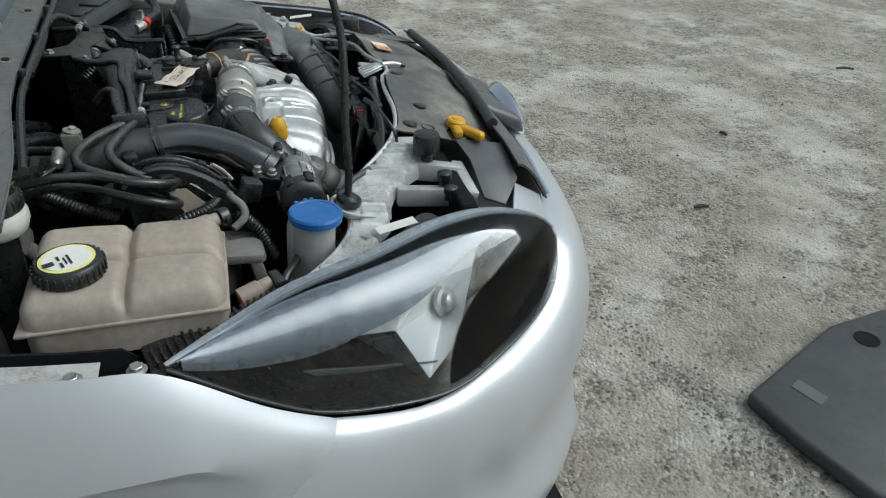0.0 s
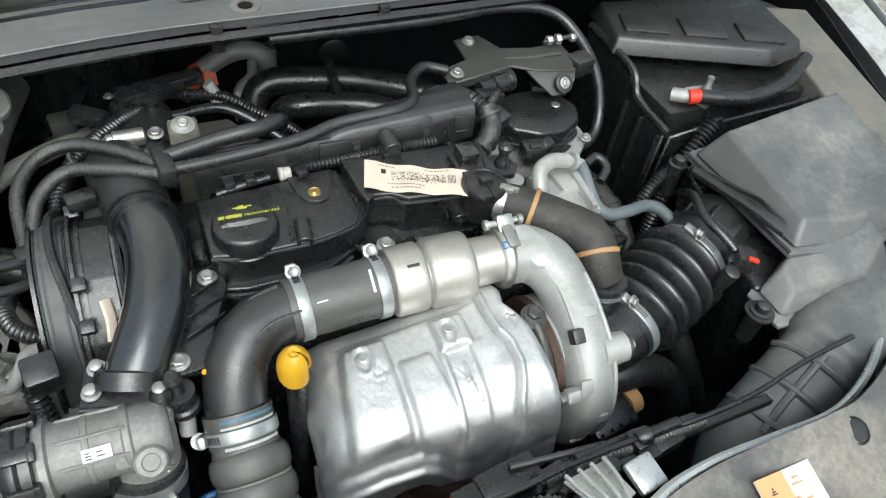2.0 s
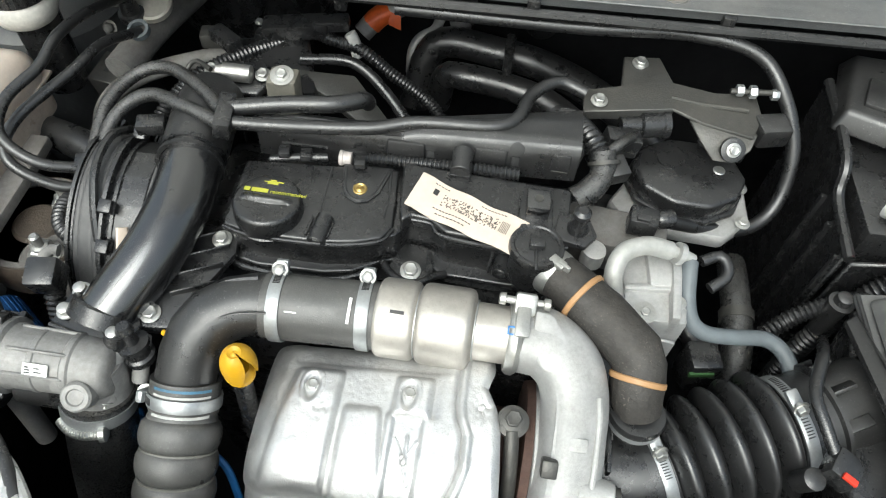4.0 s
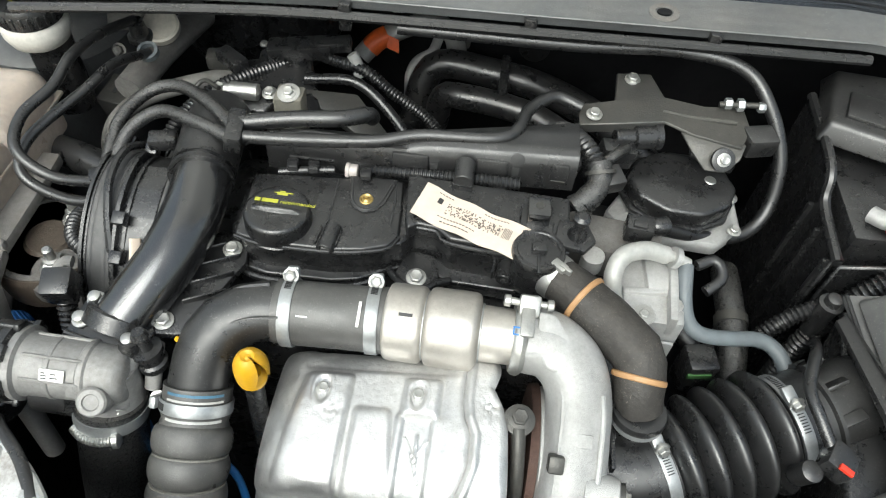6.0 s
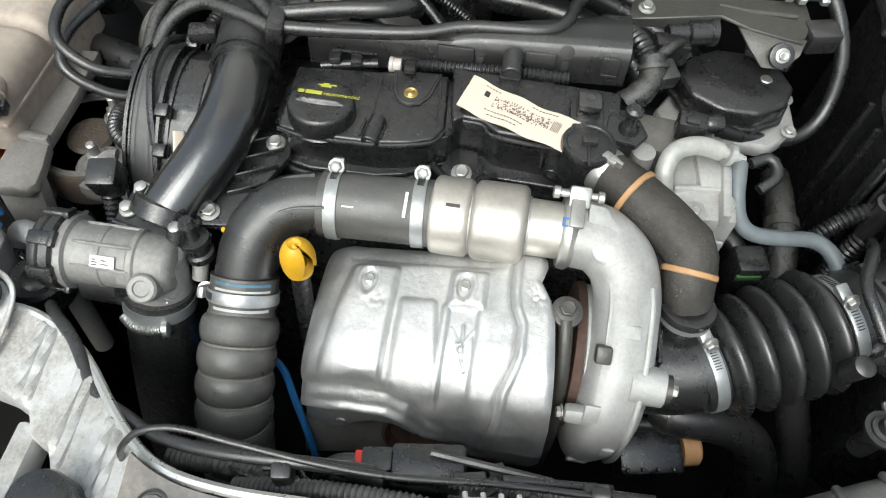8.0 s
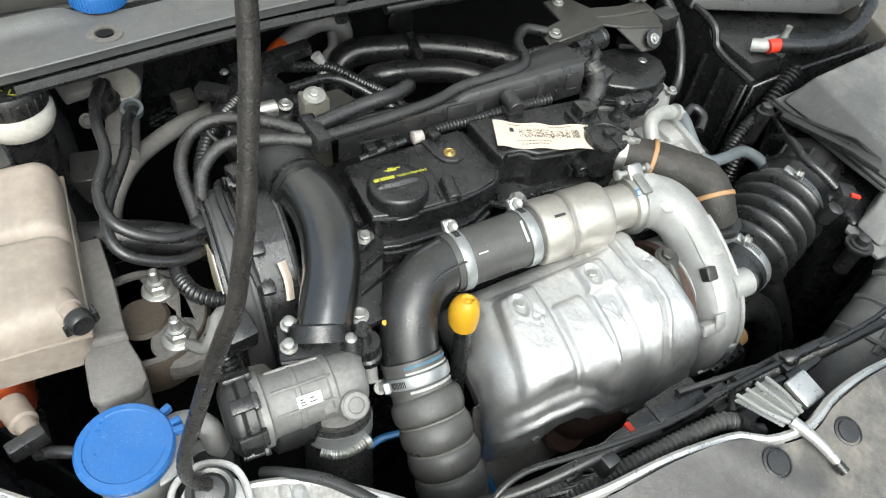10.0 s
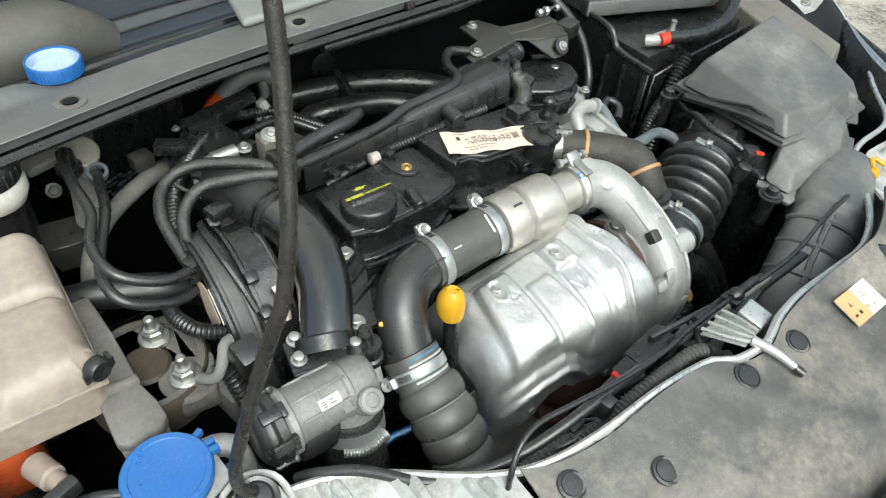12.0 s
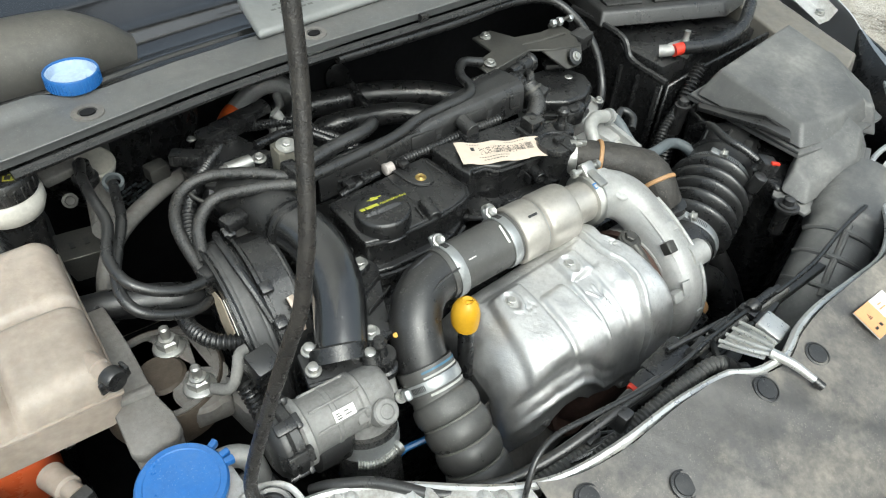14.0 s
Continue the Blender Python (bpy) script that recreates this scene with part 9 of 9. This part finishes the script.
dh = thing("coolant_hose", (0.235, 0.62, 0.65), "ribbed dark coolant hose with a clip", "hose", "hoses")
part("hose", tube([(0.236, 0.70, 0.72), (0.230, 0.650, 0.735), (0.232, 0.590, 0.725), (0.232, 0.545, 0.69), (0.23, 0.52, 0.64)], 0.0165, 16), BRAID, dh)
part("clip", lathe((0.231, 0.625, 0.731), (0, -1, -0.1), [(0, 0.0175), (0.0, 0.0195), (0.012, 0.0195), (0.012, 0.0175)], 22), DULLSTEEL, dh)
part("solenoid", box((0.180, 0.545, 0.735), (0.034, 0.034, 0.060), (0, 0, 10), 0.005), BLACK, dh)
part("solenoid_stripe", box((0.178, 0.527, 0.752), (0.026, 0.003, 0.006), (0, 0, 10), 0), mat("green_plastic", (0.05, 0.12, 0.04), 0.4, bump=0), dh)
for (pts, r) in (([(0.25, 0.66, 0.66), (0.24, 0.60, 0.66), (0.20, 0.53, 0.66), (0.16, 0.50, 0.70)], 0.010), ([(0.15, 0.64, 0.70), (0.19, 0.60, 0.70), (0.21, 0.56, 0.66)], 0.012), ([(0.105, 0.405, 0.665), (0.1276, 0.3966, 0.667), (0.180, 0.400, 0.655), (0.224, 0.396, 0.620), (0.247, 0.375, 0.565), (0.25, 0.36, 0.50)], 0.022), ([(0.245, 0.48, 0.69), (0.2553, 0.451, 0.66), (0.28, 0.41, 0.60), (0.296, 0.382, 0.545)], 0.018), ([(0.03, 0.385, 0.655), (0.08, 0.383, 0.660), (0.13, 0.392, 0.655)], 0.008)):
    lh = thing("lower_hose", pts[0], "black rubber hose with a clip low in the engine bay", "hose", "lower hoses")
    part("hose", tube(pts, r, 18), RUBBER, lh)
    d = Vector(pts[1]) - Vector(pts[0])
    part("clip", lathe(Vector(pts[0]) + d * 0.5, d, [(0, r), (0, r + 0.0015), (0.008, r + 0.0015), (0.008, r)], 24, cap=False), DULLSTEEL, lh)
cy = thing("oil_filter_cup", (0.09, 0.33, 0.58), "black actuator with a tan cap under the turbo", "actuator")
part("body", box((0.106, 0.368, 0.622), (0.070, 0.050, 0.044), (12, 0, 11), 0.006), BLACK, cy)
for k in range(4):
    part("body_rib", box((0.082 + 0.016 * k, 0.3405 + 0.003 * k, 0.632), (0.003, 0.004, 0.030), (12, 0, 11), 0.001), BLACK, cy)
part("cap", lathe((0.141, 0.375, 0.628), (1, 0.2, 0.0), [(0, 0.018), (0.018, 0.0175), (0.021, 0.014)], 22), TANBAND, cy, "tan end cap")

# ---- behind the slam panel ----
bc2 = thing("bonnet_cable", (-0.05, 0.25, 0.80), "thin black bonnet release cable", "cable")
part("cable", tube([(-0.358, 0.224, 0.812), (-0.354, 0.228, 0.834), (-0.338, 0.238, 0.852), (-0.310, 0.244, 0.857), (-0.265, 0.241, 0.855), (-0.20, 0.238, 0.848), (-0.14, 0.240, 0.840), (-0.06, 0.250, 0.830), (0.026, 0.257, 0.818), (0.08, 0.255, 0.820), (0.16, 0.262, 0.816), (0.25, 0.280, 0.810), (0.33, 0.29, 0.81)], 0.0029, 10), RUBBER, bc2)
part("adjuster", lathe((0.010, 0.256, 0.820), (1, 0.05, 0.02), [(0, 0.006), (0.004, 0.009), (0.014, 0.009), (0.016, 0.006), (0.05, 0.0055)], 14), BLACK, bc2)
part("holder", box((0.012, 0.256, 0.810), (0.014, 0.022, 0.022), (0, 0, 8), 0.003), BLACK, bc2)
lo2 = thing("front_wiring_loom", (-0.1, 0.24, 0.78), "black wiring loom with plugs behind the slam panel", "wiring loom")
part("loom", corrugated([(-0.27, 0.224, 0.790), (-0.235, 0.224, 0.808), (-0.19, 0.224, 0.826), (-0.14, 0.222, 0.840), (-0.115, 0.220, 0.845), (-0.102, 0.215, 0.845)], 0.0088, 0.005, 0.0018), GREYRUBBER, lo2)
part("loom", corrugated([(-0.34, 0.246, 0.765), (-0.29, 0.242, 0.780), (-0.25, 0.238, 0.782), (-0.215, 0.232, 0.775)], 0.010, 0.0055, 0.002), GREYRUBBER, lo2)
part("loom_end", tube([(-0.102, 0.215, 0.845), (-0.092, 0.212, 0.838), (-0.082, 0.206, 0.828), (-0.07, 0.202, 0.825)], 0.0085, 12), RUBBER, lo2)
part("branch", tube([(-0.500, 0.362, 0.775), (-0.484, 0.3487, 0.788), (-0.450, 0.3224, 0.797), (-0.410, 0.2797, 0.799), (-0.372, 0.2611, 0.803), (-0.3454, 0.2496, 0.810), (-0.3038, 0.241, 0.823), (-0.263, 0.2382, 0.833), (-0.219, 0.2397, 0.836), (-0.16, 0.245, 0.825)], 0.0056, 12), DUSTBLACK, lo2, "dull black taped branch")
part("branch_clip", box((-0.228, 0.234, 0.828), (0.016, 0.020, 0.026), (0, 0, 10), 0.003), DUSTBLACK, lo2)
part("relay", box((-0.118, 0.264, 0.802), (0.060, 0.028, 0.030), (0, -6, 6), 0.004), BLACK, lo2)
part("plug", box((-0.160, 0.260, 0.802), (0.026, 0.020, 0.020), (0, -6, 6), 0.003), BLACK, lo2)
part("red_lock", box((-0.175, 0.258, 0.803), (0.006, 0.014, 0.014), (0, -6, 6), 0.001), RED, lo2)
part("wires", tube([(-0.176, 0.258, 0.803), (-0.195, 0.256, 0.796), (-0.208, 0.248, 0.78), (-0.21, 0.24, 0.75)], 0.006, 10), DUSTBLACK, lo2)
for (x, y, z, a) in ((-0.075, 0.240, 0.810, 5), (-0.045, 0.244, 0.806, 15), (-0.015, 0.248, 0.802, -10), (-0.055, 0.226, 0.806, 20), (0.05, 0.252, 0.798, 10)):
    part("junction", box((x, y, z), (0.034, 0.018, 0.018), (0, 0, a), 0.003), DUSTBLACK, lo2)
part("rail", slab([(-0.20, 0.244, 0.786), (0.20, 0.258, 0.790), (0.20, 0.270, 0.788), (-0.20, 0.260, 0.784)], (0, 0, -0.010), 0.002, 1), DUSTBLACK, lo2, "dusty black carrier rail")
part("loom", corrugated([(-0.10, 0.250, 0.822), (-0.05, 0.252, 0.816), (0.05, 0.256, 0.806), (0.10, 0.260, 0.800)], 0.007, 0.0045, 0.0015), GREYRUBBER, lo2)
for (x, y, z, sx, sy, sz, a) in ((-0.085, 0.252, 0.822, 0.026, 0.010, 0.012, 12), (-0.030, 0.240, 0.818, 0.018, 0.014, 0.016, -15), (0.020, 0.244, 0.806, 0.022, 0.016, 0.014, 8), (-0.062, 0.262, 0.800, 0.014, 0.022, 0.018, 20), (0.085, 0.262, 0.800, 0.020, 0.014, 0.012, 0), (-0.245, 0.248, 0.788, 0.020, 0.014, 0.014, 10)):
    part("cable_clip", box((x, y, z), (sx, sy, sz), (0, 0, a), 0.002), DUSTBLACK, lo2)
for (p, q) in (((-0.118, 0.268, 0.822), (-0.02, 0.262, 0.818)), ((-0.10, 0.234, 0.826), (0.0, 0.242, 0.816)), ((-0.06, 0.255, 0.828), (0.03, 0.268, 0.806)), ((-0.09, 0.226, 0.834), (-0.05, 0.262, 0.812))):
    part("carrier_bar", tube([p, q], 0.0035, 8), DUSTBLACK, lo2)
for k in range(5):
    x = -0.29 + 0.016 * k
    part("wire", tube([(x, 0.250, 0.778), (x + 0.012, 0.238, 0.790), (x + 0.05, 0.230, 0.800 + 0.002 * k), (x + 0.10, 0.232, 0.806)], 0.0022, 6), RUBBER, lo2)
part("bent_tube", tube([(-0.19, 0.275, 0.70), (-0.198, 0.262, 0.76), (-0.185, 0.252, 0.796), (-0.15, 0.246, 0.806)], 0.0085, 12), DUSTBLACK, lo2)
lv = thing("latch_lever", (-0.06, 0.19, 0.84), "bare metal bonnet latch lever with pressed ribs", "lever")
part("plate", slab([(-0.090, 0.232, 0.848), (-0.045, 0.238, 0.848), (-0.040, 0.200, 0.858), (-0.075, 0.190, 0.860)], (0, 0, -0.003), 0.001, 1), LIPMETAL, lv)
for k in range(4):
    f = k / 3
    part("pressed_rib", tube([(-0.088 + 0.040 * f, 0.234 + 0.004 * f, 0.853), (-0.082 + 0.034 * f, 0.212 + 0.004 * f, 0.859), (-0.070 + 0.018 * f, 0.190 + 0.004 * f, 0.864)], 0.0022, 8), LIPMETAL, lv)
part("lever_tail", tube([(-0.068, 0.190, 0.865), (-0.060, 0.168, 0.864), (-0.052, 0.143, 0.857)], 0.0052, 10, rf=lambda s, u: 0.0058 - 0.002 * u), LIPMETAL, lv)
part("lever_tip", tube([(-0.0535, 0.146, 0.8575), (-0.0505, 0.137, 0.8545)], 0.0048, 10), BLACK, lv)
part("side_ribs", box((-0.018, 0.215, 0.848), (0.030, 0.030, 0.008), (10, 0, 10), 0.003), LIPMETAL, lv)
yk = thing("yellow_filler_key", (-0.31, 0.09, 0.79), "bright yellow plastic bonnet lock key", "key")
part("key_head", lathe((-0.300, 0.097, 0.812), (-0.05, -0.15, 1), [(0, 0.014), (0.003, 0.019), (0.014, 0.019), (0.017, 0.016), (0.0165, 0.010), (0.019, 0.008)], 30), YELLOW, yk)
part("key_leg", box((-0.322, 0.101, 0.815), (0.044, 0.018, 0.016), (0, -6, -4), 0.005, 3), YELLOW, yk)
part("key_leg", box((-0.330, 0.077, 0.812), (0.062, 0.019, 0.017), (0, -6, 38), 0.006, 3), YELLOW, yk)
part("key_holder", slab([(-0.29, 0.125, 0.812), (-0.28, 0.085, 0.806), (-0.335, 0.060, 0.796), (-0.345, 0.118, 0.804)], (0, 0, 0.004), 0.002, 1), BLACK, yk, "black recess")
yc = thing("yellow_clip", (0.43, 0.31, 0.78), "small yellow plastic clip", "clip")
part("clip", box((0.432, 0.306, 0.800), (0.024, 0.018, 0.012), (0, 10, 30), 0.003), YELLOW, yc)
part("clip_arm", tube([(0.43, 0.306, 0.806), (0.445, 0.318, 0.812), (0.452, 0.300, 0.808)], 0.004, 8), YELLOW, yc)

# ---- bonnet prop ----
pr = thing("bonnet_prop", (-0.575, 0.347, 0.79), "grimy black steel bonnet prop rod", "prop rod")
part("rod", tube([(-0.545, 0.347, 0.823), (-0.552, 0.347, 0.832), (-0.557, 0.346, 0.850), (-0.556, 0.345, 0.875), (-0.548, 0.345, 0.905), (-0.535, 0.344, 0.945), (-0.523, 0.341, 0.985), (-0.509, 0.339, 1.025), (-0.499, 0.339, 1.050), (-0.491, 0.343, 1.080), (-0.483, 0.350, 1.110), (-0.472, 0.368, 1.155), (-0.460, 0.392, 1.22), (-0.445, 0.445, 1.40), (-0.430, 0.500, 1.62), (-0.420, 0.545, 1.83)], 0.0058, 16, 140), mat("grimy_black_steel", (0.012, 0.011, 0.011), 0.28, 0.0, var=0.5, scale=140, dust=0.5, dustcol=(0.085, 0.075, 0.062), bump=0.3, bscale=700, speck=0.7, hard=0.1), pr)
part("foot_ring", lathe((-0.545, 0.3465, 0.808), (0, -0.35, 1), [(0, 0.010), (0, 0.0200), (0.006, 0.0205), (0.010, 0.0185), (0.009, 0.015), (0.013, 0.012), (0.014, 0.007)], 28), RUBBER, pr)
part("foot_bracket", tube([(-0.575, 0.310, 0.792), (-0.578, 0.345, 0.803), (-0.570, 0.364, 0.809), (-0.548, 0.372, 0.811), (-0.526, 0.364, 0.809), (-0.517, 0.345, 0.803), (-0.518, 0.300, 0.791)], 0.0034, 12, flat=0.7), PRIMER, pr, "silver bracket loop")
part("foot_plate", slab([(-0.575, 0.325, 0.796), (-0.572, 0.352, 0.802), (-0.560, 0.366, 0.805), (-0.535, 0.366, 0.805), (-0.521, 0.352, 0.802), (-0.518, 0.325, 0.796)], (0, 0, -0.010), 0.003, 2), PRIMER, pr, "silver pressed foot plate")

# blue bottle cap left on the scuttle
bcap = thing("bottle_cap", (-0.522, 0.862, 0.96), "upturned blue plastic bottle cap with a pale inside", "bottle cap")
BX, BY, BZ = -0.522, 0.862, 0.9655
part("shell", lathe((BX, BY, BZ), (0, 0, 1), [(0, 0.0275), (0.002, 0.0295), (0.0175, 0.0302), (0.0185, 0.0295), (0.0182, 0.0280), (0.004, 0.0268), (0.0035, 0.0)], 48), BLUE, bcap)
part("liner", lathe((BX, BY, BZ + 0.0038), (0, 0, 1), [(0, 0.0265), (0.0125, 0.0279), (0.0128, 0.0262), (0.003, 0.0245), (0.0028, 0.015), (0.0045, 0.0145), (0.0045, 0.0)], 48), mat("pale_blue_plastic", (0.50, 0.62, 0.80), 0.4, bump=0.02), bcap, "pale inner liner")
for k in range(48):
    a = 2 * math.pi * k / 48
    part("ridge", box((BX + 0.0300 * math.cos(a), BY + 0.0300 * math.sin(a), BZ + 0.0095), (0.0010, 0.0016, 0.014), (0, 0, math.degrees(a)), 0, 1), BLUE, bcap)

# engine cover lying on the yard
ec = thing("engine_cover", (-0.5, -1.1, 0.0), "dark grey plastic engine cover lying on the concrete", "engine cover")
poly = [(-0.787, -0.782), (-0.60, -0.730), (-0.431, -0.704), (-0.33, -0.93), (-0.24, -1.132), (-0.209, -1.363), (-0.26, -1.50), (-0.60, -1.56), (-0.90, -1.40), (-0.95, -1.00)]
bm = slab([(x, y, 0.004) for x, y in poly], (0, 0, 0.045), 0.014, 3)
part("shell", bm, mat("engine_cover_plastic", (0.042, 0.043, 0.047), 0.5, 0.0, var=0.2, scale=20, dust=0.12, bump=0.1, bscale=600), ec)
part("bolt_hole", lathe((-0.326, -1.188, 0.048), (0, 0, 1), [(0, 0.030), (0.003, 0.036), (0.0035, 0.034), (0.0030, 0.030)], 30), FELT, ec, "round recessed hole")
part("raised_mark", slab([(-0.52, -0.86, 0.049), (-0.44, -0.83, 0.049), (-0.42, -0.87, 0.049), (-0.50, -0.90, 0.049)], (0, 0, 0.002), 0.001, 1), TRIMPL, ec)
